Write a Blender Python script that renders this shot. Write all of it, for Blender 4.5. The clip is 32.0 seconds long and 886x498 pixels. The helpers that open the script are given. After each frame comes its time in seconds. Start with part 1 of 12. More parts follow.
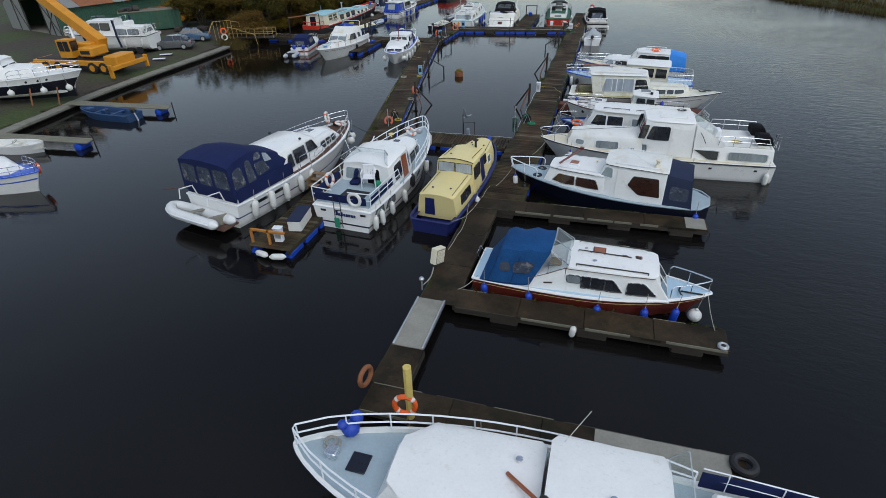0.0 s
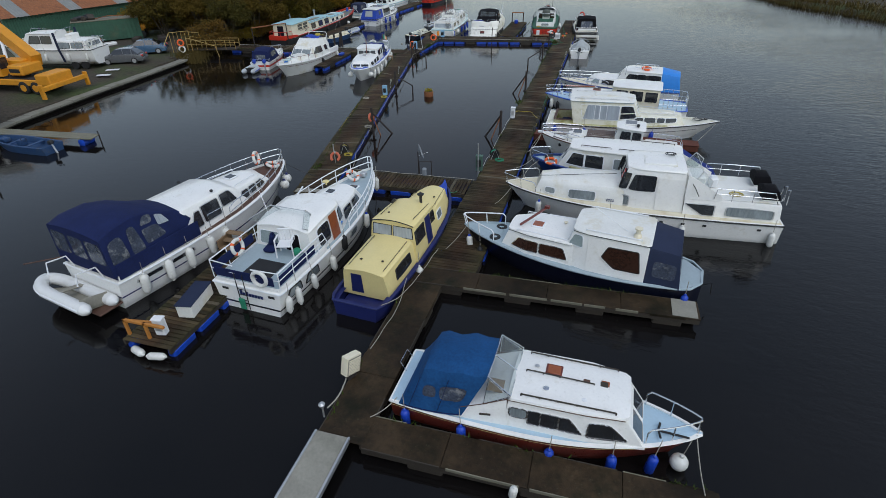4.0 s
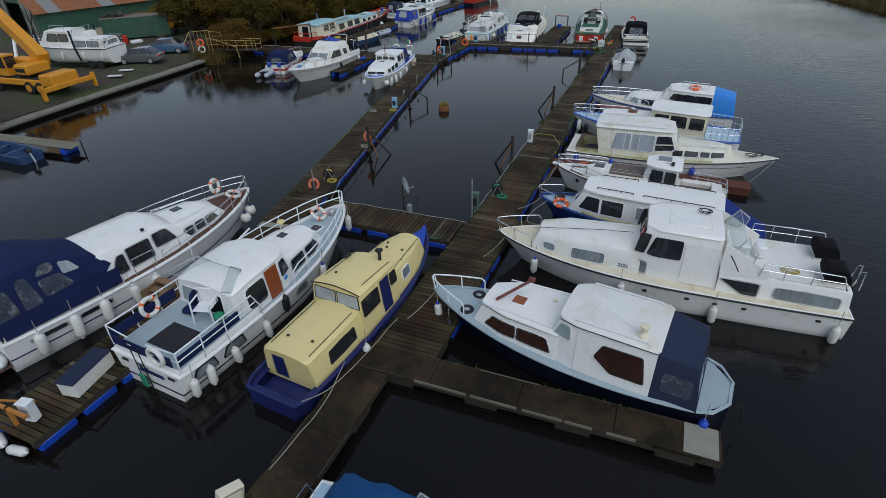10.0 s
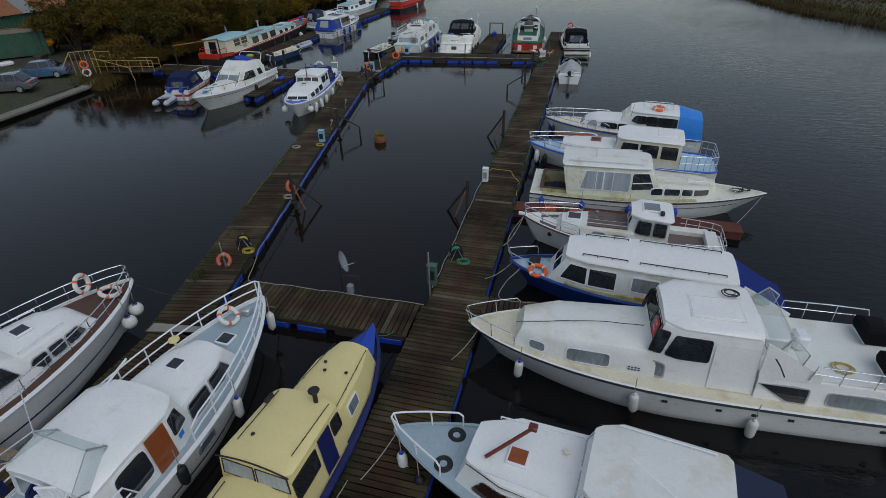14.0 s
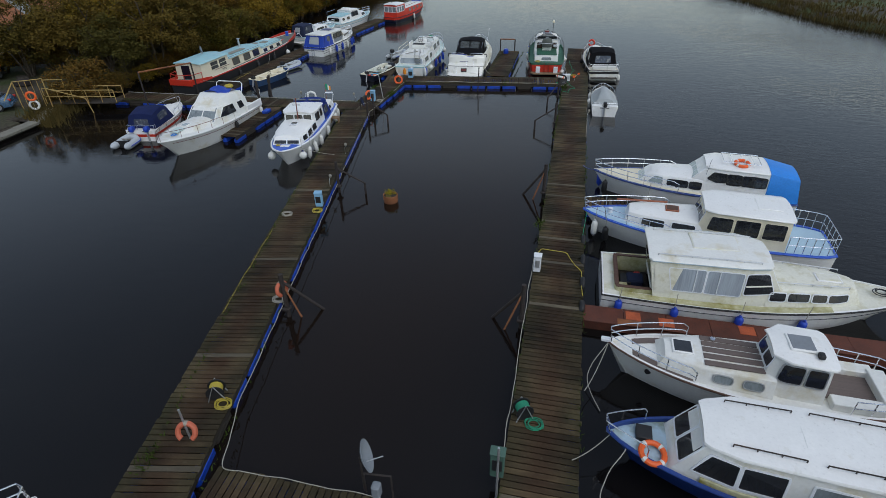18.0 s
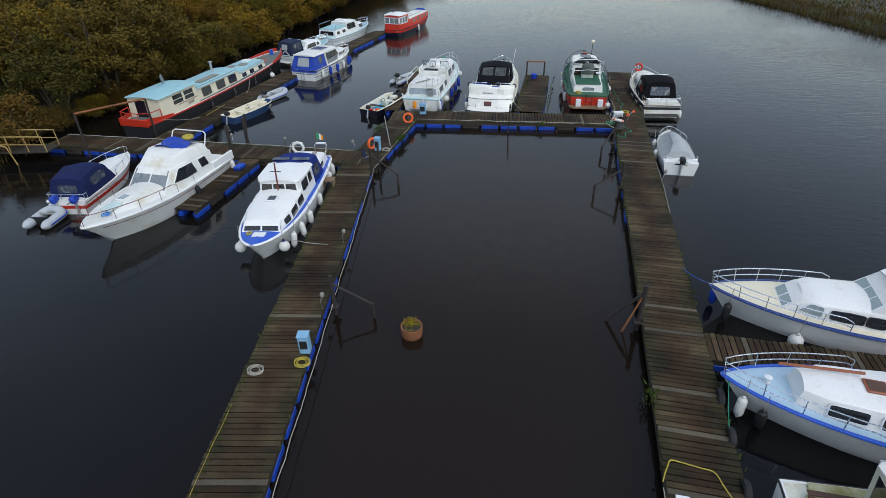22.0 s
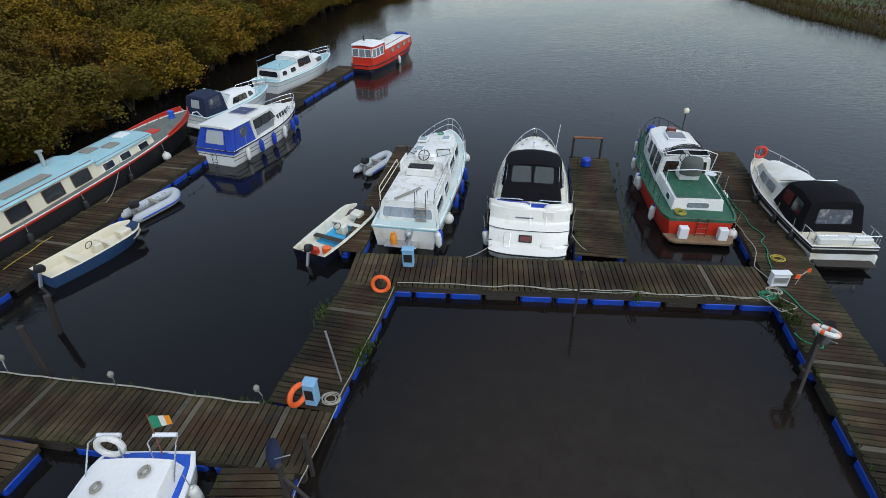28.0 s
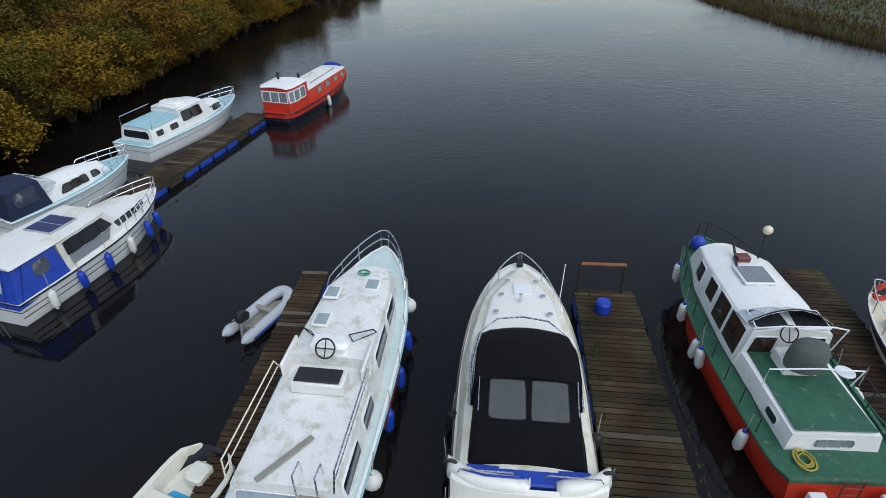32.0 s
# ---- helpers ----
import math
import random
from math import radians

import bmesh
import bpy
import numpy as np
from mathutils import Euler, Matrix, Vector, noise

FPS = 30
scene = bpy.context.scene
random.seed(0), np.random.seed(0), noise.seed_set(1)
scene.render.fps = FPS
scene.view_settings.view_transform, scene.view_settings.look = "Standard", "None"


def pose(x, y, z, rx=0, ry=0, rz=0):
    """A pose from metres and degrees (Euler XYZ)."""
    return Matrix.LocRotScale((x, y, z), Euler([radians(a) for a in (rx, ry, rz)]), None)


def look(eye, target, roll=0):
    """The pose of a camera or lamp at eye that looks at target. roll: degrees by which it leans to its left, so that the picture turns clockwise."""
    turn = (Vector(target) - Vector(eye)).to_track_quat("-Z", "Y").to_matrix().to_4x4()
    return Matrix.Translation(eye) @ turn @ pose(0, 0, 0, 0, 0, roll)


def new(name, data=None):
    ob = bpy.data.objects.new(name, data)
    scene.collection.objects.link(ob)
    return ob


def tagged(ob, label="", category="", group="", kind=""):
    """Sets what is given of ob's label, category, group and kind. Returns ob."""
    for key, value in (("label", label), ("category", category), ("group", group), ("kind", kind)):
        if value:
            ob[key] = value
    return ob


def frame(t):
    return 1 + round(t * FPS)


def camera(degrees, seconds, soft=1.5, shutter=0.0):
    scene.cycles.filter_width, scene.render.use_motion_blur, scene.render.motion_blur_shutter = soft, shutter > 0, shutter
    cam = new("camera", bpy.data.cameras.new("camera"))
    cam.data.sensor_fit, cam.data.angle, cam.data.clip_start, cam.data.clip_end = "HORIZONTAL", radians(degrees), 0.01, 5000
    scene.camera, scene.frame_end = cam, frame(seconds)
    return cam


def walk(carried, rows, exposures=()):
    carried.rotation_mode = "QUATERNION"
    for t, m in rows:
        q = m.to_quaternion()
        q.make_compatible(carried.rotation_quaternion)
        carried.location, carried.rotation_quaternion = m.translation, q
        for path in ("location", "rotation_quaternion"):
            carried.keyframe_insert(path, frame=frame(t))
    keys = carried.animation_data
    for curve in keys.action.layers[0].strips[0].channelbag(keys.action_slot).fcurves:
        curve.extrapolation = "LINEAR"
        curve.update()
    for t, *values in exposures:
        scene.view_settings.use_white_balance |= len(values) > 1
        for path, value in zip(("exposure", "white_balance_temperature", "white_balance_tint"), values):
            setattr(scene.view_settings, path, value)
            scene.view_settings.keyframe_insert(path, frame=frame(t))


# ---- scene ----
cam = camera(79.8, 32.0, soft=0.5)
METRES, EYE, TILT, LEAN, TURN = 70.0, 12.25, -1.04, 0.14, 17.0
ROWS = [
    (0.0, 0.0, 0.0, 0.0, -0.72, -30.95, 1.2),
    (0.5, 0.0046, 0.0131, 0.0006, -0.71, -30.97, 1.2),
    (1.0, 0.0092, 0.0244, 0.0011, -0.68, -30.98, 1.22),
    (1.5, 0.0142, 0.0356, 0.0017, -0.65, -30.99, 1.21),
    (2.0, 0.0187, 0.0451, 0.0027, -0.66, -31.03, 1.24),
    (2.5, 0.0236, 0.0553, 0.0041, -0.67, -31.05, 1.23),
    (4.5, 0.0444, 0.0871, 0.0056, -0.73, -31.14, 1.31),
    (5.0, 0.0502, 0.0915, 0.0054, -0.77, -31.16, 1.32),
    (5.5, 0.0563, 0.0959, 0.0052, -0.8, -31.16, 1.34),
    (6.0, 0.0609, 0.0996, 0.0052, -0.82, -31.17, 1.35),
    (6.5, 0.0645, 0.1034, 0.005, 1.05, -31.18, 1.27),
    (7.0, 0.0695, 0.1068, 0.0042, 3.83, -31.14, 1.31),
    (7.5, 0.0732, 0.1095, 0.0039, 4.52, -31.15, 1.29),
    (8.0, 0.0762, 0.1146, 0.0041, 4.92, -31.17, 1.29),
    (8.5, 0.0782, 0.1217, 0.0042, 5.06, -31.19, 1.26),
    (9.0, 0.0796, 0.1313, 0.0041, 5.14, -31.21, 1.23),
    (9.5, 0.0804, 0.1421, 0.0037, 5.26, -31.23, 1.22),
    (10.0, 0.0807, 0.1554, 0.0031, 5.37, -31.25, 1.22),
    (10.5, 0.0813, 0.1674, 0.0027, 5.8, -31.26, 1.19),
    (11.0, 0.082, 0.1788, 0.0028, 6.28, -31.28, 1.17),
    (11.5, 0.0825, 0.1886, 0.0036, 6.31, -31.3, 1.2),
    (12.0, 0.0815, 0.1987, 0.0045, 3.83, -31.36, 1.28),
    (12.5, 0.079, 0.2078, 0.005, 1.46, -31.39, 1.22),
    (13.0, 0.0753, 0.2181, 0.0056, -0.72, -31.46, 1.2),
    (13.5, 0.0719, 0.2281, 0.0056, -1.47, -31.45, 1.15),
    (14.0, 0.0682, 0.2393, 0.006, -2.34, -31.46, 1.14),
    (14.5, 0.0644, 0.2506, 0.0061, -2.84, -31.49, 1.1),
    (16.5, 0.0512, 0.3034, 0.0086, -3.46, -31.46, 1.21),
    (17.0, 0.0483, 0.3194, 0.0098, -3.66, -31.47, 1.15),
    (17.5, 0.0463, 0.3354, 0.0107, -3.76, -31.46, 1.12),
    (18.0, 0.0443, 0.3527, 0.0119, -3.84, -31.48, 1.1),
    (18.5, 0.0426, 0.3687, 0.0127, -3.96, -31.51, 1.1),
    (19.0, 0.0409, 0.3866, 0.0137, -4.07, -31.56, 1.07),
    (19.5, 0.0395, 0.4041, 0.0143, -4.19, -31.59, 1.08),
    (20.0, 0.0376, 0.4241, 0.0145, -4.28, -31.59, 1.07),
    (20.5, 0.0354, 0.4431, 0.0149, -4.35, -31.63, 1.06),
    (21.0, 0.0329, 0.4638, 0.0145, -4.35, -31.64, 1.02),
    (21.5, 0.0306, 0.4825, 0.0139, -4.4, -31.64, 0.99),
    (22.0, 0.0287, 0.5032, 0.0132, -4.43, -31.62, 0.93),
    (22.5, 0.0281, 0.5243, 0.0129, -4.39, -31.65, 0.96),
    (23.0, 0.0276, 0.545, 0.0124, -4.41, -31.64, 0.92),
    (23.5, 0.0282, 0.5682, 0.0124, -4.37, -31.69, 0.9),
    (24.0, 0.0293, 0.5908, 0.0121, -4.3, -31.7, 0.91),
    (24.5, 0.031, 0.6153, 0.0121, -4.22, -31.76, 0.89),
    (26.5, 0.0351, 0.7125, 0.0098, -4.2, -31.7, 0.68),
    (27.0, 0.0362, 0.7364, 0.0091, -4.29, -31.67, 0.66),
    (27.5, 0.038, 0.762, 0.0087, -5.67, -31.68, 0.65),
    (28.0, 0.0404, 0.7854, 0.0084, -6.29, -31.68, 0.66),
    (28.5, 0.0448, 0.8092, 0.0079, -7.19, -31.64, 0.71),
    (29.0, 0.0482, 0.8283, 0.0072, -9.01, -31.64, 0.75),
    (29.5, 0.0523, 0.8502, 0.0064, -10.07, -31.59, 0.72),
    (30.0, 0.0571, 0.8707, 0.0064, -10.34, -31.6, 0.73),
    (30.5, 0.0628, 0.8939, 0.0068, -10.34, -31.62, 0.77),
    (31.0, 0.0676, 0.9156, 0.0069, -10.34, -31.6, 0.71),
    (31.5, 0.0733, 0.9398, 0.0071, -10.41, -31.64, 0.71),
    (32.0, 0.0788, 0.9624, 0.0068, -10.4, -31.62, 0.67),
]
walk(cam, [(t, pose(0, 0, EYE, TILT, LEAN, TURN) @ pose(METRES * x, METRES * y, METRES * z, 90 + pitch, roll, yaw)) for t, x, y, z, yaw, pitch, roll in ROWS],
     exposures=[(0.0, -0.14, 6340, 10), (5.0, -0.18, 6340, 10), (11.0, -0.5, 6340, 10), (14.0, -0.72, 6340, 10), (17.0, -0.43, 6340, 10), (21.0, 0.02, 6340, 10), (23.0, 0.1, 6340, 10), (27.0, 0.02, 6340, 10), (29.0, 0.14, 6340, 10), (30.0, 0.12, 6340, 10), (32.0, 0.04, 6340, 10)])

# ---- world, sun ----
world = bpy.data.worlds.new("overcast_sky")
scene.world = world
world.use_nodes = True
wn, wl = world.node_tree.nodes, world.node_tree.links
sky = wn.new("ShaderNodeTexSky")
sky.sky_type = "NISHITA"
sky.sun_disc = False
sky.sun_elevation, sky.sun_rotation = radians(54), radians(135)
sky.air_density, sky.dust_density = 1.4, 0.5
soft_sky = wn.new("ShaderNodeHueSaturation")
soft_sky.inputs["Saturation"].default_value = 0.66
wl.new(sky.outputs[0], soft_sky.inputs["Color"])
wl.new(soft_sky.outputs[0], wn["Background"].inputs[0])
wn["Background"].inputs[1].default_value = 0.152
sun_data = bpy.data.lights.new("sun", "SUN")
sun_data.energy, sun_data.angle, sun_data.color = 1.55, radians(60), (1.0, 0.99, 0.97)
sun = new("sun", sun_data)
sun.matrix_world = look((41.6, -41.6, 81), (0, 0, 0))

# ---- materials ----
MATS = {}


def mat(name, base, rough=0.5, var=0.12, scale=1.5, dirt=None, amount=0.3, dscale=0.7, metal=0.0, bump=0.0, bscale=40.0,
        stretch=(1, 1, 1), spread=0.0, coat=0.0, world=False):
    """Paint, canvas, metal or wood: base colour varied at two scales, stains of a second colour, fine relief."""
    m = bpy.data.materials.new(name)
    MATS[name] = m
    m.use_nodes = True
    n, l = m.node_tree.nodes, m.node_tree.links
    b = n["Principled BSDF"]
    b.inputs["Metallic"].default_value = metal
    b.inputs["Coat Weight"].default_value = coat
    tc = n.new("ShaderNodeTexCoord")
    mp = n.new("ShaderNodeMapping")
    mp.inputs["Scale"].default_value = stretch
    place = n.new("ShaderNodeNewGeometry").outputs["Position"] if world else tc.outputs["Object"]
    l.new(place, mp.inputs[0])
    fine, wide = n.new("ShaderNodeTexNoise"), n.new("ShaderNodeTexNoise")
    fine.inputs["Scale"].default_value, fine.inputs["Detail"].default_value = scale * 9, 6
    wide.inputs["Scale"].default_value, wide.inputs["Detail"].default_value = scale, 4
    l.new(mp.outputs[0], fine.inputs["Vector"])
    l.new(mp.outputs[0], wide.inputs["Vector"])
    add = n.new("ShaderNodeMath")
    add.operation = "ADD"
    l.new(fine.outputs["Fac"], add.inputs[0])
    l.new(wide.outputs["Fac"], add.inputs[1])
    rng = n.new("ShaderNodeMapRange")
    rng.inputs["From Min"].default_value, rng.inputs["From Max"].default_value = 0.6, 1.4
    rng.inputs["To Min"].default_value, rng.inputs["To Max"].default_value = 1 - var, 1 + var
    l.new(add.outputs[0], rng.inputs["Value"])
    tone = rng.outputs[0]
    if spread:
        info = n.new("ShaderNodeObjectInfo")
        r2 = n.new("ShaderNodeMapRange")
        r2.inputs["To Min"].default_value, r2.inputs["To Max"].default_value = 1 - spread, 1 + spread
        l.new(info.outputs["Random"], r2.inputs["Value"])
        mul = n.new("ShaderNodeMath")
        mul.operation = "MULTIPLY"
        l.new(tone, mul.inputs[0])
        l.new(r2.outputs[0], mul.inputs[1])
        tone = mul.outputs[0]
    col = n.new("ShaderNodeVectorMath")
    col.operation = "SCALE"
    col.inputs[0].default_value = base[:3]
    l.new(tone, col.inputs["Scale"])
    out = col.outputs[0]
    if dirt:
        dn = n.new("ShaderNodeTexNoise")
        dn.inputs["Scale"].default_value, dn.inputs["Detail"].default_value, dn.inputs["Roughness"].default_value = dscale, 8, 0.65
        l.new(place if world else mp.outputs[0], dn.inputs["Vector"])
        dr = n.new("ShaderNodeMapRange")
        dr.inputs["From Min"].default_value, dr.inputs["From Max"].default_value = 0.66 - 0.35 * amount, 0.86 - 0.3 * amount
        dr.inputs["To Max"].default_value = min(1.0, 0.35 + amount)
        l.new(dn.outputs["Fac"], dr.inputs["Value"])
        mix = n.new("ShaderNodeMix")
        mix.data_type = "RGBA"
        mix.inputs["B"].default_value = (*dirt, 1)
        mix.inputs[7].default_value = (*dirt, 1)
        l.new(dr.outputs[0], mix.inputs[0])
        l.new(out, mix.inputs[6])
        out = mix.outputs[2]
    l.new(out, b.inputs["Base Color"])
    rr = n.new("ShaderNodeMapRange")
    rr.inputs["To Min"].default_value, rr.inputs["To Max"].default_value = max(0.02, rough - 0.1), min(1, rough + 0.12)
    l.new(fine.outputs["Fac"], rr.inputs["Value"])
    l.new(rr.outputs[0], b.inputs["Roughness"])
    if bump:
        bn = n.new("ShaderNodeTexNoise")
        bn.inputs["Scale"].default_value, bn.inputs["Detail"].default_value = bscale, 4
        l.new(mp.outputs[0], bn.inputs["Vector"])
        bp = n.new("ShaderNodeBump")
        bp.inputs["Strength"].default_value, bp.inputs["Distance"].default_value = bump, 0.02
        l.new(bn.outputs["Fac"], bp.inputs["Height"])
        l.new(bp.outputs[0], b.inputs["Normal"])
    return m


GREEN_DIRT, YELLOW, RUST, GREY_DIRT = (0.16, 0.17, 0.07), (0.55, 0.47, 0.27), (0.28, 0.11, 0.04), (0.33, 0.33, 0.31)
WHITE = mat("white_gelcoat", (0.8, 0.795, 0.765), 0.3, 0.06, dirt=(0.5, 0.46, 0.34), amount=0.2, dscale=2.2, coat=0.2)
WHITE_OLD = mat("stained_white_paint", (0.72, 0.72, 0.68), 0.45, 0.08, dirt=(0.5, 0.42, 0.22), amount=0.42, dscale=0.8)
WHITE_WARM = mat("warm_white_gelcoat", (0.78, 0.765, 0.7), 0.3, 0.06, dirt=(0.5, 0.46, 0.28), amount=0.26, dscale=1.4, coat=0.2)
WHITE_FLAKE = mat("flaking_white_paint", (0.74, 0.74, 0.71), 0.55, 0.1, dirt=(0.36, 0.36, 0.22), amount=0.46, dscale=2.6)
WHITE_MOSS = mat("mossy_white_gelcoat", (0.7, 0.685, 0.58), 0.5, 0.1, dirt=(0.42, 0.37, 0.15), amount=0.45, dscale=1.6)
CREAM = mat("cream_gelcoat", (0.72, 0.66, 0.5), 0.45, 0.07, dirt=GREY_DIRT, amount=0.15)
YELLOW_PAINT = mat("pale_yellow_paint", (0.72, 0.6, 0.27), 0.42, 0.06, dirt=(0.5, 0.42, 0.2), amount=0.12)
NAVY_BLUE = mat("royal_navy_paint", (0.012, 0.018, 0.1), 0.4, 0.25, dirt=(0.05, 0.04, 0.04), amount=0.2)
NAVY = mat("navy_paint", (0.004, 0.005, 0.014), 0.3, 0.2, dirt=(0.05, 0.04, 0.04), amount=0.2, coat=0.2)
BLUE = mat("bright_blue_paint", (0.02, 0.09, 0.5), 0.35, 0.15, dirt=GREY_DIRT, amount=0.08)
BLUE_HULL = mat("blue_hull_paint", (0.012, 0.042, 0.2), 0.4, 0.2, dirt=(0.05, 0.07, 0.08), amount=0.2)
RED = mat("red_hull_paint", (0.5, 0.03, 0.012), 0.4, 0.12, dirt=(0.16, 0.03, 0.02), amount=0.2)
MAROON = mat("varnished_red_brown_hull", (0.13, 0.02, 0.012), 0.3, 0.2, coat=0.3)
GREEN = mat("dark_green_deck_paint", (0.02, 0.1, 0.055), 0.6, 0.3, dirt=(0.3, 0.33, 0.28), amount=0.26, dscale=5)
GREY_DECK = mat("grey_blue_deck_paint", (0.33, 0.41, 0.45), 0.6, 0.1, dirt=(0.2, 0.22, 0.18), amount=0.16, dscale=2, bump=0.1)
BLUE_DECK = mat("pale_blue_deck_paint", (0.4, 0.55, 0.66), 0.55, 0.08, dirt=(0.3, 0.32, 0.22), amount=0.12, dscale=2)
PALE_TURQ = mat("faded_turquoise_deck", (0.52, 0.64, 0.62), 0.65, 0.14, dirt=(0.56, 0.55, 0.44), amount=0.45, dscale=1.6)
TURQ = mat("turquoise_roof_paint", (0.3, 0.52, 0.56), 0.6, 0.14, dirt=(0.46, 0.5, 0.46), amount=0.4, dscale=1.8, bump=0.15)
BLACK = mat("black_rubber", (0.012, 0.012, 0.013), 0.6, 0.3)
BLACK_CANVAS = mat("black_canvas", (0.004, 0.004, 0.0055), 0.95, 0.2, bump=0.25, bscale=300)
CANVAS_NAVY = mat("navy_canvas", (0.01, 0.017, 0.068), 0.9, 0.25, dirt=(0.016, 0.024, 0.075), amount=0.2, bump=0.5, bscale=5)
CANVAS_BLUE = mat("mid_blue_canvas", (0.009, 0.058, 0.17), 0.85, 0.3, dirt=(0.02, 0.1, 0.24), amount=0.25, bump=0.5, bscale=5)
CANVAS_GREY = mat("grey_boat_cover", (0.2, 0.22, 0.24), 0.85, 0.12, dirt=GREEN_DIRT, amount=0.1, bump=0.5, bscale=5)
COVER_PALE = mat("pale_grey_boat_cover", (0.36, 0.385, 0.385), 0.85, 0.12, dirt=(0.2, 0.22, 0.2), amount=0.2, bump=0.5, bscale=5)
CANVAS_SLATE = mat("slate_blue_canvas", (0.022, 0.03, 0.062), 0.85, 0.14, bump=0.4, bscale=5)
TARP = mat("bright_blue_tarpaulin", (0.02, 0.22, 0.68), 0.5, 0.14, bump=0.8, bscale=4)
TARP_DARK = mat("royal_blue_tarpaulin", (0.012, 0.05, 0.36), 0.5, 0.2, bump=0.8, bscale=4)
VINYL = mat("clear_vinyl", (0.05, 0.06, 0.085), 0.12, 0.5, scale=2, dirt=(0.42, 0.42, 0.4), amount=0.36, dscale=2.6)
GLASS = mat("tinted_window_glass", (0.02, 0.022, 0.026), 0.06, 0.5, scale=1.2, coat=0.6)
GLASS_CURTAIN = mat("curtained_window_glass", (0.2, 0.23, 0.24), 0.15, 0.35, scale=2.0, dirt=(0.04, 0.045, 0.05), amount=0.4,
                    dscale=1.4, stretch=(1, 1, 0.15), coat=0.5)
GLASS_PALE = mat("window_glass_over_pale_blinds", (0.34, 0.38, 0.42), 0.15, 0.3, scale=1.0, dirt=(0.1, 0.12, 0.14), amount=0.3, dscale=0.8, stretch=(3, 1, 0.1), coat=0.5)
GLASS_RED = mat("window_glass_over_red_curtain", (0.04, 0.019, 0.013), 0.1, 0.4, coat=0.5)
CLEAR = mat("pale_windscreen", (0.3, 0.36, 0.36), 0.1, 0.2, coat=0.6)
STEEL = mat("stainless_steel", (0.72, 0.73, 0.75), 0.25, 0.06, metal=1.0)
RAIL_WHITE = mat("white_rail_paint", (0.76, 0.78, 0.8), 0.4, 0.05)
ALU = mat("dull_aluminium", (0.55, 0.56, 0.57), 0.45, 0.08, metal=0.8)
TEAK_GREY = mat("weathered_grey_brown_teak", (0.13, 0.1, 0.088), 0.75, 0.25, stretch=(0.3, 14, 1), bump=0.2)
TEAK = mat("dark_teak_deck", (0.09, 0.045, 0.03), 0.7, 0.3, stretch=(0.3, 14, 1), bump=0.2)
VARNISH = mat("varnished_mahogany", (0.27, 0.07, 0.02), 0.3, 0.2, stretch=(1, 6, 6), coat=0.4)
PLANK = mat("weathered_deck_plank", (0.058, 0.042, 0.022), 0.75, 0.4, scale=1.2, dirt=(0.016, 0.017, 0.007), amount=0.5, dscale=0.9,
            stretch=(0.8, 7, 7), bump=0.5, bscale=18, spread=0.5, world=True)
PLANK_PALE = mat("bleached_deck_plank", (0.088, 0.072, 0.046), 0.8, 0.35, scale=1.2, dirt=(0.04, 0.036, 0.02), amount=0.45, dscale=1.1, stretch=(0.8, 7, 7), bump=0.5, bscale=18, spread=0.35, world=True)
PLYWOOD = mat("worn_wet_walkway_board", (0.066, 0.043, 0.022), 0.65, 0.55, scale=0.9, dirt=(0.014, 0.016, 0.006), amount=0.56, dscale=1.0, bump=0.5, bscale=25, world=True)
TIMBER = mat("dark_wet_timber", (0.035, 0.028, 0.02), 0.7, 0.35, scale=2, stretch=(1, 4, 4), bump=0.4)
PALE_BOARD = mat("pale_grey_board", (0.25, 0.24, 0.2), 0.7, 0.2, dirt=(0.12, 0.12, 0.09), amount=0.3)
FLOAT_BLUE = mat("blue_plastic_float", (0.006, 0.06, 0.46), 0.5, 0.3, dirt=(0.015, 0.02, 0.03), amount=0.5, dscale=1.6)
JETTY_BOARD = mat("weathered_grey_jetty_board", (0.17, 0.16, 0.115), 0.75, 0.25, dirt=(0.07, 0.08, 0.04), amount=0.4, dscale=1.2, stretch=(0.5, 5, 5), bump=0.3)
IRON = mat("rusty_iron_post", (0.03, 0.023, 0.02), 0.8, 0.35, scale=4, dirt=(0.09, 0.04, 0.02), amount=0.25, bump=0.4)
RUSTY = mat("rust", (0.24, 0.09, 0.035), 0.85, 0.35, scale=3, dirt=(0.06, 0.03, 0.02), amount=0.35, bump=0.4)
ORANGE = mat("orange_lifebuoy_plastic", (0.78, 0.12, 0.02), 0.5, 0.08, dirt=(0.5, 0.1, 0.04), amount=0.15)
DECK_STAINED = mat("stained_cream_side_deck", (0.66, 0.61, 0.46), 0.6, 0.12, dirt=(0.42, 0.3, 0.12), amount=0.42, dscale=1.4, bump=0.15)
DECK_MOSSY = mat("mossy_pale_blue_deck", (0.36, 0.48, 0.56), 0.7, 0.12, dirt=(0.16, 0.17, 0.05), amount=0.55, dscale=1.2, bump=0.3)
SILL_MOSSY = mat("mossy_white_sill", (0.5, 0.48, 0.29), 0.7, 0.2, dirt=(0.24, 0.21, 0.04), amount=0.7, dscale=1.6, bump=0.3)
RUST_SILL = mat("rust_yellow_sill", (0.42, 0.26, 0.05), 0.7, 0.3, dirt=(0.3, 0.1, 0.02), amount=0.45, dscale=3)
ORANGE_RUST = mat("fresh_orange_rust", (0.42, 0.09, 0.03), 0.75, 0.3, scale=3, dirt=(0.16, 0.05, 0.03), amount=0.3)
RUST_DARK = mat("dark_rusted_plate", (0.1, 0.028, 0.014), 0.7, 0.35, scale=2, dirt=(0.03, 0.02, 0.016), amount=0.4, bump=0.4)
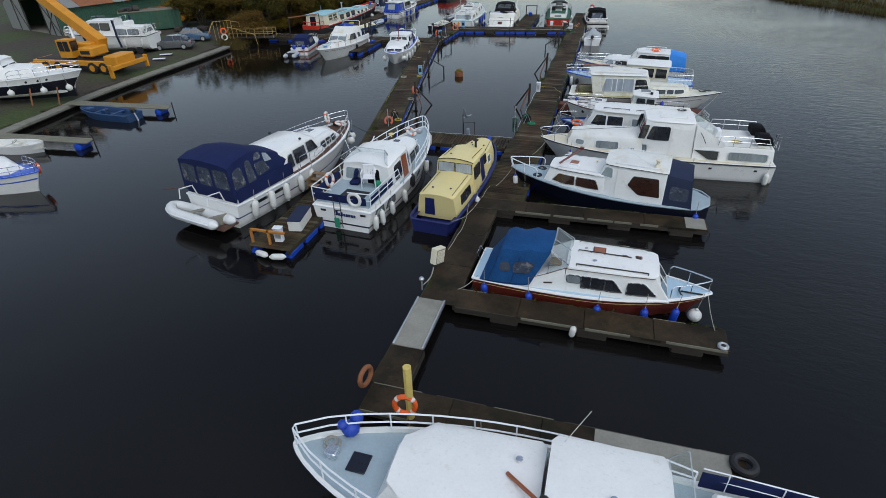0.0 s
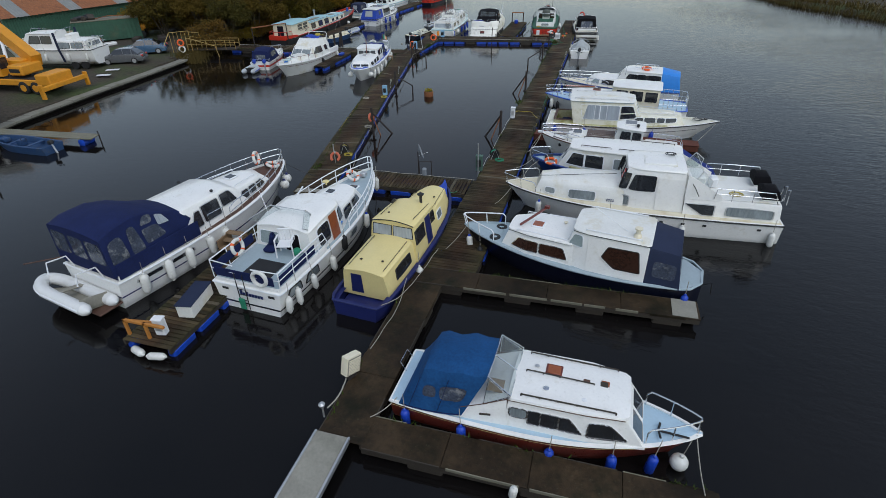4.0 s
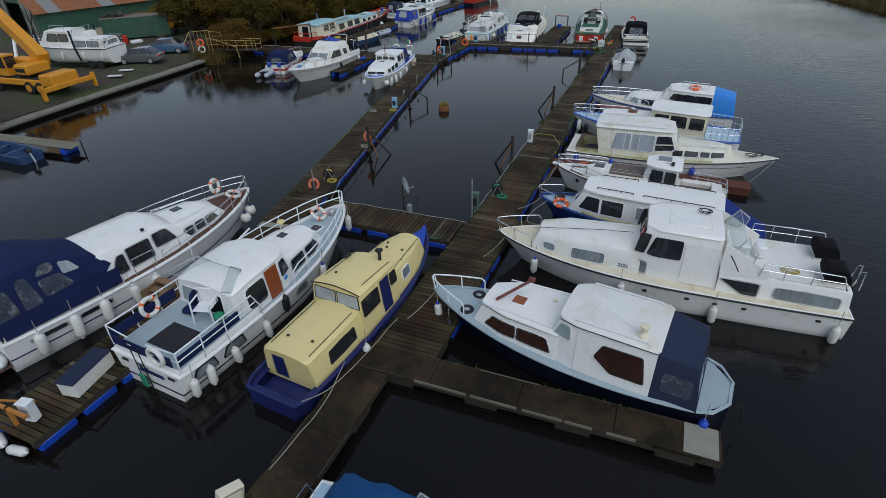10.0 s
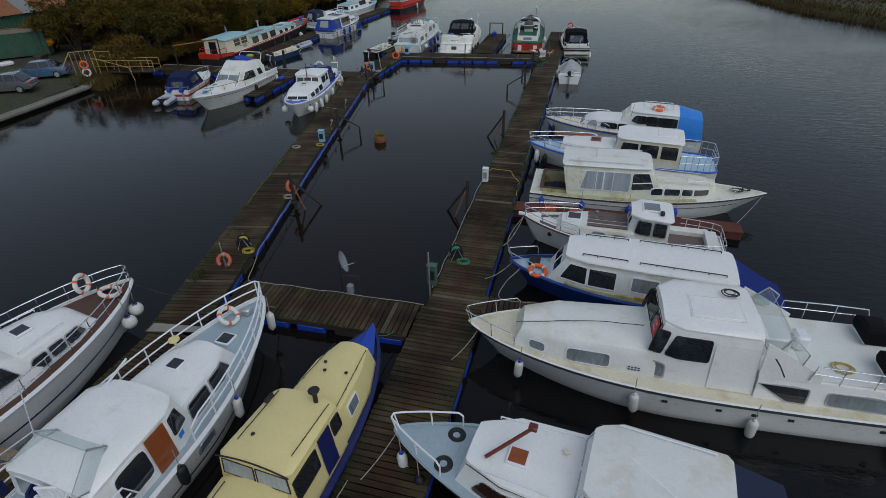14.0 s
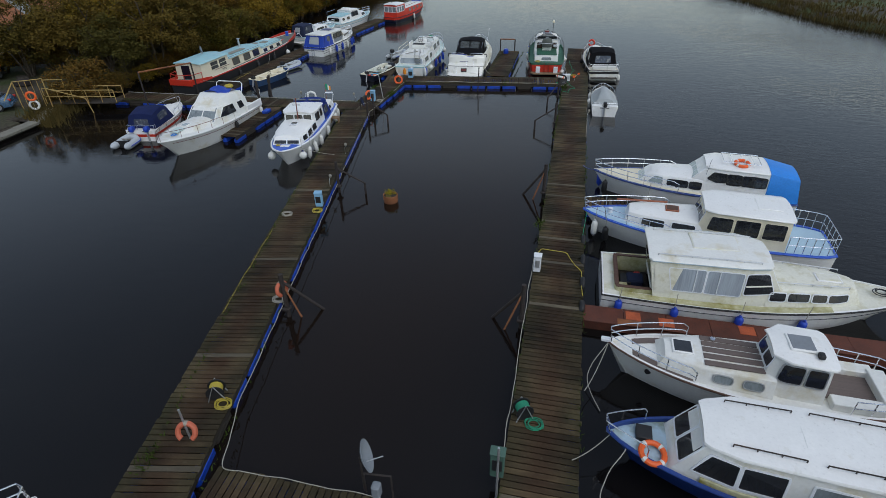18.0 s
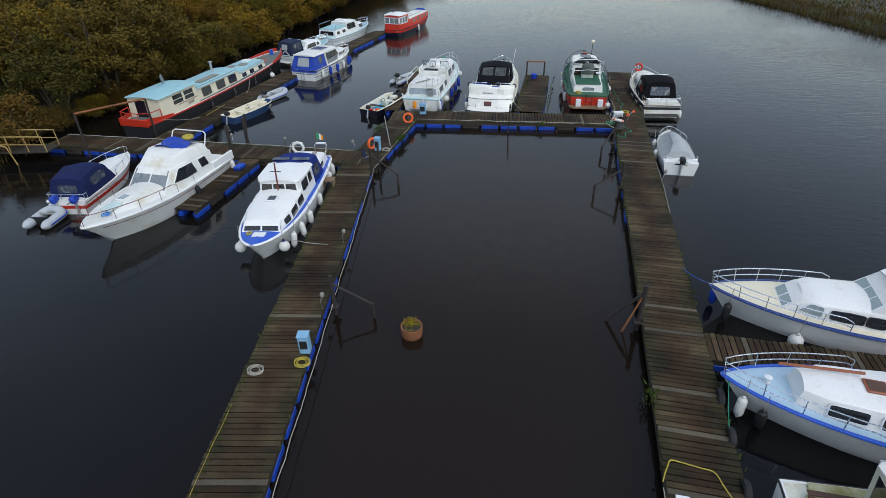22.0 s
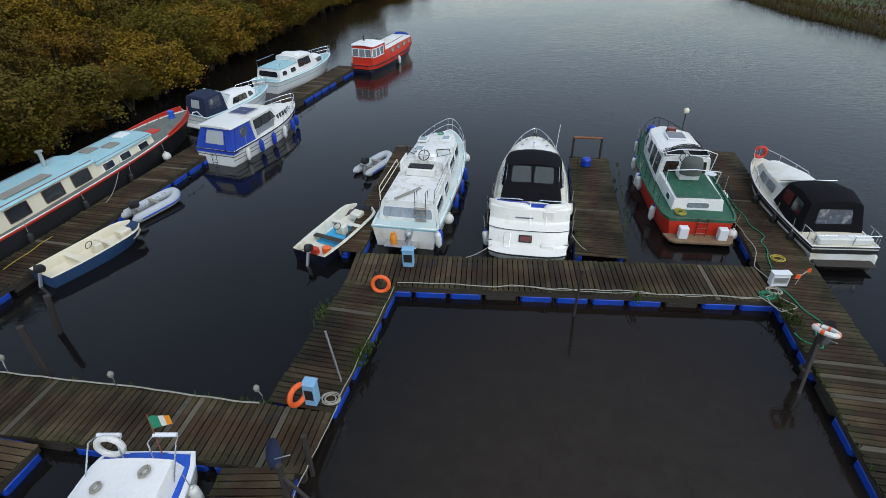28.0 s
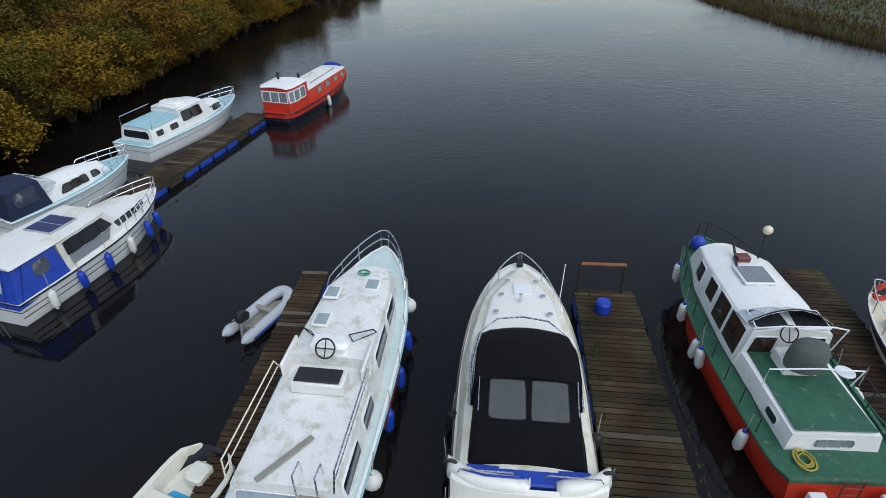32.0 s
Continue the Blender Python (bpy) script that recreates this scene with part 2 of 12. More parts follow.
CANVAS_ROYAL = mat("royal_blue_canvas", (0.01, 0.025, 0.16), 0.85, 0.2, dirt=(0.02, 0.035, 0.16), amount=0.2, bump=0.4, bscale=5)
CANVAS_ROYAL.node_tree.nodes["Principled BSDF"].inputs["Specular IOR Level"].default_value = 0.2
DECK_DARK = mat("worn_grey_green_deck", (0.13, 0.15, 0.13), 0.7, 0.25, dirt=(0.06, 0.065, 0.05), amount=0.4, dscale=1.2)
ORANGE_OLD = mat("faded_orange_plastic", (0.5, 0.12, 0.06), 0.6, 0.15, dirt=(0.4, 0.25, 0.2), amount=0.3)
WORK_BLUE = mat("worn_blue_workboat_paint", (0.015, 0.05, 0.13), 0.6, 0.3, dirt=(0.08, 0.08, 0.07), amount=0.35, dscale=2)
ROPE = mat("pale_rope", (0.34, 0.32, 0.27), 0.9, 0.2, bump=0.5, bscale=120)
ROPE_GREEN = mat("green_rope", (0.02, 0.22, 0.12), 0.9, 0.2)
HOSE_YELLOW = mat("yellow_hose", (0.42, 0.33, 0.04), 0.5, 0.2, dirt=(0.12, 0.1, 0.04), amount=0.4, dscale=2)
FENDER_WHITE = mat("white_fender_vinyl", (0.66, 0.66, 0.62), 0.5, 0.1, dirt=(0.3, 0.3, 0.24), amount=0.28, dscale=4)
FENDER_BLUE = mat("blue_fender_vinyl", (0.01, 0.05, 0.4), 0.45, 0.12)
CRANE = mat("crane_yellow_paint", (0.6, 0.25, 0.012), 0.5, 0.16, dirt=(0.2, 0.1, 0.03), amount=0.25)
SHED_GREEN = mat("dark_green_sheet_metal", (0.03, 0.09, 0.055), 0.6, 0.25, dirt=(0.1, 0.09, 0.05), amount=0.25, dscale=0.4)
PALE_SHEET = mat("pale_sheet_metal", (0.2, 0.21, 0.2), 0.6, 0.15, dirt=RUST, amount=0.15)
CONCRETE = mat("quay_concrete", (0.19, 0.18, 0.145), 0.85, 0.2, dirt=(0.1, 0.1, 0.05), amount=0.3, bump=0.4, bscale=12)
CAR_BLUE = mat("steel_blue_car_paint", (0.06, 0.12, 0.2), 0.25, 0.06, coat=0.8)
CAR_GREY = mat("grey_car_paint", (0.1, 0.105, 0.11), 0.25, 0.06, coat=0.8)
TYRE = mat("tyre_rubber", (0.014, 0.014, 0.014), 0.85, 0.2)
HYPALON = mat("grey_inflatable_fabric", (0.42, 0.45, 0.47), 0.6, 0.06, dirt=(0.2, 0.22, 0.22), amount=0.15)
HYPALON_WHITE = mat("white_inflatable_fabric", (0.66, 0.67, 0.66), 0.6, 0.06, dirt=(0.4, 0.4, 0.36), amount=0.15)
PLASTIC_WHITE = mat("white_plastic", (0.74, 0.75, 0.76), 0.4, 0.04)
CABINET_BLUE = mat("pale_blue_cabinet_paint", (0.22, 0.42, 0.6), 0.5, 0.12, dirt=GREY_DIRT, amount=0.2)
CABINET_GREEN = mat("dull_green_cabinet_paint", (0.06, 0.12, 0.09), 0.6, 0.15)
LETTER_BLUE = mat("blue_lettering", (0.01, 0.02, 0.1), 0.4, 0.05)
COVER_OLIVE = mat("dull_olive_cover", (0.085, 0.095, 0.085), 0.9, 0.2, bump=0.6, bscale=5)
LETTER_RED = mat("red_sign", (0.55, 0.02, 0.02), 0.5, 0.05)
BARK = mat("bark", (0.06, 0.045, 0.03), 0.9, 0.3, stretch=(1, 1, 0.3), bump=0.6)
VARNISH_DULL = mat("worn_brown_boards", (0.2, 0.13, 0.07), 0.6, 0.3, stretch=(1, 5, 1), bump=0.3)
MAT_BLUE = mat("pale_blue_matting", (0.05, 0.36, 0.62), 0.8, 0.2, dirt=(0.1, 0.14, 0.14), amount=0.25, dscale=3)
GAS_ORANGE = mat("orange_gas_bottle_paint", (0.75, 0.26, 0.01), 0.5, 0.1)


def water_material():
    m = bpy.data.materials.new("dark_river_water")
    m.use_nodes = True
    n, l = m.node_tree.nodes, m.node_tree.links
    b = n["Principled BSDF"]
    b.inputs["Roughness"].default_value, b.inputs["IOR"].default_value = 0.045, 1.333
    tc = n.new("ShaderNodeTexCoord")
    murk = n.new("ShaderNodeTexNoise")
    murk.inputs["Scale"].default_value, murk.inputs["Detail"].default_value = 0.12, 5
    l.new(tc.outputs["Object"], murk.inputs["Vector"])
    ramp = n.new("ShaderNodeValToRGB")
    ramp.color_ramp.elements[0].position, ramp.color_ramp.elements[0].color = 0.35, (0.0042, 0.004, 0.0042, 1)
    ramp.color_ramp.elements[1].position, ramp.color_ramp.elements[1].color = 0.7, (0.0085, 0.0072, 0.0066, 1)
    l.new(murk.outputs["Fac"], ramp.inputs[0])
    # peat-brown water shut in by the long basin's walkways
    squash = n.new("ShaderNodeMapping")
    squash.inputs["Scale"].default_value = (1, 0.3, 0)
    l.new(tc.outputs["Object"], squash.inputs[0])
    reach = n.new("ShaderNodeVectorMath")
    reach.operation = "DISTANCE"
    reach.inputs[1].default_value = (-10.5, 15.6, 0)
    l.new(squash.outputs[0], reach.inputs[0])
    shut = n.new("ShaderNodeMapRange")
    shut.inputs["From Min"].default_value, shut.inputs["From Max"].default_value = 8.0, 4.0
    l.new(reach.outputs["Value"], shut.inputs["Value"])
    peat = n.new("ShaderNodeMix")
    peat.data_type = "RGBA"
    peat.inputs[7].default_value = (0.0122, 0.0076, 0.0052, 1)
    l.new(shut.outputs[0], peat.inputs[0])
    l.new(ramp.outputs[0], peat.inputs[6])
    # a shallow, muddy stretch inside it
    far = n.new("ShaderNodeVectorMath")
    far.operation = "DISTANCE"
    far.inputs[1].default_value = (-10.5, 58.5, 0)
    l.new(tc.outputs["Object"], far.inputs[0])
    mud = n.new("ShaderNodeMapRange")
    mud.inputs["From Min"].default_value, mud.inputs["From Max"].default_value = 10.5, 4.0
    l.new(far.outputs["Value"], mud.inputs["Value"])
    silt = n.new("ShaderNodeTexNoise")
    silt.inputs["Scale"].default_value, silt.inputs["Detail"].default_value, silt.inputs["Roughness"].default_value = 1.4, 8, 0.7
    l.new(tc.outputs["Object"], silt.inputs["Vector"])
    both = n.new("ShaderNodeMath")
    both.operation = "MULTIPLY"
    l.new(mud.outputs[0], both.inputs[0])
    l.new(silt.outputs["Fac"], both.inputs[1])
    muddy = n.new("ShaderNodeMix")
    muddy.data_type = "RGBA"
    muddy.inputs[7].default_value = (0.036, 0.029, 0.02, 1)
    l.new(both.outputs[0], muddy.inputs[0])
    l.new(peat.outputs[2], muddy.inputs[6])
    l.new(muddy.outputs[2], b.inputs["Base Color"])
    sep = n.new("ShaderNodeSeparateXYZ")
    l.new(tc.outputs["Object"], sep.inputs[0])
    # the river side is ruffled by wind, the basins are nearly still
    wind = n.new("ShaderNodeMapRange")
    wind.inputs["From Min"].default_value, wind.inputs["From Max"].default_value = -2.0, 22.0
    wind.inputs["To Min"].default_value, wind.inputs["To Max"].default_value = 0.04, 0.2
    l.new(sep.outputs[0], wind.inputs["Value"])
    open_water = n.new("ShaderNodeMapRange")
    open_water.inputs["From Min"].default_value, open_water.inputs["From Max"].default_value = 76.0, 100.0
    open_water.inputs["To Min"].default_value, open_water.inputs["To Max"].default_value = 0.0, 0.1
    l.new(sep.outputs[1], open_water.inputs["Value"])
    patch = n.new("ShaderNodeTexNoise")
    patch.inputs["Scale"].default_value, patch.inputs["Detail"].default_value = 0.06, 3
    l.new(tc.outputs["Object"], patch.inputs["Vector"])
    pr = n.new("ShaderNodeMapRange")
    pr.inputs["From Min"].default_value, pr.inputs["From Max"].default_value = 0.35, 0.65
    pr.inputs["To Min"].default_value, pr.inputs["To Max"].default_value = 0.45, 1.2
    l.new(patch.outputs["Fac"], pr.inputs["Value"])
    s1 = n.new("ShaderNodeMath")
    s1.operation = "MAXIMUM"
    l.new(wind.outputs[0], s1.inputs[0])
    l.new(open_water.outputs[0], s1.inputs[1])
    s2 = n.new("ShaderNodeMath")
    s2.operation = "MULTIPLY"
    l.new(s1.outputs[0], s2.inputs[0])
    l.new(pr.outputs[0], s2.inputs[1])
    rough = n.new("ShaderNodeMapRange")
    rough.inputs["From Min"].default_value, rough.inputs["From Max"].default_value = 0.05, 0.4
    rough.inputs["To Min"].default_value, rough.inputs["To Max"].default_value = 0.03, 0.1
    l.new(s2.outputs[0], rough.inputs["Value"])
    l.new(rough.outputs[0], b.inputs["Roughness"])
    # short wind ripples over a longer, lazier wave, both drawn out across the wind
    waves = []
    for turn, stretch, scale, detail in ((0.35, (0.7, 1.4, 1), 5.5, 4), (0.15, (0.55, 1.2, 1), 1.9, 3)):
        mp = n.new("ShaderNodeMapping")
        mp.inputs["Scale"].default_value = stretch
        mp.inputs["Rotation"].default_value = (0, 0, turn)
        l.new(tc.outputs["Object"], mp.inputs[0])
        rip = n.new("ShaderNodeTexNoise")
        rip.inputs["Scale"].default_value, rip.inputs["Detail"].default_value, rip.inputs["Distortion"].default_value = scale, detail, 0.6
        l.new(mp.outputs[0], rip.inputs["Vector"])
        waves.append(rip)
    swell = n.new("ShaderNodeMath")
    swell.operation = "MULTIPLY_ADD"
    swell.inputs[1].default_value = 1.6
    l.new(waves[1].outputs["Fac"], swell.inputs[0])
    l.new(waves[0].outputs["Fac"], swell.inputs[2])
    bp = n.new("ShaderNodeBump")
    bp.inputs["Distance"].default_value = 0.1
    l.new(s2.outputs[0], bp.inputs["Strength"])
    l.new(swell.outputs[0], bp.inputs["Height"])
    l.new(bp.outputs[0], b.inputs["Normal"])
    return m


def ground_material():
    m = bpy.data.materials.new("yard_gravel_and_grass")
    m.use_nodes = True
    n, l = m.node_tree.nodes, m.node_tree.links
    b = n["Principled BSDF"]
    b.inputs["Roughness"].default_value = 0.95
    tc = n.new("ShaderNodeTexCoord")
    a, c = n.new("ShaderNodeTexNoise"), n.new("ShaderNodeTexNoise")
    a.inputs["Scale"].default_value, a.inputs["Detail"].default_value = 0.16, 8
    c.inputs["Scale"].default_value, c.inputs["Detail"].default_value = 5.0, 8
    l.new(tc.outputs["Object"], a.inputs["Vector"])
    l.new(tc.outputs["Object"], c.inputs["Vector"])
    r1, r2 = n.new("ShaderNodeValToRGB"), n.new("ShaderNodeValToRGB")
    e = r1.color_ramp.elements
    e[0].position, e[0].color = 0.3, (0.026, 0.02, 0.013, 1)
    e[1].position, e[1].color = 0.7, (0.062, 0.05, 0.034, 1)
    e = r2.color_ramp.elements
    e[0].position, e[0].color = 0.3, (0.02, 0.04, 0.007, 1)
    e[1].position, e[1].color = 0.7, (0.06, 0.075, 0.018, 1)
    l.new(c.outputs["Fac"], r1.inputs[0])
    l.new(c.outputs["Fac"], r2.inputs[0])
    fac = n.new("ShaderNodeMapRange")
    fac.inputs["From Min"].default_value, fac.inputs["From Max"].default_value = 0.46, 0.6
    l.new(a.outputs["Fac"], fac.inputs["Value"])
    mix = n.new("ShaderNodeMix")
    mix.data_type = "RGBA"
    l.new(fac.outputs[0], mix.inputs[0])
    l.new(r1.outputs[0], mix.inputs[6])
    l.new(r2.outputs[0], mix.inputs[7])
    l.new(mix.outputs[2], b.inputs["Base Color"])
    bp = n.new("ShaderNodeBump")
    bp.inputs["Strength"].default_value, bp.inputs["Distance"].default_value = 0.6, 0.06
    l.new(c.outputs["Fac"], bp.inputs["Height"])
    l.new(bp.outputs[0], b.inputs["Normal"])
    return m


def leaf_material(name, cols):
    m = bpy.data.materials.new(name)
    m.use_nodes = True
    n, l = m.node_tree.nodes, m.node_tree.links
    b = n["Principled BSDF"]
    b.inputs["Roughness"].default_value, b.inputs["Specular IOR Level"].default_value = 0.8, 0.1
    geo, info = n.new("ShaderNodeNewGeometry"), n.new("ShaderNodeObjectInfo")
    mx = n.new("ShaderNodeMath")
    mx.operation = "MULTIPLY_ADD"
    mx.inputs[1].default_value = 0.25
    l.new(geo.outputs["Random Per Island"], mx.inputs[0])
    half = n.new("ShaderNodeMath")
    half.operation = "MULTIPLY"
    half.inputs[1].default_value = 0.75
    l.new(info.outputs["Random"], half.inputs[0])
    l.new(half.outputs[0], mx.inputs[2])
    ramp = n.new("ShaderNodeValToRGB")
    e = ramp.color_ramp.elements
    e[0].color, e[1].color = (*cols[0], 1), (*cols[-1], 1)
    for i, c in enumerate(cols[1:-1], 1):
        k = e.new(i / (len(cols) - 1))
        k.color = (*c, 1)
    l.new(mx.outputs[0], ramp.inputs[0])
    l.new(ramp.outputs[0], b.inputs["Base Color"])
    b.inputs["Subsurface Weight"].default_value = 0.0
    return m


def screen_material():
    """Thin clear glass: mostly see-through, with a sky gloss."""
    m = bpy.data.materials.new("clear_screen_glass")
    m.use_nodes = True
    n, l = m.node_tree.nodes, m.node_tree.links
    b = n["Principled BSDF"]
    b.inputs["Base Color"].default_value, b.inputs["Roughness"].default_value = (0.45, 0.5, 0.5, 1), 0.08
    tr, mx = n.new("ShaderNodeBsdfTransparent"), n.new("ShaderNodeMixShader")
    tr.inputs[0].default_value = (0.86, 0.9, 0.9, 1)
    mx.inputs[0].default_value = 0.15
    l.new(tr.outputs[0], mx.inputs[1])
    l.new(b.outputs[0], mx.inputs[2])
    l.new(mx.outputs[0], n["Material Output"].inputs[0])
    return m


SCREEN = screen_material()
for cloth in (BLACK_CANVAS, CANVAS_NAVY, CANVAS_BLUE, CANVAS_SLATE, PLANK, PLYWOOD):
    cloth.node_tree.nodes["Principled BSDF"].inputs["Specular IOR Level"].default_value = 0.2
WATER, GROUND = water_material(), ground_material()
def weather(m, low, high, fleck):
    """Wet and dry stretches over a whole deck, with pale lichen flecks."""
    n, l = m.node_tree.nodes, m.node_tree.links
    socket = n["Principled BSDF"].inputs["Base Color"]
    before = socket.links[0].from_socket
    place = n.new("ShaderNodeNewGeometry").outputs["Position"]
    wet, spot = n.new("ShaderNodeTexNoise"), n.new("ShaderNodeTexNoise")
    wet.inputs["Scale"].default_value, wet.inputs["Detail"].default_value, wet.inputs["Roughness"].default_value = 0.38, 6, 0.6
    spot.inputs["Scale"].default_value, spot.inputs["Detail"].default_value, spot.inputs["Roughness"].default_value = 9.0, 6, 0.7
    l.new(place, wet.inputs["Vector"])
    l.new(place, spot.inputs["Vector"])
    r = n.new("ShaderNodeMapRange")
    r.inputs["From Min"].default_value, r.inputs["From Max"].default_value = 0.35, 0.65
    r.inputs["To Min"].default_value, r.inputs["To Max"].default_value = low, high
    l.new(wet.outputs["Fac"], r.inputs["Value"])
    sc = n.new("ShaderNodeVectorMath")
    sc.operation = "SCALE"
    l.new(before, sc.inputs[0])
    l.new(r.outputs[0], sc.inputs["Scale"])
    k = n.new("ShaderNodeMapRange")
    k.inputs["From Min"].default_value, k.inputs["From Max"].default_value = 0.6, 0.72
    k.inputs["To Max"].default_value = 0.7
    l.new(spot.outputs["Fac"], k.inputs["Value"])
    mx = n.new("ShaderNodeMix")
    mx.data_type = "RGBA"
    mx.inputs[7].default_value = (*fleck, 1)
    l.new(k.outputs[0], mx.inputs[0])
    l.new(sc.outputs[0], mx.inputs[6])
    l.new(mx.outputs[2], socket)


def trodden(m, path, rim):
    """A red-brown trodden path along the middle of a plank deck, mossy green towards its edges."""
    n, l = m.node_tree.nodes, m.node_tree.links
    socket = n["Principled BSDF"].inputs["Base Color"]
    before = socket.links[0].from_socket
    sep = n.new("ShaderNodeSeparateXYZ")
    l.new(n.new("ShaderNodeTexCoord").outputs["Object"], sep.inputs[0])
    away = n.new("ShaderNodeMath")
    away.operation = "ABSOLUTE"
    l.new(sep.outputs[0], away.inputs[0])
    blot = n.new("ShaderNodeTexNoise")
    blot.inputs["Scale"].default_value, blot.inputs["Detail"].default_value = 0.9, 5
    l.new(n.new("ShaderNodeNewGeometry").outputs["Position"], blot.inputs["Vector"])
    for colour, lo, hi, most in ((path, 0.6, 0.15, 1.1), (rim, 0.55, 1.0, 0.8)):
        r = n.new("ShaderNodeMapRange")
        r.inputs["From Min"].default_value, r.inputs["From Max"].default_value = lo, hi
        r.inputs["To Max"].default_value = most
        l.new(away.outputs[0], r.inputs["Value"])
        k = n.new("ShaderNodeMath")
        k.operation = "MULTIPLY"
        l.new(r.outputs[0], k.inputs[0])
        l.new(blot.outputs["Fac"], k.inputs[1])
        mx = n.new("ShaderNodeMix")
        mx.data_type = "RGBA"
        mx.inputs[7].default_value = (*colour, 1)
        l.new(k.outputs[0], mx.inputs[0])
        l.new(before, mx.inputs[6])
        before = mx.outputs[2]
    l.new(before, socket)


trodden(PLANK, (0.046, 0.021, 0.011), (0.042, 0.042, 0.017))
weather(PLANK, 0.38, 1.3, (0.105, 0.1, 0.068))
weather(PLYWOOD, 0.2, 0.75, (0.07, 0.07, 0.042))
LEAF = leaf_material("autumn_willow_leaf", [(0.0599, 0.0599, 0.009), (0.1, 0.0799, 0.01), (0.2001, 0.1246, 0.012), (0.1296, 0.0679, 0.012), (0.0853, 0.0599, 0.014), (0.1099, 0.1099, 0.012)])
LEAF_DARK = leaf_material("dark_olive_leaf", [(0.045, 0.045, 0.011), (0.08, 0.064, 0.013), (0.12, 0.078, 0.014), (0.06, 0.056, 0.012), (0.095, 0.06, 0.014)])
WEED = leaf_material("pontoon_weed", [(0.025, 0.05, 0.008), (0.05, 0.075, 0.014), (0.08, 0.075, 0.02)])
REED = leaf_material("dry_reed", [(0.06, 0.05, 0.014), (0.1, 0.07, 0.022), (0.045, 0.05, 0.012), (0.075, 0.045, 0.016)])

# ---- mesh kit ----
class Mesh:
    """Verts and faces, put together and then linked as one mesh."""

    def __init__(self):
        self.v, self.f = [], []

    def add(self, v, f):
        o = len(self.v)
        self.v += [tuple(p) for p in v]
        self.f += [tuple(i + o for i in q) for q in f]
        return self

    def box(self, x0, x1, y0, y1, z0, z1, b=0.0):
        b = min(b, (x1 - x0) * 0.45, (y1 - y0) * 0.45, (z1 - z0) * 0.45)
        if b <= 0:
            v = [(x, y, z) for z in (z0, z1) for y in (y0, y1) for x in (x0, x1)]
            return self.add(v, [(0, 2, 3, 1), (4, 5, 7, 6), (0, 1, 5, 4), (2, 6, 7, 3), (0, 4, 6, 2), (1, 3, 7, 5)])
        rings = []
        for z, d in ((z0, b), (z0 + b, 0), (z1 - b, 0), (z1, b)):
            xs, ys = (x0 + d, x1 - d), (y0 + d, y1 - d)
            c = b if d == 0 else b * 0.4
            rings.append([(xs[0] + c, ys[0], z), (xs[1] - c, ys[0], z), (xs[1], ys[0] + c, z), (xs[1], ys[1] - c, z),
                          (xs[1] - c, ys[1], z), (xs[0] + c, ys[1], z), (xs[0], ys[1] - c, z), (xs[0], ys[0] + c, z)])
        return self.loft(rings)

    def loft(self, rings, closed=True, caps=True):
        n, v, f = len(rings[0]), [p for r in rings for p in r], []
        for i in range(len(rings) - 1):
            for j in range(n if closed else n - 1):
                k = (j + 1) % n
                f.append((i * n + j, i * n + k, (i + 1) * n + k, (i + 1) * n + j))
        if caps and closed:
            f.append(tuple(reversed(range(n))))
            f.append(tuple(range(len(v) - n, len(v))))
        return self.add(v, f)

    def tube(self, pts, r, n=6, closed=False):
        pts = [Vector(p) for p in pts]
        rings = []
        for i, p in enumerate(pts):
            a = pts[i - 1] if (i or closed) else p
            b = pts[(i + 1) % len(pts)] if (i < len(pts) - 1 or closed) else p
            d = (b - a).normalized()
            s = d.cross(Vector((0, 0, 1)))
            s = s.normalized() if s.length > 1e-4 else Vector((1, 0, 0))
            u = s.cross(d)
            rings.append([p + r * (math.cos(2 * math.pi * k / n) * s + math.sin(2 * math.pi * k / n) * u) for k in range(n)])
        if closed:
            rings.append(rings[0])
            return self.loft(rings, True, False)
        return self.loft(rings)

    def lathe(self, prof, n=12, at=(0, 0, 0), axis="z"):
        rings = []
        for r, h in prof:
            ring = []
            for k in range(n):
                c, s = math.cos(2 * math.pi * k / n) * r, math.sin(2 * math.pi * k / n) * r
                p = {"z": (c, s, h), "x": (h, c, s), "y": (s, h, c)}[axis]
                ring.append((p[0] + at[0], p[1] + at[1], p[2] + at[2]))
            rings.append(ring)
        return self.loft(rings)

    def torus(self, big, small, at=(0, 0, 0), axis="z", n=20, k=8, a0=0.0, a1=2 * math.pi):
        full = a1 - a0 > 6.28
        pts = []
        for i in range(n if full else n + 1):
            a = a0 + (a1 - a0) * i / n
            c, s = big * math.cos(a), big * math.sin(a)
            p = {"z": (c, s, 0), "x": (0, c, s), "y": (c, 0, s)}[axis]
            pts.append((p[0] + at[0], p[1] + at[1], p[2] + at[2]))
        rings = []
        for i, p in enumerate(pts):
            a = a0 + (a1 - a0) * i / n
            ring = []
            for j in range(k):
                b = 2 * math.pi * j / k
                rr, h = big + small * math.cos(b), small * math.sin(b)
                c, s = rr * math.cos(a), rr * math.sin(a)
                q = {"z": (c, s, h), "x": (h, c, s), "y": (c, h, s)}[axis]
                ring.append((q[0] + at[0], q[1] + at[1], q[2] + at[2]))
            rings.append(ring)
        if full:
            rings.append(rings[0])
        return self.loft(rings, True, not full)

    def plate(self, outline, z0, z1):
        return self.loft([[(x, y, z0) for x, y in outline], [(x, y, z1) for x, y in outline]])

    def ball(self, r, at=(0, 0, 0), squash=1.0, n=12):
        return self.lathe([(max(r * math.sin(a), 0.002), r * squash * -math.cos(a)) for a in [math.pi * i / 8 for i in range(9)]], n, at)

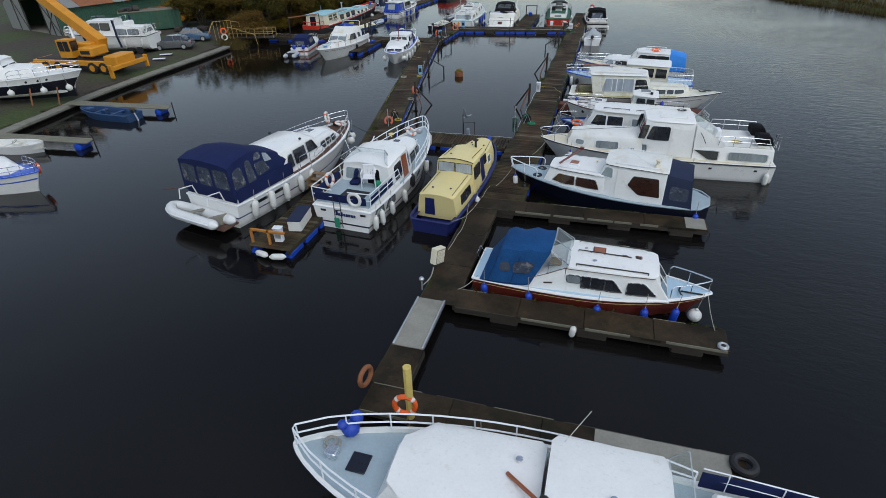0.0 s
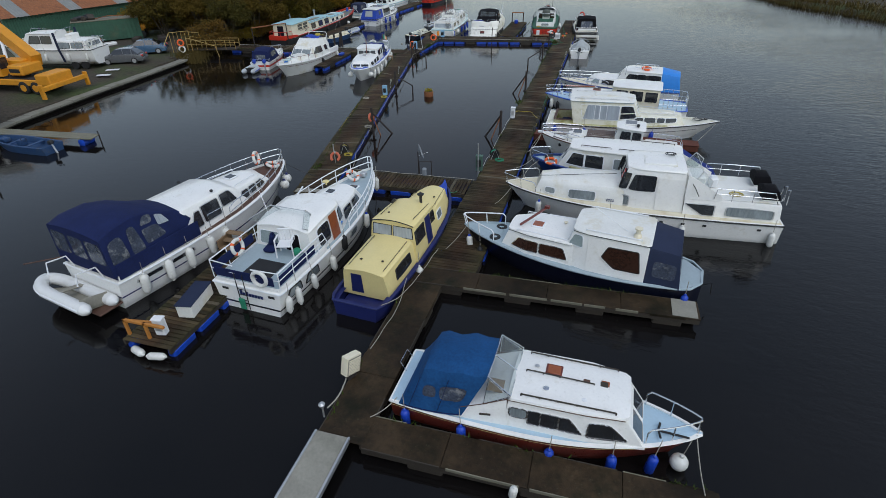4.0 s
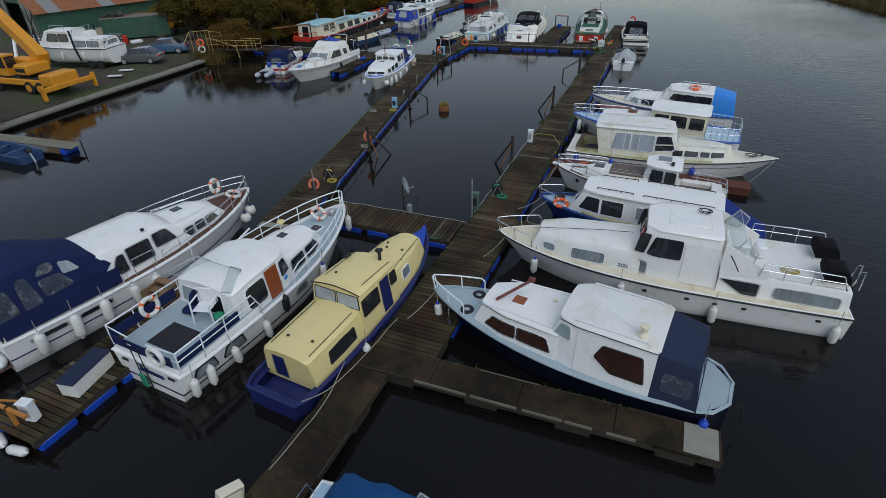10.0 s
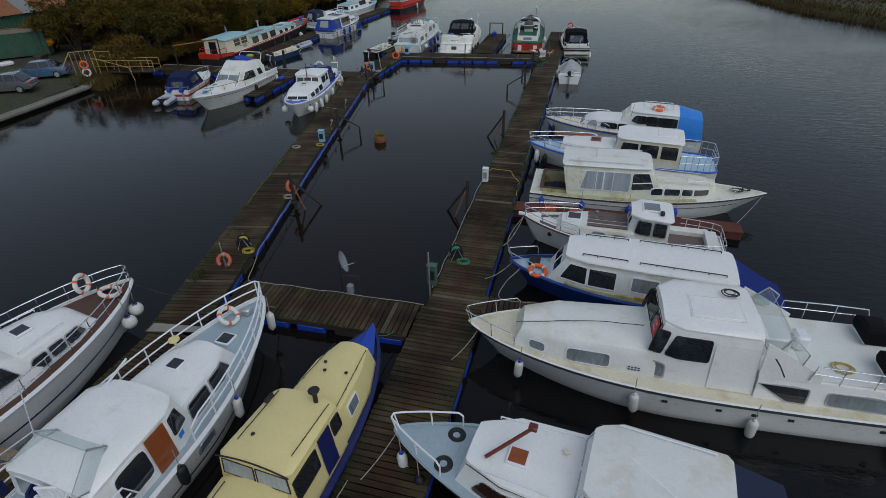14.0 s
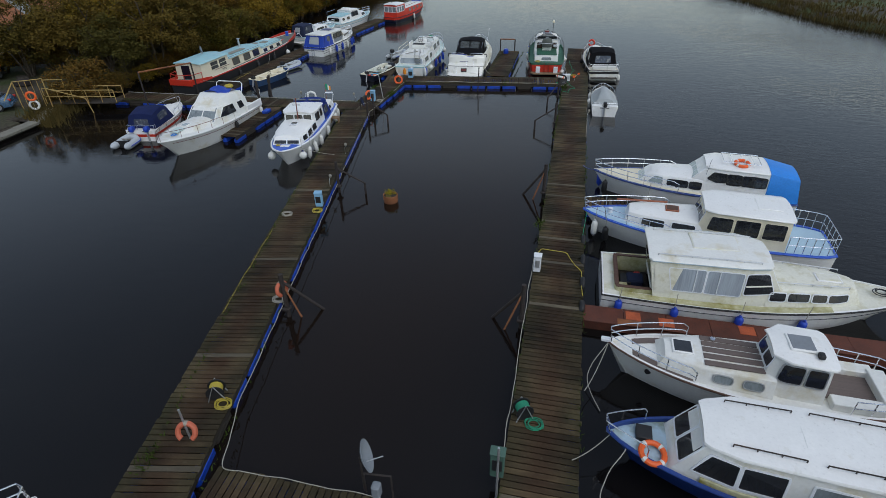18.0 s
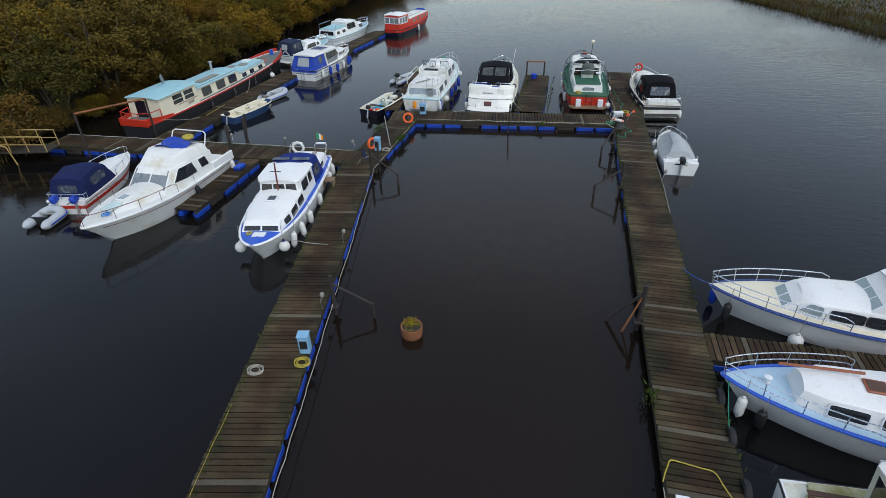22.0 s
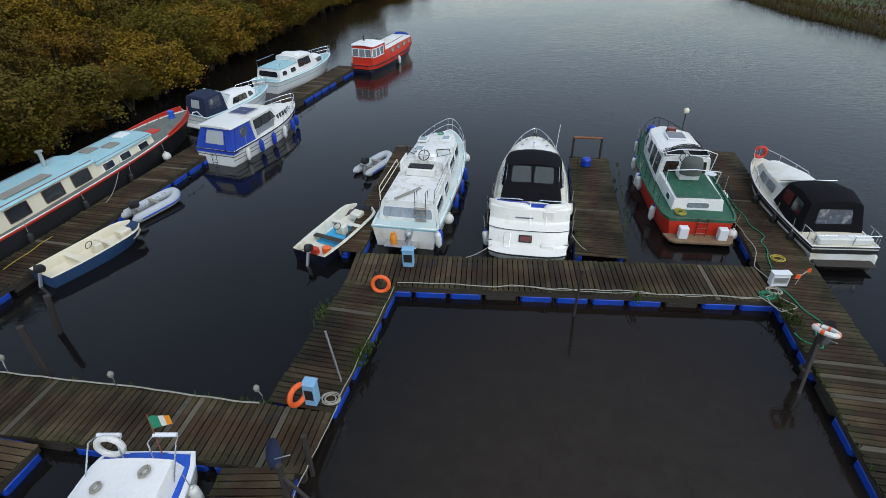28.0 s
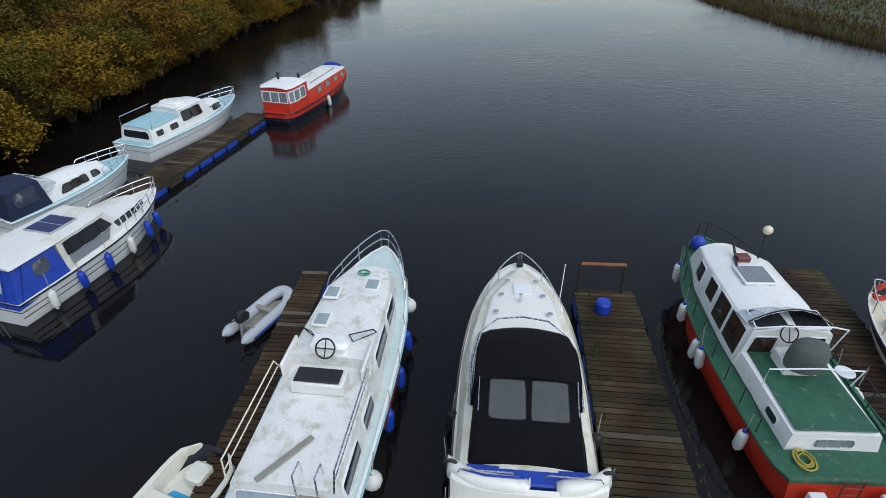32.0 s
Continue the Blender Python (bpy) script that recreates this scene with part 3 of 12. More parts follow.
    def data(self, name, material, smooth=35):
        me = bpy.data.meshes.new(name)
        me.from_pydata(self.v, [], self.f)
        me.materials.append(material)
        if smooth:
            me.polygons.foreach_set("use_smooth", [True] * len(me.polygons))
            me.update()
            me.set_sharp_from_angle(angle=radians(smooth))
        me.update()
        return me


def part(name, m, material, parent, label="", smooth=35):
    ob = new(name, m.data(name, material, smooth) if isinstance(m, Mesh) else m)
    ob.parent = parent
    return tagged(ob, label)


def thing(name, m, label, category, group="", kind=""):
    ob = new(name)
    ob.matrix_world = m
    ob.empty_display_size = 0.3
    return tagged(ob, label, category, group, kind)


def solid(name, mesh, material, m, label, category, group="", kind="", smooth=35):
    ob = new(name, mesh.data(name, material, smooth) if isinstance(mesh, Mesh) else mesh)
    ob.matrix_world = m
    return tagged(ob, label, category, group, kind)


def lerp(a, b, t):
    return a + (b - a) * t


# ---- boats: hull, cabin, rail ----
class Boat:
    """A hull along local x, stern at 0, bow at L, waterline at z = 0."""

    def __init__(self, name, m, L, B, stern, bow, hull, label, category="boat", transom=0.85, um=0.45, p=2.1, q=0.8, rake=0.1, bulwark=0.08,
                 deck=None, stripe=None, boot=None, rub=None, flare=0.16, group="", hull_name="hull", tuck=0.0, deck_open=None):
        self.L, self.B, self.z0, self.z1, self.tr, self.um, self.p, self.q = L, B, stern, bow, transom, um, p, q
        self.rake, self.flare, self.bw, self.tuck, self.m = rake, flare, bulwark, tuck, m
        self.ob = thing(name, m, label, category, group)
        us = [i / 26 for i in range(27)]
        us = sorted(us + [0.985, 0.995])
        rows = [0.0, 0.06, 0.2, 0.42, 0.7, 1.0]
        rings = []
        for u in us:
            right = [self.side(u, v) for v in rows]
            low = self.side(u, 1.0)
            keel = (low[0] - 0.0, 0.0, -0.45)
            rings.append(right + [(low[0], low[1] * 0.7, -0.4), keel, (low[0], -low[1] * 0.7, -0.4)] + [(x, -y, z) for x, y, z in reversed(right)])
        self.hull = part(hull_name, Mesh().loft(rings, False).add(rings[-1], [tuple(reversed(range(len(rings[-1]))))]), hull, self.ob, smooth=50)
        part("transom", Mesh().add(rings[0], [tuple(range(len(rings[0])))]), hull, self.ob)
        for nm, band, material in (("stripe", (0.05, 0.2), stripe), ("boot_topping", (0.86, 1.0), boot)):
            if material:
                if isinstance(material, tuple):
                    material, band = material[0], material[1:]
                for s in (1, -1):
                    strip = []
                    for u in us:
                        a, c = self.side(u, band[0], 0.008), self.side(u, band[1], 0.008)
                        strip.append([(a[0], a[1] * s, a[2]), (c[0], c[1] * s, c[2])])
                    part(nm, Mesh().loft(strip, False), material, self.ob)
                a, c = self.side(0, band[0], 0.008), self.side(0, band[1], 0.008)
                part(nm, Mesh().add([(a[0] - 0.008, a[1], a[2]), (a[0] - 0.008, -a[1], a[2]), (c[0] - 0.008, -c[1], c[2]), (c[0] - 0.008, c[1], c[2])],
                                    [(0, 1, 2, 3)]), material, self.ob)
        if rub:
            pts = [self.side(u, 0.03, 0.02) for u in us]
            loop = pts + [(x, -y, z) for x, y, z in reversed(pts)]
            part("rubbing_strake", Mesh().tube(loop, 0.035, 6, True), rub, self.ob)
        # bulwark: inner wall and capping
        if bulwark > 0:
            cap = []
            for u in us:
                x, y, z = self.side(u, 0)
                t = min(0.07, y * 0.6)
                cap.append([(x, y, z), (x - (0.04 if u > 0.98 else 0), y - t, z + 0.01), (x - (0.05 if u > 0.98 else 0), y - t, z - bulwark - 0.01)])
            mm = Mesh().loft(cap, False)
            mm.loft([[(x, -y, z) for x, y, z in r] for r in cap], False)
            a = cap[0]
            mm.add([a[0], a[1], a[2], (a[0][0], -a[0][1], a[0][2]), (a[1][0] + 0.06, -a[1][1], a[1][2]), (a[2][0] + 0.06, -a[2][1], a[2][2]),
                    (a[1][0] + 0.06, a[1][1], a[1][2]), (a[2][0] + 0.06, a[2][1], a[2][2])], [(0, 3, 4, 6), (6, 4, 5, 7)])
            part("bulwark", mm, hull if rub is None else rub if rub in (NAVY_BLUE, BLUE, GREEN, NAVY, GREY_DECK, BLUE_HULL) else WHITE, self.ob)
        if deck:
            for x0, x1, s0, s1 in (deck_open or [(0.03, L, -1, 1)]):
                self.deck(x0, x1, deck, s0, s1)

    def hb(self, u):
        if u < self.um:
            k = self.tr + (1 - self.tr) * (1 - (1 - u / self.um) ** 2)
        else:
            k = (1 - ((u - self.um) / (1 - self.um)) ** self.p) ** self.q if u < 1 else 0
        k *= 1 - self.tuck * max(0, 1 - u / 0.06) ** 2
        return max(self.B / 2 * k, 0.035)

    def sheer(self, u):
        return self.z0 + (self.z1 - self.z0) * u ** 2.2

    def side(self, u, v, out=0.0):
        """v = 0 at the sheer, 1 at the waterline's foot."""
        z = lerp(self.sheer(u), -0.12, v)
        h = self.hb(u)
        narrow = 1 - v * (self.flare + 0.55 * max(0, (u - 0.5) / 0.5) ** 1.6)
        x = u * self.L - v * self.rake * self.L * max(0, (u - 0.55) / 0.45) ** 2
        return (x, max(h * narrow, 0.02) + out, z)

    def deck(self, x0, x1, material, s0=-1, s1=1, drop=0.0, name="deck"):
        n, rows = 16, []
        for i in range(n + 1):
            x = lerp(x0, x1, i / n)
            u = min(x / self.L, 0.997)
            h, z = max(self.hb(u) - 0.05, 0.02), self.sheer(u) - self.bw - drop
            rows.append([(x, h * lerp(s0, s1, j / 6), z + 0.05 * (1 - lerp(s0, s1, j / 6) ** 2)) for j in range(7)])
        return part(name, Mesh().loft(rows, False), material, self.ob)

    def edge(self, x, s=1, inset=0.1, up=0.0):
        u = min(x / self.L, 0.995)
        return Vector((x, s * max(self.hb(u) - inset, 0.0), self.sheer(u) + up))

    def rail(self, x0, x1=None, h=0.55, n=6, mid=True, material=STEEL, r=0.018, inset=0.1, close=True, sides=(1, -1), lean=0.0, name="guard_rail"):
        x1 = x1 or self.L - 0.12
        def line(s, up):
            k = 14
            return [self.edge(lerp(x0, x1, i / k), s, inset, up * (1.0 if 0 < i else 0.75)) + Vector((lean * up * (i / k) ** 2, 0, 0)) for i in range(k + 1)]
        for up, nm in ((h, name), (h * 0.5, "lower_rail")):
            if nm == "lower_rail" and not mid:
                continue
            if close and len(sides) == 2:
                pts = line(1, up) + list(reversed(line(-1, up)))
                rails = [part(nm, Mesh().tube(pts, r), material, self.ob)]
            else:
                rails = [part(nm, Mesh().tube(line(s, up), r), material, self.ob) for s in sides]
            if nm == name:
                top = rails
        for j, s in enumerate(sides):
            for i in range(n + 1):
                a = self.edge(lerp(x0, x1, i / n), s, inset)
                b = self.edge(lerp(x0, x1, i / n), s, inset, h * (1.0 if i else 0.75)) + Vector((lean * h * (i / n) ** 2, 0, 0))
                part("stanchion", Mesh().tube([a - Vector((0, 0, 0.06)), b], r * 0.9, 5), material, top[j % len(top)])

    def stern_rail(self, x1, h=0.6, n=3, mid=True, material=STEEL, r=0.018, inset=0.08, z=0.0):
        def line(up):
            k = 6
            a = [self.edge(lerp(x1, 0.1, i / k), 1, inset, up + z) for i in range(k + 1)]
            c = [Vector((0.08, self.hb(0) * f - 0.0, self.z0 + up + z)) for f in (0.6, 0.2, -0.2, -0.6)]
            return a + c + [Vector((p.x, -p.y, p.z)) for p in reversed(a)]
        top = part("stern_rail", Mesh().tube(line(h), r), material, self.ob)
        if mid:
            part("lower_rail", Mesh().tube(line(h * 0.5), r * 0.8), material, self.ob)
        for p in line(0)[::max(1, 18 // (2 * n + 2))]:
            part("stanchion", Mesh().tube([p - Vector((0, 0, 0.08)), p + Vector((0, 0, h))], r * 0.9, 5), material, top)

    def box(self, name, x0, x1, y0, y1, z0, z1, material, b=0.02, label=""):
        return part(name, Mesh().box(x0, x1, y0, y1, z0, z1, b), material, self.ob, label)

    def at(self, x, y, z):
        return self.m @ Vector((x, y, z))


class Cabin:
    """A deckhouse lofted through stations (x at foot, x at eaves, half width at foot, at eaves, z foot, z eaves)."""

    def __init__(self, boat, name, stations, material, crown=0.08, r=0.07, roof=None, over=0.06, thick=0.05, label="", front=0.0, back=0.0, roof_name="roof"):
        self.boat, self.st, self.crown = boat, stations, crown
        rings = []
        for xb, xt, wb, wt, z0, zt in stations:
            half = [(wb, z0)] + [(lerp(wb, wt, f), lerp(z0, zt - r, f)) for f in (0.5, 1.0)] + [(wt - 0.3 * r, zt - 0.3 * r), (wt - r, zt)]
            half += [((wt - r) * f, zt + crown * (1 - f * f)) for f in (0.75, 0.4)]
            full = half + [(0, zt + crown)] + [(-y, z) for y, z in reversed(half)]
            rings.append([(lerp(xb, xt, min(1, (z - z0) / max(zt - z0, 0.01))), y, z) for y, z in full])
        self.ob = part(name, Mesh().loft(rings), material, boat.ob, label, smooth=40)
        if roof:
            rr = []
            fs = [-1, -0.97, -0.75, -0.4, 0, 0.4, 0.75, 0.97, 1]
            s = list(stations)
            ends = [(s[0][1] - back - over, s[0])] + [(q[1], q) for q in s[1:-1]] + [(s[-1][1] + front + over, s[-1])]
            ends = [(ends[0][0], s[0], 0.88)] + [(ends[0][0] + 0.12, s[0], 1.0)] + [(x, q, 1.0) for x, q in ends[1:-1]] + [(ends[-1][0] - 0.14, s[-1], 1.0), (ends[-1][0], s[-1], 0.86)]
            for x, q, k in ends:
                w, zt = (q[3] + over) * k, q[5] + 0.012
                top = [(x, w * f, zt + crown * (1 - f * f) + thick * (0.35 if abs(f) == 1 else 1)) for f in fs]
                low = [(x, w * f, zt + crown * (1 - f * f)) for f in reversed(fs)]
                rr.append(top + low)
            self.roof = part(roof_name, Mesh().loft(rr), roof, boat.ob, smooth=40)

    def zt(self, x):
        for a, b in zip(self.st, self.st[1:]):
            if x <= b[1]:
                return lerp(a[5], b[5], max(0, (x - a[1]) / max(b[1] - a[1], 0.01))) + self.crown
        return self.st[-1][5] + self.crown

    def point(self, s, x, v):
        lo, hi = 0.0, len(self.st) - 1.0
        def val(u, k):
            i = min(int(u), len(self.st) - 2)
            return lerp(self.st[i][k], self.st[i + 1][k], u - i)
        for _ in range(28):
            u = (lo + hi) / 2
            if lerp(val(u, 0), val(u, 1), v) < x:
                lo = u
            else:
                hi = u
        return Vector((x, s * lerp(val(u, 2), val(u, 3), v), lerp(val(u, 4), val(u, 5), v)))

    def cap(self, e, s, v):
        q = self.st[-1] if e == "f" else self.st[0]
        return Vector((lerp(q[0], q[1], v), s * lerp(q[2], q[3], v), lerp(q[4], q[5], v)))

    def win(self, where, a0, a1, v0, v1, k0=0.0, k1=0.0, glass=GLASS, frame=BLACK, rad=0.07, name="window", fw=0.025):
        """One window on a side (where = 1 or -1) or on an end ("f", "b"); k0, k1 lean its ends."""
        cs = [(a0, v0), (a1, v0), (a1 + k1, v1), (a0 + k0, v1)]
        if not isinstance(where, str):
            return self.side_win(where, cs, glass, frame, rad, name, fw)
        pts = [self.cap(where, a, v) if isinstance(where, str) else self.point(where, a, v) for a, v in cs]
        return pane(self.boat.ob, pts, glass, frame, rad, name, fw, Vector((sum(q[0] for q in self.st) / len(self.st), 0, self.st[0][4])))

    def side_win(self, s, cs, glass, frame, rad, name, fw):
        """A window that follows the curve of the cabin's side, in narrow upright strips."""
        h = self.st[0][5] - self.st[0][4]
        line = rounded([Vector((a, v * h, 0)) for a, v in cs], rad)
        k = len(line)
        lo, hi = min(p.x for p in line), max(p.x for p in line)
        xs = sorted({round(p.x, 4) for p in line} | {round(lo + (hi - lo) * i / 7, 4) for i in range(8)})
        out = Vector((0, s * 0.97, 0.24))
        def on(x, z, d):
            return self.point(s, x, z / h) + out * d
        cols = []
        for x in xs:
            x = min(max(x, lo + 0.001), hi - 0.001)
            zs = [lerp(p.y, q.y, (x - p.x) / (q.x - p.x)) for p, q in zip(line, line[1:] + line[:1]) if (p.x - x) * (q.x - x) <= 0 and abs(q.x - p.x) > 1e-6]
            cols.append([on(x, lerp(min(zs), max(zs), t), 0.014) for t in (0, 0.5, 1)])
        w = part(name, Mesh().loft(cols, False), glass, self.boat.ob)
        if frame:
            c = sum(line, Vector()) / k
            fine = [p.lerp(q, t) for p, q in zip(line, line[1:] + line[:1]) for t in ((0, 0.25, 0.5, 0.75) if (q - p).length > 0.3 else (0,))]
            big = [p + (p - c).normalized() * fw * 1.4 for p in fine]
            rings = [[on(p.x, p.y, 0.01), on(p.x, p.y, 0.03), on(q.x, q.y, 0.028), on(q.x, q.y, -0.01)] for p, q in zip(fine, big)]
            part("frame", Mesh().loft(rings + rings[:1], False), frame, w)
        return w

    def wins(self, rows, **kw):
        for s in (1, -1):
            for r in rows:
                self.win(s, *r, **kw)


def rounded(pts, rad):
    out, n = [], len(pts)
    for i, p in enumerate(pts):
        a, b = pts[i - 1], pts[(i + 1) % n]
        d = min(rad, (a - p).length * 0.4, (b - p).length * 0.4)
        e, f = p + (a - p).normalized() * d, p + (b - p).normalized() * d
        out += [e, (e + f) * 0.25 + p * 0.5, f]
    return out


def pane(parent, pts, glass, frame, rad=0.07, name="window", fw=0.025, inside=None):
    c = sum(pts, Vector()) / len(pts)
    n = (pts[1] - pts[0]).cross(pts[-1] - pts[0]).normalized()
    if inside is not None and n.dot(c - inside) < 0:
        n = -n
        pts = [pts[0]] + list(reversed(pts[1:]))
    line = rounded(pts, rad)
    w = part(name, Mesh().add([p + n * 0.008 for p in line], [tuple(range(len(line)))]), glass, parent)
    if frame:
        mm, k = Mesh(), len(line)
        inner, outer = [p + n * 0.02 for p in line], [p + (p - c).normalized() * fw * 1.3 + n * 0.016 for p in line]
        base, deep = [p + (p - c).normalized() * fw * 1.5 - n * 0.01 for p in line], [p + n * 0.004 for p in line]
        mm.loft([list(r) for r in zip(deep + deep[:1], inner + inner[:1], outer + outer[:1], base + base[:1])], False)
        part("frame", mm, frame, w)
    return w


# ---- small gear shared by many boats ----
def fender_mesh(material, ball=False):
    m = Mesh()
    if ball:
        m.ball(0.24, (0, 0, 0))
        m.lathe([(0.05, 0.2), (0.06, 0.24), (0.05, 0.3), (0.02, 0.31)], 8)
    else:
        m.lathe([(0.02, -0.4), (0.05, -0.38), (0.055, -0.33), (0.11, -0.29), (0.135, -0.22), (0.135, 0.22), (0.11, 0.29), (0.055, 0.33), (0.05, 0.38), (0.02, 0.4)], 10)
    return m.data("fender_body", material)


F_WHITE, F_BLUE, F_BALL = fender_mesh(FENDER_WHITE), fender_mesh(FENDER_BLUE), fender_mesh(FENDER_WHITE, True)
F_TIP = Mesh().lathe([(0.058, 0.3), (0.062, 0.34), (0.05, 0.4), (0.02, 0.42)], 8).data("cap", FENDER_BLUE)
F_BALL_TOP = Mesh().lathe([(0.245 * math.sin(a), -0.245 * math.cos(a)) for a in [math.pi * k / 16 for k in range(14, 16)]] + [(0.06, 0.25), (0.05, 0.31), (0.02, 0.32)], 12).data("cap", NAVY_BLUE)
F_BLACK = fender_mesh(BLACK)
F_BIG = Mesh().lathe([(0.02, -0.52), (0.06, -0.5), (0.065, -0.44), (0.14, -0.38), (0.175, -0.28), (0.175, 0.28), (0.14, 0.38), (0.065, 0.44), (0.06, 0.5), (0.02, 0.52)], 12).data("fender_body", FENDER_WHITE)
F_LINE = Mesh().tube([(0, 0, 0.38), (0, 0.0, 1.0)], 0.012, 5).data("lanyard", ROPE)


def fender(boat, x, s, mesh=None, z=None, tip=False, out=0.1):
    mesh = mesh or F_WHITE
    u = x / boat.L
    a = boat.side(u, 0.45)
    z = boat.sheer(u) - 0.62 if z is None else z
    p = boat.at(x, s * (boat.hb(u) * (1 - boat.flare * 0.3) + 0.06 + out * 0.5), z)
    kind = {F_WHITE: "white", F_BLUE: "blue", F_BALL: "round white", F_BLACK: "black", F_BIG: "fat white"}[mesh]
    ob = thing("fender", Matrix.Translation(p) @ pose(0, 0, 0, random.uniform(-7, 7), random.uniform(-7, 7), random.uniform(0, 360)),
               f"{kind} vinyl fender hanging on a rope at the boat's side", "fender", "fenders on the boats")
    part("body", mesh, None, ob)
    part("lanyard", F_LINE, None, ob)
    if tip:
        part("end_cap", F_BALL_TOP if mesh is F_BALL else F_TIP, None, ob)
    return ob


def ring_buoy(m, label, material=ORANGE, bands=True, group="lifebuoys"):
    ob = thing("lifebuoy", m, label, "lifebuoy", group)
    part("ring", Mesh().torus(0.29, 0.075, n=24, k=8), material, ob)
    if bands:
        for i in range(4):
            a = math.pi / 4 + i * math.pi / 2
            part("band", Mesh().torus(0.29, 0.08, n=3, k=8, a0=a - 0.13, a1=a + 0.13), FENDER_WHITE if material is ORANGE else ORANGE, ob)
    return ob


def hatch(boat, x, y, z, w, d, material=GLASS, frame=RAIL_WHITE, rz=0.0):
    h = part("hatch", Mesh().box(-w / 2, w / 2, -d / 2, d / 2, -0.02, 0.05, 0.015), frame, boat.ob)
    h.location, h.rotation_euler = (x, y, z), (0, 0, radians(rz))
    part("hatch_lid", Mesh().box(-w / 2 + 0.05, w / 2 - 0.05, -d / 2 + 0.05, d / 2 - 0.05, 0.03, 0.062, 0.01), material, h)
    return h


def mushroom(boat, x, y, z, material=STEEL, k=0.8):
    v = part("roof_vent", Mesh().lathe([(0.05, 0), (0.05, 0.05), (0.1, 0.06), (0.1, 0.09), (0.03, 0.11)], 12), material, boat.ob)
    v.location, v.scale = (x, y, z), (k, k, k)


def grab_rail(boat, a, b, material=TEAK, n=4, r=0.018):
    a, b = Vector(a), Vector(b)
    g = part("grab_rail", Mesh().tube([a + Vector((0, 0, 0.07)), b + Vector((0, 0, 0.07))], r), material, boat.ob)
    for i in range(n + 1):
        p = a.lerp(b, i / n)
        part("rail_foot", Mesh().tube([p, p + Vector((0, 0, 0.07))], r * 0.9, 5), material, g)


def rope(pts, material=ROPE, r=0.014, label="pale mooring rope between boat and pontoon", sag=0.0, name="mooring_rope"):
    pts = [Vector(p) for p in pts]
    if sag and len(pts) == 2:
        a, b = pts
        pts = [a.lerp(b, i / 8) - Vector((0, 0, sag * 4 * (i / 8) * (1 - i / 8))) for i in range(9)]
    elif len(pts) > 2:
        fine = []
        for i in range(len(pts) - 1):
            p0, p1, p2, p3 = pts[max(i - 1, 0)], pts[i], pts[i + 1], pts[min(i + 2, len(pts) - 1)]
            for j in range(10):
                t = j / 10
                q = 0.5 * (2 * p1 + (p2 - p0) * t + (2 * p0 - 5 * p1 + 4 * p2 - p3) * t * t + (3 * p1 - p0 - 3 * p2 + p3) * t ** 3)
                w = 0.09 * min(1.0, (p2 - p1).length / 3) * math.sin(math.pi * t)
                fine.append(q + Vector((w * noise.noise(q * 1.3), w * noise.noise(q * 1.3 + Vector((7, 0, 0))), 0)))
        pts = fine + [pts[-1]]
    o = pts[0].copy()
    return solid(name, Mesh().tube([p - o for p in pts], r, 5), material, Matrix.Translation(o), label, "rope", "ropes")


def coil(m, material=ROPE, label="coil of rope lying on the deck", r=0.25, turns=3):
    mm = Mesh()
    pts = []
    for i in range(turns * 16 + 1):
        a = i * math.pi / 8
        k = r * (0.75 + 0.25 * math.sin(a * 0.37)) * (1 - 0.1 * (i % 5) / 5)
        pts.append((k * math.cos(a), k * 0.8 * math.sin(a), 0.02 + 0.012 * (i // 16)))
    return solid("rope_coil", mm.tube(pts, 0.016, 5), material, m, label, "rope", "ropes")


def outboard(m, label="outboard motor with a dark cowl on the transom", cowl=BLACK):
    ob = thing("outboard_motor", m, label, "motor")
    part("cowl", Mesh().loft([[(x * k, y * k, z) for x, y in ((-0.25, -0.12), (0.12, -0.14), (0.18, 0), (0.12, 0.14), (-0.25, 0.12))] for z, k in ((0.25, 0.8), (0.32, 1), (0.5, 1), (0.58, 0.7))]), cowl, ob)
    part("leg", Mesh().box(-0.12, 0.02, -0.05, 0.05, -0.5, 0.27, 0.02), ALU, ob)
    part("tiller", Mesh().tube([(0.15, 0, 0.38), (0.5, 0, 0.42)], 0.02), BLACK, ob)
    return ob

# ---- the place: water, ground, banks ----
def left_bank(y):
    pts = ((-300, -60), (-20, -40), (20, -38.7), (25, -39.2), (30, -39.9), (34, -40.6), (42, -41.1), (48, -41.2), (54, -41.5), (57, -43.0), (63, -43.5), (75, -43.0), (95, -43.5), (125, -45.6),
           (150, -44.5), (200, -37), (320, 30), (700, 250))
    for (a, xa), (b, xb) in zip(pts, pts[1:]):
        if y <= b:
            return lerp(xa, xb, (y - a) / (b - a))
    return pts[-1][1]


def right_bank(y):
    pts = ((-300, 150), (60, 52), (88.7, 34.6), (103.6, 26.0), (121.7, 21.0), (134.8, 17.0), (153, 14.0), (200, 16.0), (320, 90), (700, 320))
    for (a, xa), (b, xb) in zip(pts, pts[1:]):
        if y <= b:
            return lerp(xa, xb, (y - a) / (b - a))
    return pts[-1][1]


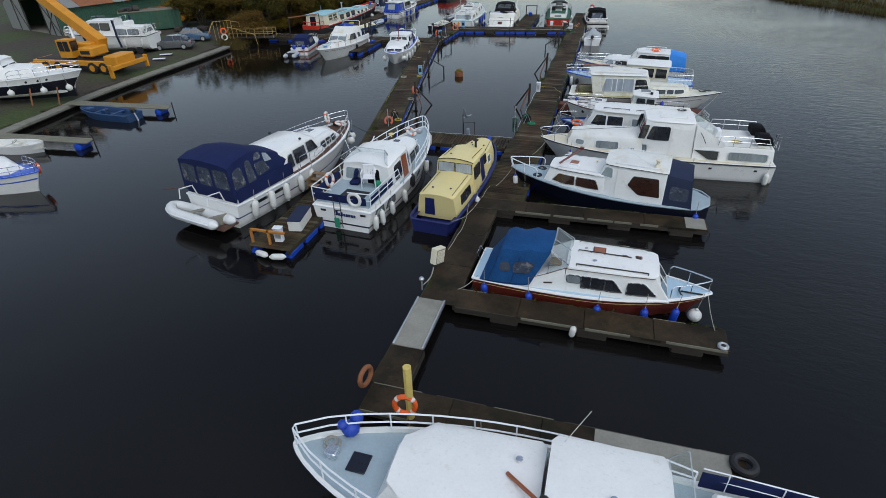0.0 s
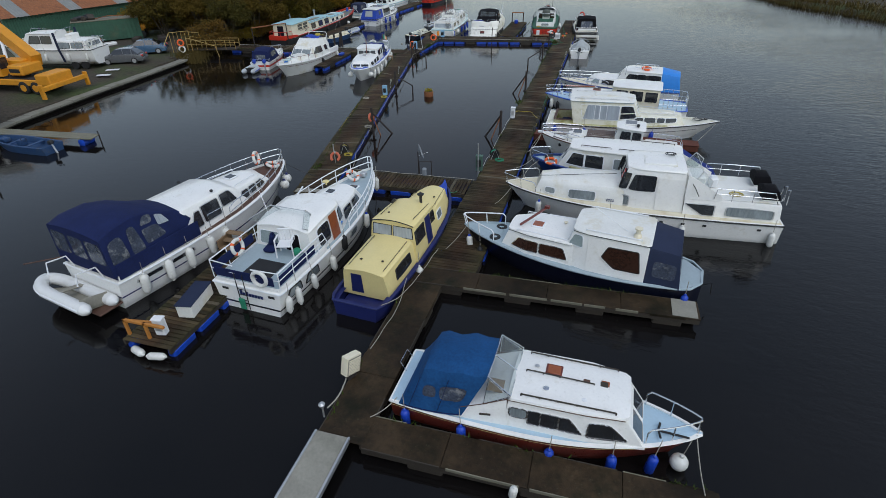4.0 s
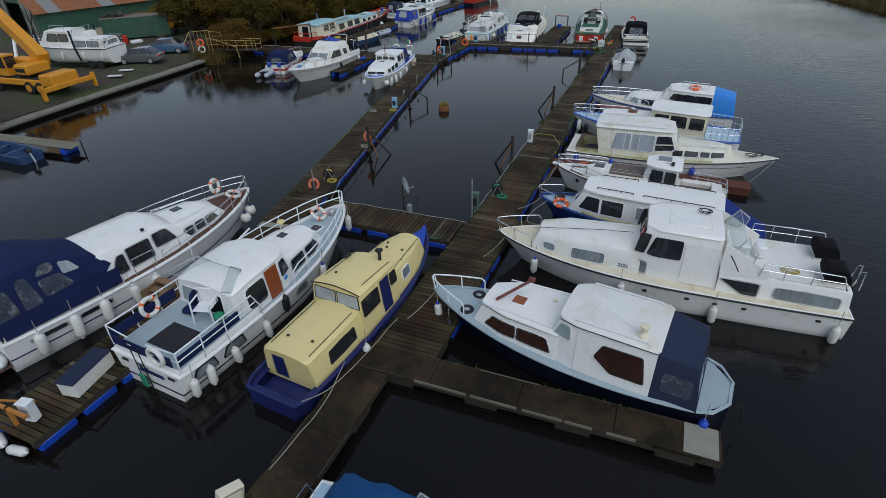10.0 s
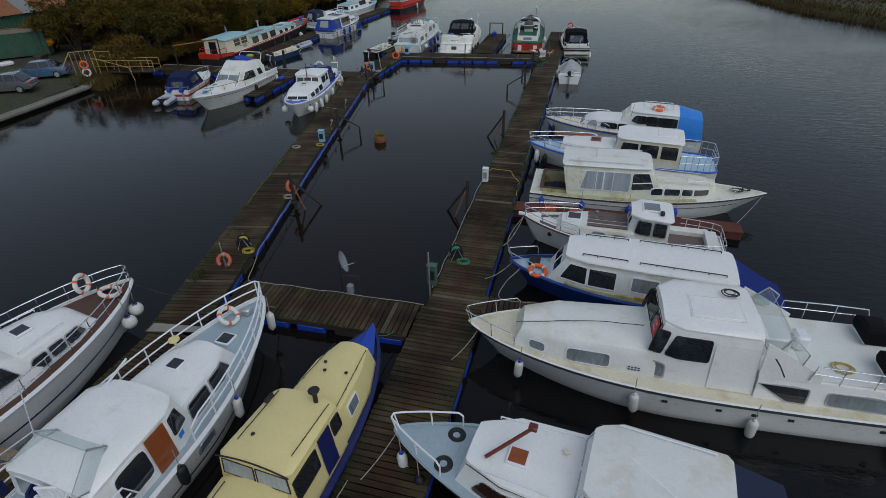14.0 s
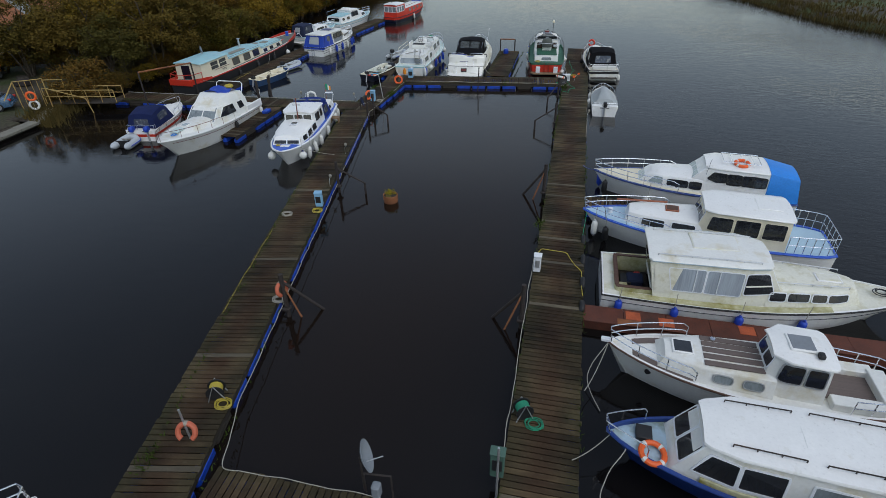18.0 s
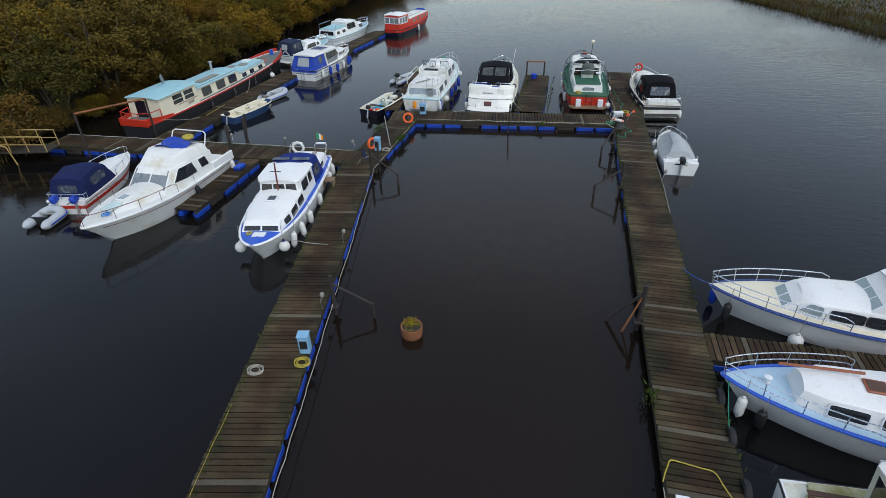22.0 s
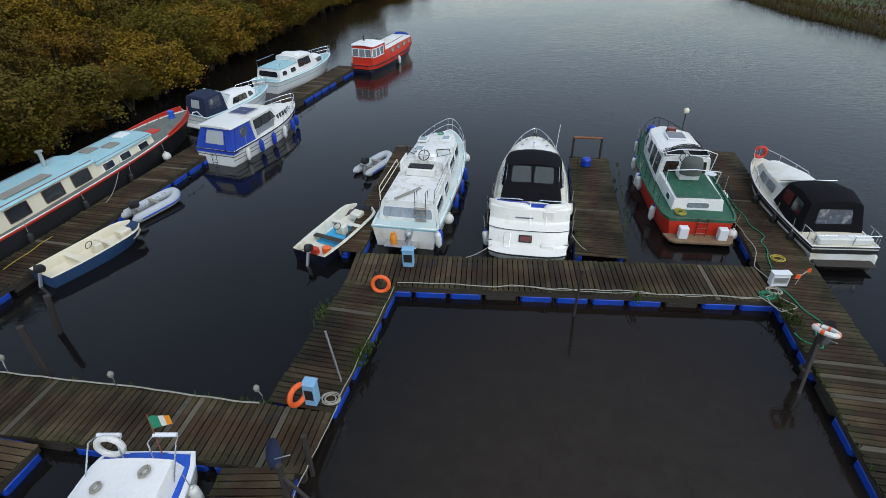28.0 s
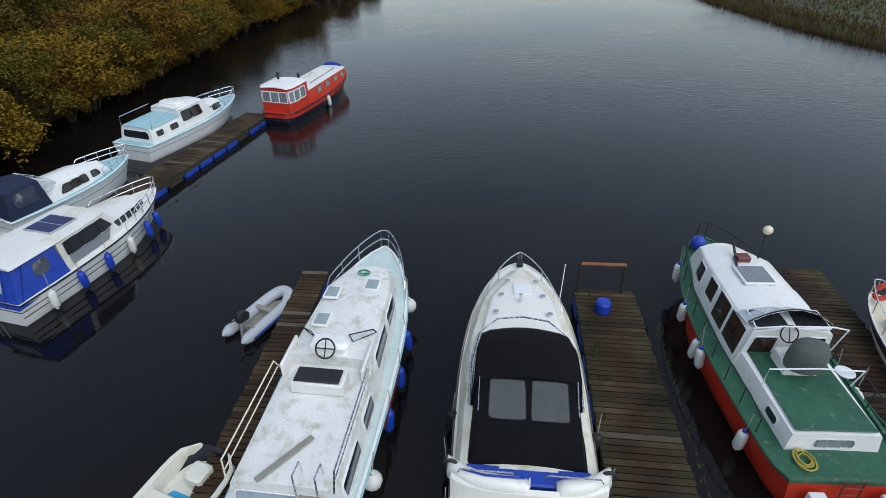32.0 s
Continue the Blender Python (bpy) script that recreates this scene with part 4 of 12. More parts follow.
def ground_height(x, y):
    d = max(left_bank(y) - x, x - right_bank(y))
    wob = noise.noise((x * 0.15, y * 0.15, 0.0)) * 0.08
    if ((x + 61) / 8.0) ** 2 + ((y - 72) / 4.5) ** 2 < 1:
        return -0.5
    if y < 57 and x < 0:
        return 0.34 + 0.38 * min(1.0, max(0.0, d - 0.5) / 3.0) + wob * min(1.0, max(0.0, d - 1.0)) if d > 0.55 else -1.6
    k = max(0.0, min(1.0, (d + 1.2) / 2.4))
    return -1.6 + (2.25 + wob * 2) * k * k * (3 - 2 * k)


def axis(lo, hi, near0, near1, step, far):
    a, v = [], lo
    while v < hi:
        a.append(v)
        v += step if near0 <= v < near1 else far
    return a + [hi]


def build_ground():
    xs = sorted(set(axis(-75, 75, -48, -34, 0.7, 2.5)) | {-1500, -800, -400, -220, -120, 110, 160, 300, 800, 1500})
    ys = sorted(set(axis(0, 180, 10, 160, 1.6, 4)) | {-1500, -500, -200, -60, 230, 320, 500, 900, 1700})
    v = [(x, y, ground_height(x, y)) for y in ys for x in xs]
    n = len(xs)
    f = [(j * n + i, j * n + i + 1, (j + 1) * n + i + 1, (j + 1) * n + i) for j in range(len(ys) - 1) for i in range(n - 1)]
    solid("ground", Mesh().add(v, f), GROUND, Matrix(), "rough gravel and grass yard, banks and river bed", "ground", kind="structure")


build_ground()
w = Mesh().add([(-1500, -1500, 0), (1500, -1500, 0), (1500, 1700, 0), (-1500, 1700, 0)], [(0, 1, 2, 3)])
solid("water", w, WATER, Matrix(), "dark still river water, ruffled by wind out in the stream", "water", kind="structure", smooth=0)


# quay edge: coping slabs over a low wall
def build_quay():
    q = thing("quay_wall", Matrix(), "low quay wall with a coping of weathered pale concrete slabs", "quay", kind="structure")
    ys = [8, 14, 20, 25, 30, 34, 38, 42, 48, 54, 57]
    for a, b in zip(ys, ys[1:]):
        xa, xb = left_bank(a), left_bank(b)
        d = Vector((xb - xa, b - a, 0))
        L, ang = d.length, math.atan2(d.y, d.x)
        wall = part("wall_face", Mesh().box(0, L, 0.3, 0.7, -1.5, 0.22, 0.0), TIMBER, q)
        wall.location, wall.rotation_euler = (xa, a, 0), (0, 0, ang)
        verge = part("grass_verge", Mesh().box(-0.1, L + 0.1, 0.6, 1.9, -0.6, 0.345, 0.0), GROUND, q)
        verge.location, verge.rotation_euler = (xa, a, 0), (0, 0, ang)
        k = max(2, round(L / 1.6))
        for i in range(k):
            s = part("coping_slab", Mesh().box(L * i / k + 0.015, L * (i + 1) / k - 0.015, -0.15, 0.75, 0.22, 0.4 + 0.02 * (i % 2), 0.02), CONCRETE, q)
            s.location, s.rotation_euler = (xa, a, 0), (0, 0, ang)


build_quay()


# ---- pontoons ----
def plank_meshes(width, w=0.162, t=0.045, n=4):
    out = []
    for k in range(n):
        random.seed(k + int(width * 100))
        j = [random.uniform(-0.025, 0.025) for _ in range(2)]
        m = Mesh().box(-width / 2 + j[0], width / 2 + j[1], -w / 2, w / 2, -t, 0, 0.008)
        out.append(m.data("plank", PLANK))
        if k == 0:
            bleached = m.data("plank", PLANK_PALE)
    return out * 5 + [bleached]


PLANKS = {}


def pontoon(p0, p1, width, label, decking="plank", along=False, floats=(1, -1), z=0.45, name="pontoon", pitch=0.19, skip=()):
    """A floating walkway from p0 to p1: planks, edge beams and blue floats under the edges."""
    a, b = Vector((*p0, 0)), Vector((*p1, 0))
    L, ang = (b - a).length, math.atan2(b.y - a.y, b.x - a.x)
    ob = thing(name, Matrix.Translation(a) @ pose(0, 0, 0, 0, 0, math.degrees(ang)), label, "pontoon", "floating pontoons")
    for s in (1, -1):
        part("edge_beam", Mesh().box(0.02, L - 0.02, s * (width / 2 - 0.06) - 0.05, s * (width / 2 - 0.06) + 0.05, 0.2, z - 0.05, 0.01), TIMBER, ob)
    if decking == "plank":
        span = L if along else width
        key = round(span, 2)
        ms = PLANKS.setdefault(key, plank_meshes(span))
        n = int((width if along else L) / pitch)
        random.seed(int(L * 10))
        for i in range(n):
            o = part("plank", random.choice(ms), None, ob)
            c = (i + 0.5) * (width if along else L) / n
            if along:
                o.location, o.rotation_euler = (L / 2, c - width / 2, z + random.uniform(-0.006, 0.006)), (0, 0, random.uniform(-0.002, 0.002))
            else:
                o.location, o.rotation_euler = (c, random.uniform(-0.015, 0.015), z + random.uniform(-0.007, 0.007)), (0, random.uniform(-0.006, 0.006), math.pi / 2 + random.uniform(-0.006, 0.006))
    else:
        k = max(1, round(L / 2.4))
        for i in range(k):
            o = part("deck_board", Mesh().box(L * i / k + 0.006, L * (i + 1) / k - 0.006, -width / 2, width / 2, z - 0.05, z + 0.004 * (i % 2), 0.012), PLYWOOD, ob)
        random.seed(int(L * 10))
        for s in (1, -1):
            x = 0.05
            while x < L - 0.7:
                d = random.uniform(0.6, 2.2)
                part("edge_strip", Mesh().box(x, min(x + d, L - 0.03), s * (width / 2 + 0.004) - 0.014, s * (width / 2 + 0.004) + 0.014, z - 0.09, z + 0.012, 0.004), random.choice((JETTY_BOARD, TIMBER, PLYWOOD)), ob)
                x += d + random.uniform(0.0, 0.5)
    fl = Mesh().box(-0.55, 0.55, -0.16, 0.16, -0.25, 0.3, 0.06).data("float", FLOAT_BLUE)
    # added dark filler block: stands for the shaded gap where a float is missing
    gap_shade = Mesh().box(-0.55, 0.55, -0.12, 0.12, -0.25, 0.24, 0.06).data("float", TIMBER)
    for s in floats:
        k = max(1, int(L / 1.25))
        for i in range(k):
            if decking != "plank":
                continue
            o = part("float", gap_shade if (i * 7 + int(L)) % 5 == 3 else fl, None, ob)
            o.location = ((i + 0.5) * L / k, s * (width / 2 - 0.15), -0.04)
    if decking != "plank":
        for i in range(max(2, int(L / 2.6))):
            o = part("float", Mesh().box(-0.5, 0.5, -width / 2 + 0.05, width / 2 - 0.05, -0.3, 0.24, 0.05), TIMBER, ob)
            o.location = ((i + 0.6) * L / max(2, int(L / 2.6)), 0, 0)
    return ob


pontoon((-5.0, 10.3), (-5.0, 12.1), 1.15, "dark worn boarded walkway by the start of the pontoon", "board", name="walkway")
gang = thing("gangway", pose(-4.98, 12.0, 0.0, 0, 0, 90), "pale grey metal gangway plate bridging two pontoons", "gangway")
part("plate", Mesh().box(0, 2.6, -0.5, 0.5, 0.44, 0.49, 0.01), PALE_BOARD, gang)
for sgn in (1, -1):
    part("kerb", Mesh().box(0, 2.6, sgn * 0.5 - 0.03, sgn * 0.5 + 0.03, 0.36, 0.53, 0.01), ALU, gang)
pontoon((-4.75, 14.5), (-4.7, 22.05), 1.35, "dark worn boarded walkway with mossy edges", "board", name="walkway")
pontoon((-5.4, 22.6), (5.25, 22.85), 1.05, "narrow dark boarded finger pontoon beside a moored boat", "board", name="finger_pontoon")
pontoon((-4.1, 14.95), (4.95, 14.95), 1.1, "narrow dark boarded finger pontoon beside a red-hulled boat", "board", name="finger_pontoon")
pontoon((-5.5, 9.75), (4.7, 9.75), 1.05, "narrow dark boarded finger pontoon behind a white cruiser", "board", name="finger_pontoon")
pontoon((-4.05, 23.15), (-4.0, 31.65), 2.2, "main pontoon of weathered brown planks")
pontoon((-3.97, 31.65), (-3.95, 57.0), 1.95, "main pontoon of weathered brown planks with blue floats", floats=(-1,))
pontoon((-3.95, 57.0), (-3.92, 83.1), 2.0, "main pontoon of weathered brown planks, wet and worn")
pontoon((-12.2, 30.7), (-5.15, 30.8), 1.75, "cross pontoon of weathered brown planks", along=False)
pontoon((-12.85, 16.3), (-12.75, 28.3), 2.0, "finger pontoon of brown planks with blue floats")
pontoon((-13.0, 28.3), (-16.42, 45.0), 1.9, "long pontoon of grey-brown planks with blue floats")
pontoon((-16.42, 45.0), (-19.4, 60.4), 1.85, "long pontoon of grey-brown planks with blue floats")
pontoon((-19.2, 62.3), (-18.95, 68.1), 1.9, "pontoon of grey-brown planks with weed along its edge")
pontoon((-20.0, 68.9), (-5.0, 70.5), 2.1, "far cross pontoon of weathered planks on blue floats")
pontoon((-40.0, 60.6), (-18.2, 61.35), 1.9, "cross pontoon of worn dark planks leading to the shore")
pontoon((-25.8, 53.7), (-25.85, 60.0), 1.15, "short finger pontoon of planks with blue floats")
pontoon((-32.95, 61.8), (-32.4, 79.0), 1.75, "long plank pontoon beside the barge")
pontoon((-32.4, 79.0), (-30.4, 98.2), 1.7, "long plank pontoon with a row of blue floats")
pontoon((-20.4, 70.0), (-20.95, 81.2), 0.95, "narrow plank finger pontoon beside a white cruiser")
pontoon((-10.65, 71.3), (-10.75, 81.1), 2.0, "wide plank finger pontoon between two cruisers")
pontoon((-3.0, 32.15), (5.2, 32.45), 1.05, "finger pontoon of ribbed red-brown boards beside a big cruiser")
pontoon((-3.0, 48.6), (4.8, 48.6), 1.3, "finger pontoon of brown planks between two boats")
fl_rust = thing("finger_pontoon", Matrix.Translation((-3.0, 40.05, 0)), "low rusty red steel finger pontoon with orange patches", "pontoon", "floating pontoons")
for i in range(3):
    part("tank", Mesh().box(i * 3.34, i * 3.34 + 3.3, -0.4, 0.4, -0.3, 0.36, 0.04), RUST_DARK, fl_rust)
for i in range(7):
    part("deck_plate", Mesh().box(i * 1.43, i * 1.43 + 1.42, -0.45, 0.45, 0.36, 0.4 + 0.005 * (i % 2), 0.006), RUST_DARK, fl_rust)
for x, y in ((1.5, 0.12), (2.6, -0.02), (5.2, 0.1)):
    part("patch_plate", Mesh().box(x, x + 0.5, y - 0.24, y + 0.2, 0.4, 0.42, 0.004), ORANGE_RUST, fl_rust, "bright rust-orange patch")
part("grating", Mesh().box(1.2, 2.0, -0.42, -0.14, 0.4, 0.415, 0.004), RUSTY, fl_rust)

# ---- boats: the south berths ----
def white_start_cruiser():
    b = Boat("motor_cruiser", pose(6.7, 7.15, 0, 0, 0, 180), 12.9, 3.5, 1.0, 1.35, WHITE, "long white steel cruiser with grey-blue decks and a white rail",
             um=0.5, p=2.0, q=0.72, deck=GREY_DECK, stripe=NAVY, boot=NAVY, rub=RAIL_WHITE, bulwark=0.14)
    c = Cabin(b, "fore_cabin", [(6.9, 6.9, 1.3, 1.2, 0.85, 1.75), (9.6, 9.5, 1.25, 1.12, 0.95, 1.72), (10.5, 10.1, 0.8, 0.7, 1.0, 1.66)], WHITE, roof=WHITE, crown=0.12, label="white fore cabin")
    c.wins([(7.2, 8.2, 0.35, 0.8), (8.4, 9.3, 0.35, 0.8)])
    a = Cabin(b, "wheelhouse", [(4.3, 4.3, 1.32, 1.22, 0.85, 2.1), (6.9, 6.7, 1.3, 1.2, 0.85, 2.1)], WHITE, roof=WHITE, crown=0.12)
    a.wins([(4.5, 5.5, 0.45, 0.85), (5.7, 6.6, 0.45, 0.85)])
    for s0, s1 in ((-0.9, -0.05), (0.05, 0.9)):
        a.win("f", s0, s1, 0.72, 0.95)
    b.rail(3.5, h=0.6, n=9, material=RAIL_WHITE, r=0.024)
    mast = part("lowered_mast", Mesh().tube([(7.6, -0.1, 1.95), (6.6, 0.75, 2.25)], 0.05), VARNISH, b.ob)
    part("whip_aerial", Mesh().tube([(6.5, -1.0, 2.2), (6.0, -1.4, 2.95)], 0.008, 5), STEEL, b.ob)
    for x, y in ((7.4, -0.5), (5.4, 0.2)):
        mushroom(b, x, y, 2.28 if x < 6.9 else 1.93)
    b.box("windlass", 11.7, 12.0, -0.15, 0.15, 1.2, 1.42, STEEL)
    b.box("deck_locker_lid", 10.9, 11.4, -0.25, 0.3, 1.17, 1.21, NAVY)
    b.box("aft_cabin", 0.9, 3.2, -1.3, 1.3, 0.8, 1.35, WHITE, 0.08)
    pane(b.ob, [Vector((4.25, -1.2, 2.2)), Vector((4.25, 1.2, 2.2)), Vector((3.95, 1.1, 2.65)), Vector((3.95, -1.1, 2.65))], SCREEN, ALU, 0.05, "windscreen")
    b.box("dodger", 0.2, 3.4, -1.62, -1.58, 1.0, 1.5, CANVAS_NAVY, 0.01)
    b.stern_rail(3.4, 0.6, material=RAIL_WHITE)
    solid("gas_bottle", Mesh().lathe([(0.12, 0), (0.15, 0.04), (0.15, 0.36), (0.1, 0.44), (0.05, 0.46), (0.05, 0.52)], 12), GAS_ORANGE,
          Matrix.Translation(b.at(1.6, -1.35, 0.98)), "orange gas bottle standing on the cruiser's side deck", "gas bottle")
    for x in (6, 8.5):
        fender(b, x, -1)
    coil(Matrix.Translation(b.at(12.0, -0.3, 1.25)), ROPE, "white rope heaped on the foredeck")
    solid("bundled_cover", Mesh().ball(0.24, (0, 0, 0.2), 0.9, 10).ball(0.18, (0.1, 0.2, 0.42), 1.0, 8).ball(0.15, (-0.15, -0.1, 0.4), 0.8, 8), TARP_DARK, Matrix.Translation(b.at(11.7, -0.75, 1.15)), "bundled royal blue cover heaped by the bow rail", "cover")
    part("mast_lamp", Mesh().lathe([(0.05, 0), (0.1, 0.05), (0.1, 0.2), (0.04, 0.26)], 10, (6.75, 0.6, 2.2)), BLACK, b.ob)


def red_hull_cruiser():
    b = Boat("cabin_cruiser", pose(-3.75, 17.0, 0, 0, 0, -1.5), 8.35, 2.55, 0.78, 1.0, MAROON, "varnished red-brown wooden cruiser with white cabin and blue canopy",
             um=0.42, p=2.2, q=0.8, deck=BLUE_DECK, rub=WHITE, bulwark=0.03, boot=(BLUE, 0.93, 1.0), stripe=(YELLOW_PAINT, 0.2, 0.23))
    c = Cabin(b, "saloon", [(3.3, 3.4, 1.04, 0.95, 0.72, 1.72), (5.5, 5.4, 1.02, 0.93, 0.8, 1.76), (6.95, 6.35, 0.82, 0.8, 0.82, 1.72)], WHITE, roof=WHITE, crown=0.1, over=0.04, front=0.05)
    c.wins([(3.95, 4.25, 0.3, 0.74), (4.28, 4.72, 0.3, 0.73), (4.76, 5.35, 0.29, 0.72, 0, -0.36)], glass=GLASS, frame=STEEL, rad=0.04)
    c.wins([(3.46, 3.9, 0.46, 0.75, -0.02, 0.0)], glass=GLASS_CURTAIN, frame=STEEL, rad=0.1)
    c.wins([(5.48, 6.5, 0.24, 0.72, 0.03, -0.5)], glass=GLASS, frame=STEEL)
    for s0, s1 in ((-0.9, -0.07), (0.07, 0.9)):
        c.win("f", s0, s1, 0.14, 0.9, glass=GLASS, frame=WHITE, fw=0.05)
    for y in (-0.82, 0.82):
        grab_rail(b, (3.7, y, 1.81), (6.1, y * 0.95, 1.81), TIMBER, 5, 0.022)
        part("roof_beading", Mesh().tube([(3.36, y * 1.21, 1.72), (5.4, y * 1.19, 1.76), (6.35, y * 1.03, 1.72)], 0.012, 5), TEAK, b.ob)
    grab_rail(b, (3.7, 0.03, 1.88), (5.5, 0.0, 1.88), TIMBER, 4, 0.02)
    hatch(b, 4.42, 0.27, 1.86, 0.45, 0.42, VARNISH, MAROON)
    hatch(b, 5.3, 0.1, 1.86, 0.28, 0.2, TEAK, VARNISH)
    hatch(b, 5.75, 0.1, 1.85, 0.3, 0.3, TIMBER, VARNISH)
    mushroom(b, 4.3, -0.45, 1.83)
    mushroom(b, 5.3, -0.55, 1.81, PLASTIC_WHITE)
    mushroom(b, 3.95, 0.3, 1.86, ALU, 0.6)
    cm = Cabin(b, "coaming", [(1.9, 1.95, 1.1, 1.06, 0.78, 1.08), (2.6, 2.65, 1.08, 1.02, 0.76, 1.36), (3.36, 3.36, 1.05, 0.97, 0.75, 1.74)], WHITE, crown=0.02, r=0.05)
    for s in (1, -1):
        part("coaming_beading", Mesh().tube([(2.0, s * 1.07, 1.09), (2.65, s * 1.03, 1.37), (3.36, s * 0.98, 1.73)], 0.013, 5), TEAK, b.ob)
        part("vent_slot", Mesh().tube([cm.point(s, 2.65, 0.45) + Vector((0, s * 0.01, 0)), cm.point(s, 2.95, 0.42) + Vector((0, s * 0.01, 0))], 0.03, 6), TIMBER, b.ob)
    b.box("chart_board", 2.75, 3.2, -0.72, -0.25, 1.62, 1.66, VARNISH_DULL, 0.01)
    can = Cabin(b, "canopy", [(0.3, 0.85, 1.16, 0.72, 0.8, 1.72), (0.72, 1.02, 1.2, 0.86, 0.8, 2.06), (1.15, 1.25, 1.2, 0.88, 0.8, 2.16), (1.5, 1.65, 1.18, 0.86, 0.8, 2.11), (1.8, 2.1, 1.16, 0.9, 0.82, 2.25), (1.98, 2.45, 1.14, 0.88, 0.84, 2.2), (2.15, 2.82, 1.12, 0.86, 0.86, 2.24)], CANVAS_BLUE, crown=0.1, r=0.2,
                label="mid-blue canvas canopy with vinyl windows")
    can.wins([(1.0, 1.4, 0.36, 0.62, 0.05, 0.0), (1.5, 2.12, 0.34, 0.66, 0.0, 0.2)], glass=VINYL, frame=None, rad=0.12)
    for s in (1, -1):
        for x in (0.62, 1.45):
            part("seam", Mesh().tube([can.point(s, x + 0.06 * k, 0.16 * k + 0.02) + Vector((0, s * 0.012, 0)) for k in range(6)], 0.008, 5), CANVAS_NAVY, b.ob)
        part("canopy_hem", Mesh().tube([can.point(s, 0.4 + 0.42 * k, 0.03) + Vector((0, s * 0.012, 0)) for k in range(5)], 0.014, 5), CANVAS_NAVY, b.ob)
        pane(b.ob, [Vector((2.84, s * 0.86, 2.2)), Vector((3.4, s * 0.94, 1.78)), Vector((2.75, s * 1.02, 1.42))], SCREEN, STEEL, 0.02, "side_screen")
    for s0, s1 in ((-0.94, -0.02), (0.02, 0.94)):
        pane(b.ob, [Vector((2.82, s0 * 0.9, 2.27)), Vector((2.82, s1 * 0.9, 2.27)), Vector((3.44, s1, 1.86)), Vector((3.44, s0, 1.86))], SCREEN, STEEL, 0.03, "windscreen_pane", inside=Vector((3, 0, 0)))
    part("stern_hoop", Mesh().tube([(0.05, 0.1, 0.8), (-0.12, 0.12, 1.1), (-0.12, 0.7, 1.1), (0.05, 0.72, 0.8)], 0.014, 6), STEEL, b.ob)
    b.rail(6.95, h=0.5, n=2, mid=False, inset=0.08, r=0.022)
    anchor = part("anchor", Mesh().tube([(7.3, -0.25, 1.02), (8.0, -0.3, 1.04)], 0.03).tube([(7.3, -0.5, 1.04), (7.25, -0.25, 1.03), (7.3, 0.0, 1.04)], 0.03), BLACK, b.ob)
    b.box("step", 0.03, 0.3, -1.05, 1.05, 0.74, 0.8, BLUE_DECK)
    for x in (0.5, 2.2, 4.6, 6.2, 7.2):
        fender(b, x, -1, F_BLUE, z=0.24 if x > 3 else 0.3)
    fender(b, 7.9, -1, F_BALL, z=0.22)
    rope([b.at(0.2, -1.0, 0.85), (-4.2, 15.4, 0.5)], sag=0.1)
    rope([b.at(8.2, -0.1, 1.0), (4.6, 15.3, 0.5)], sag=0.1)


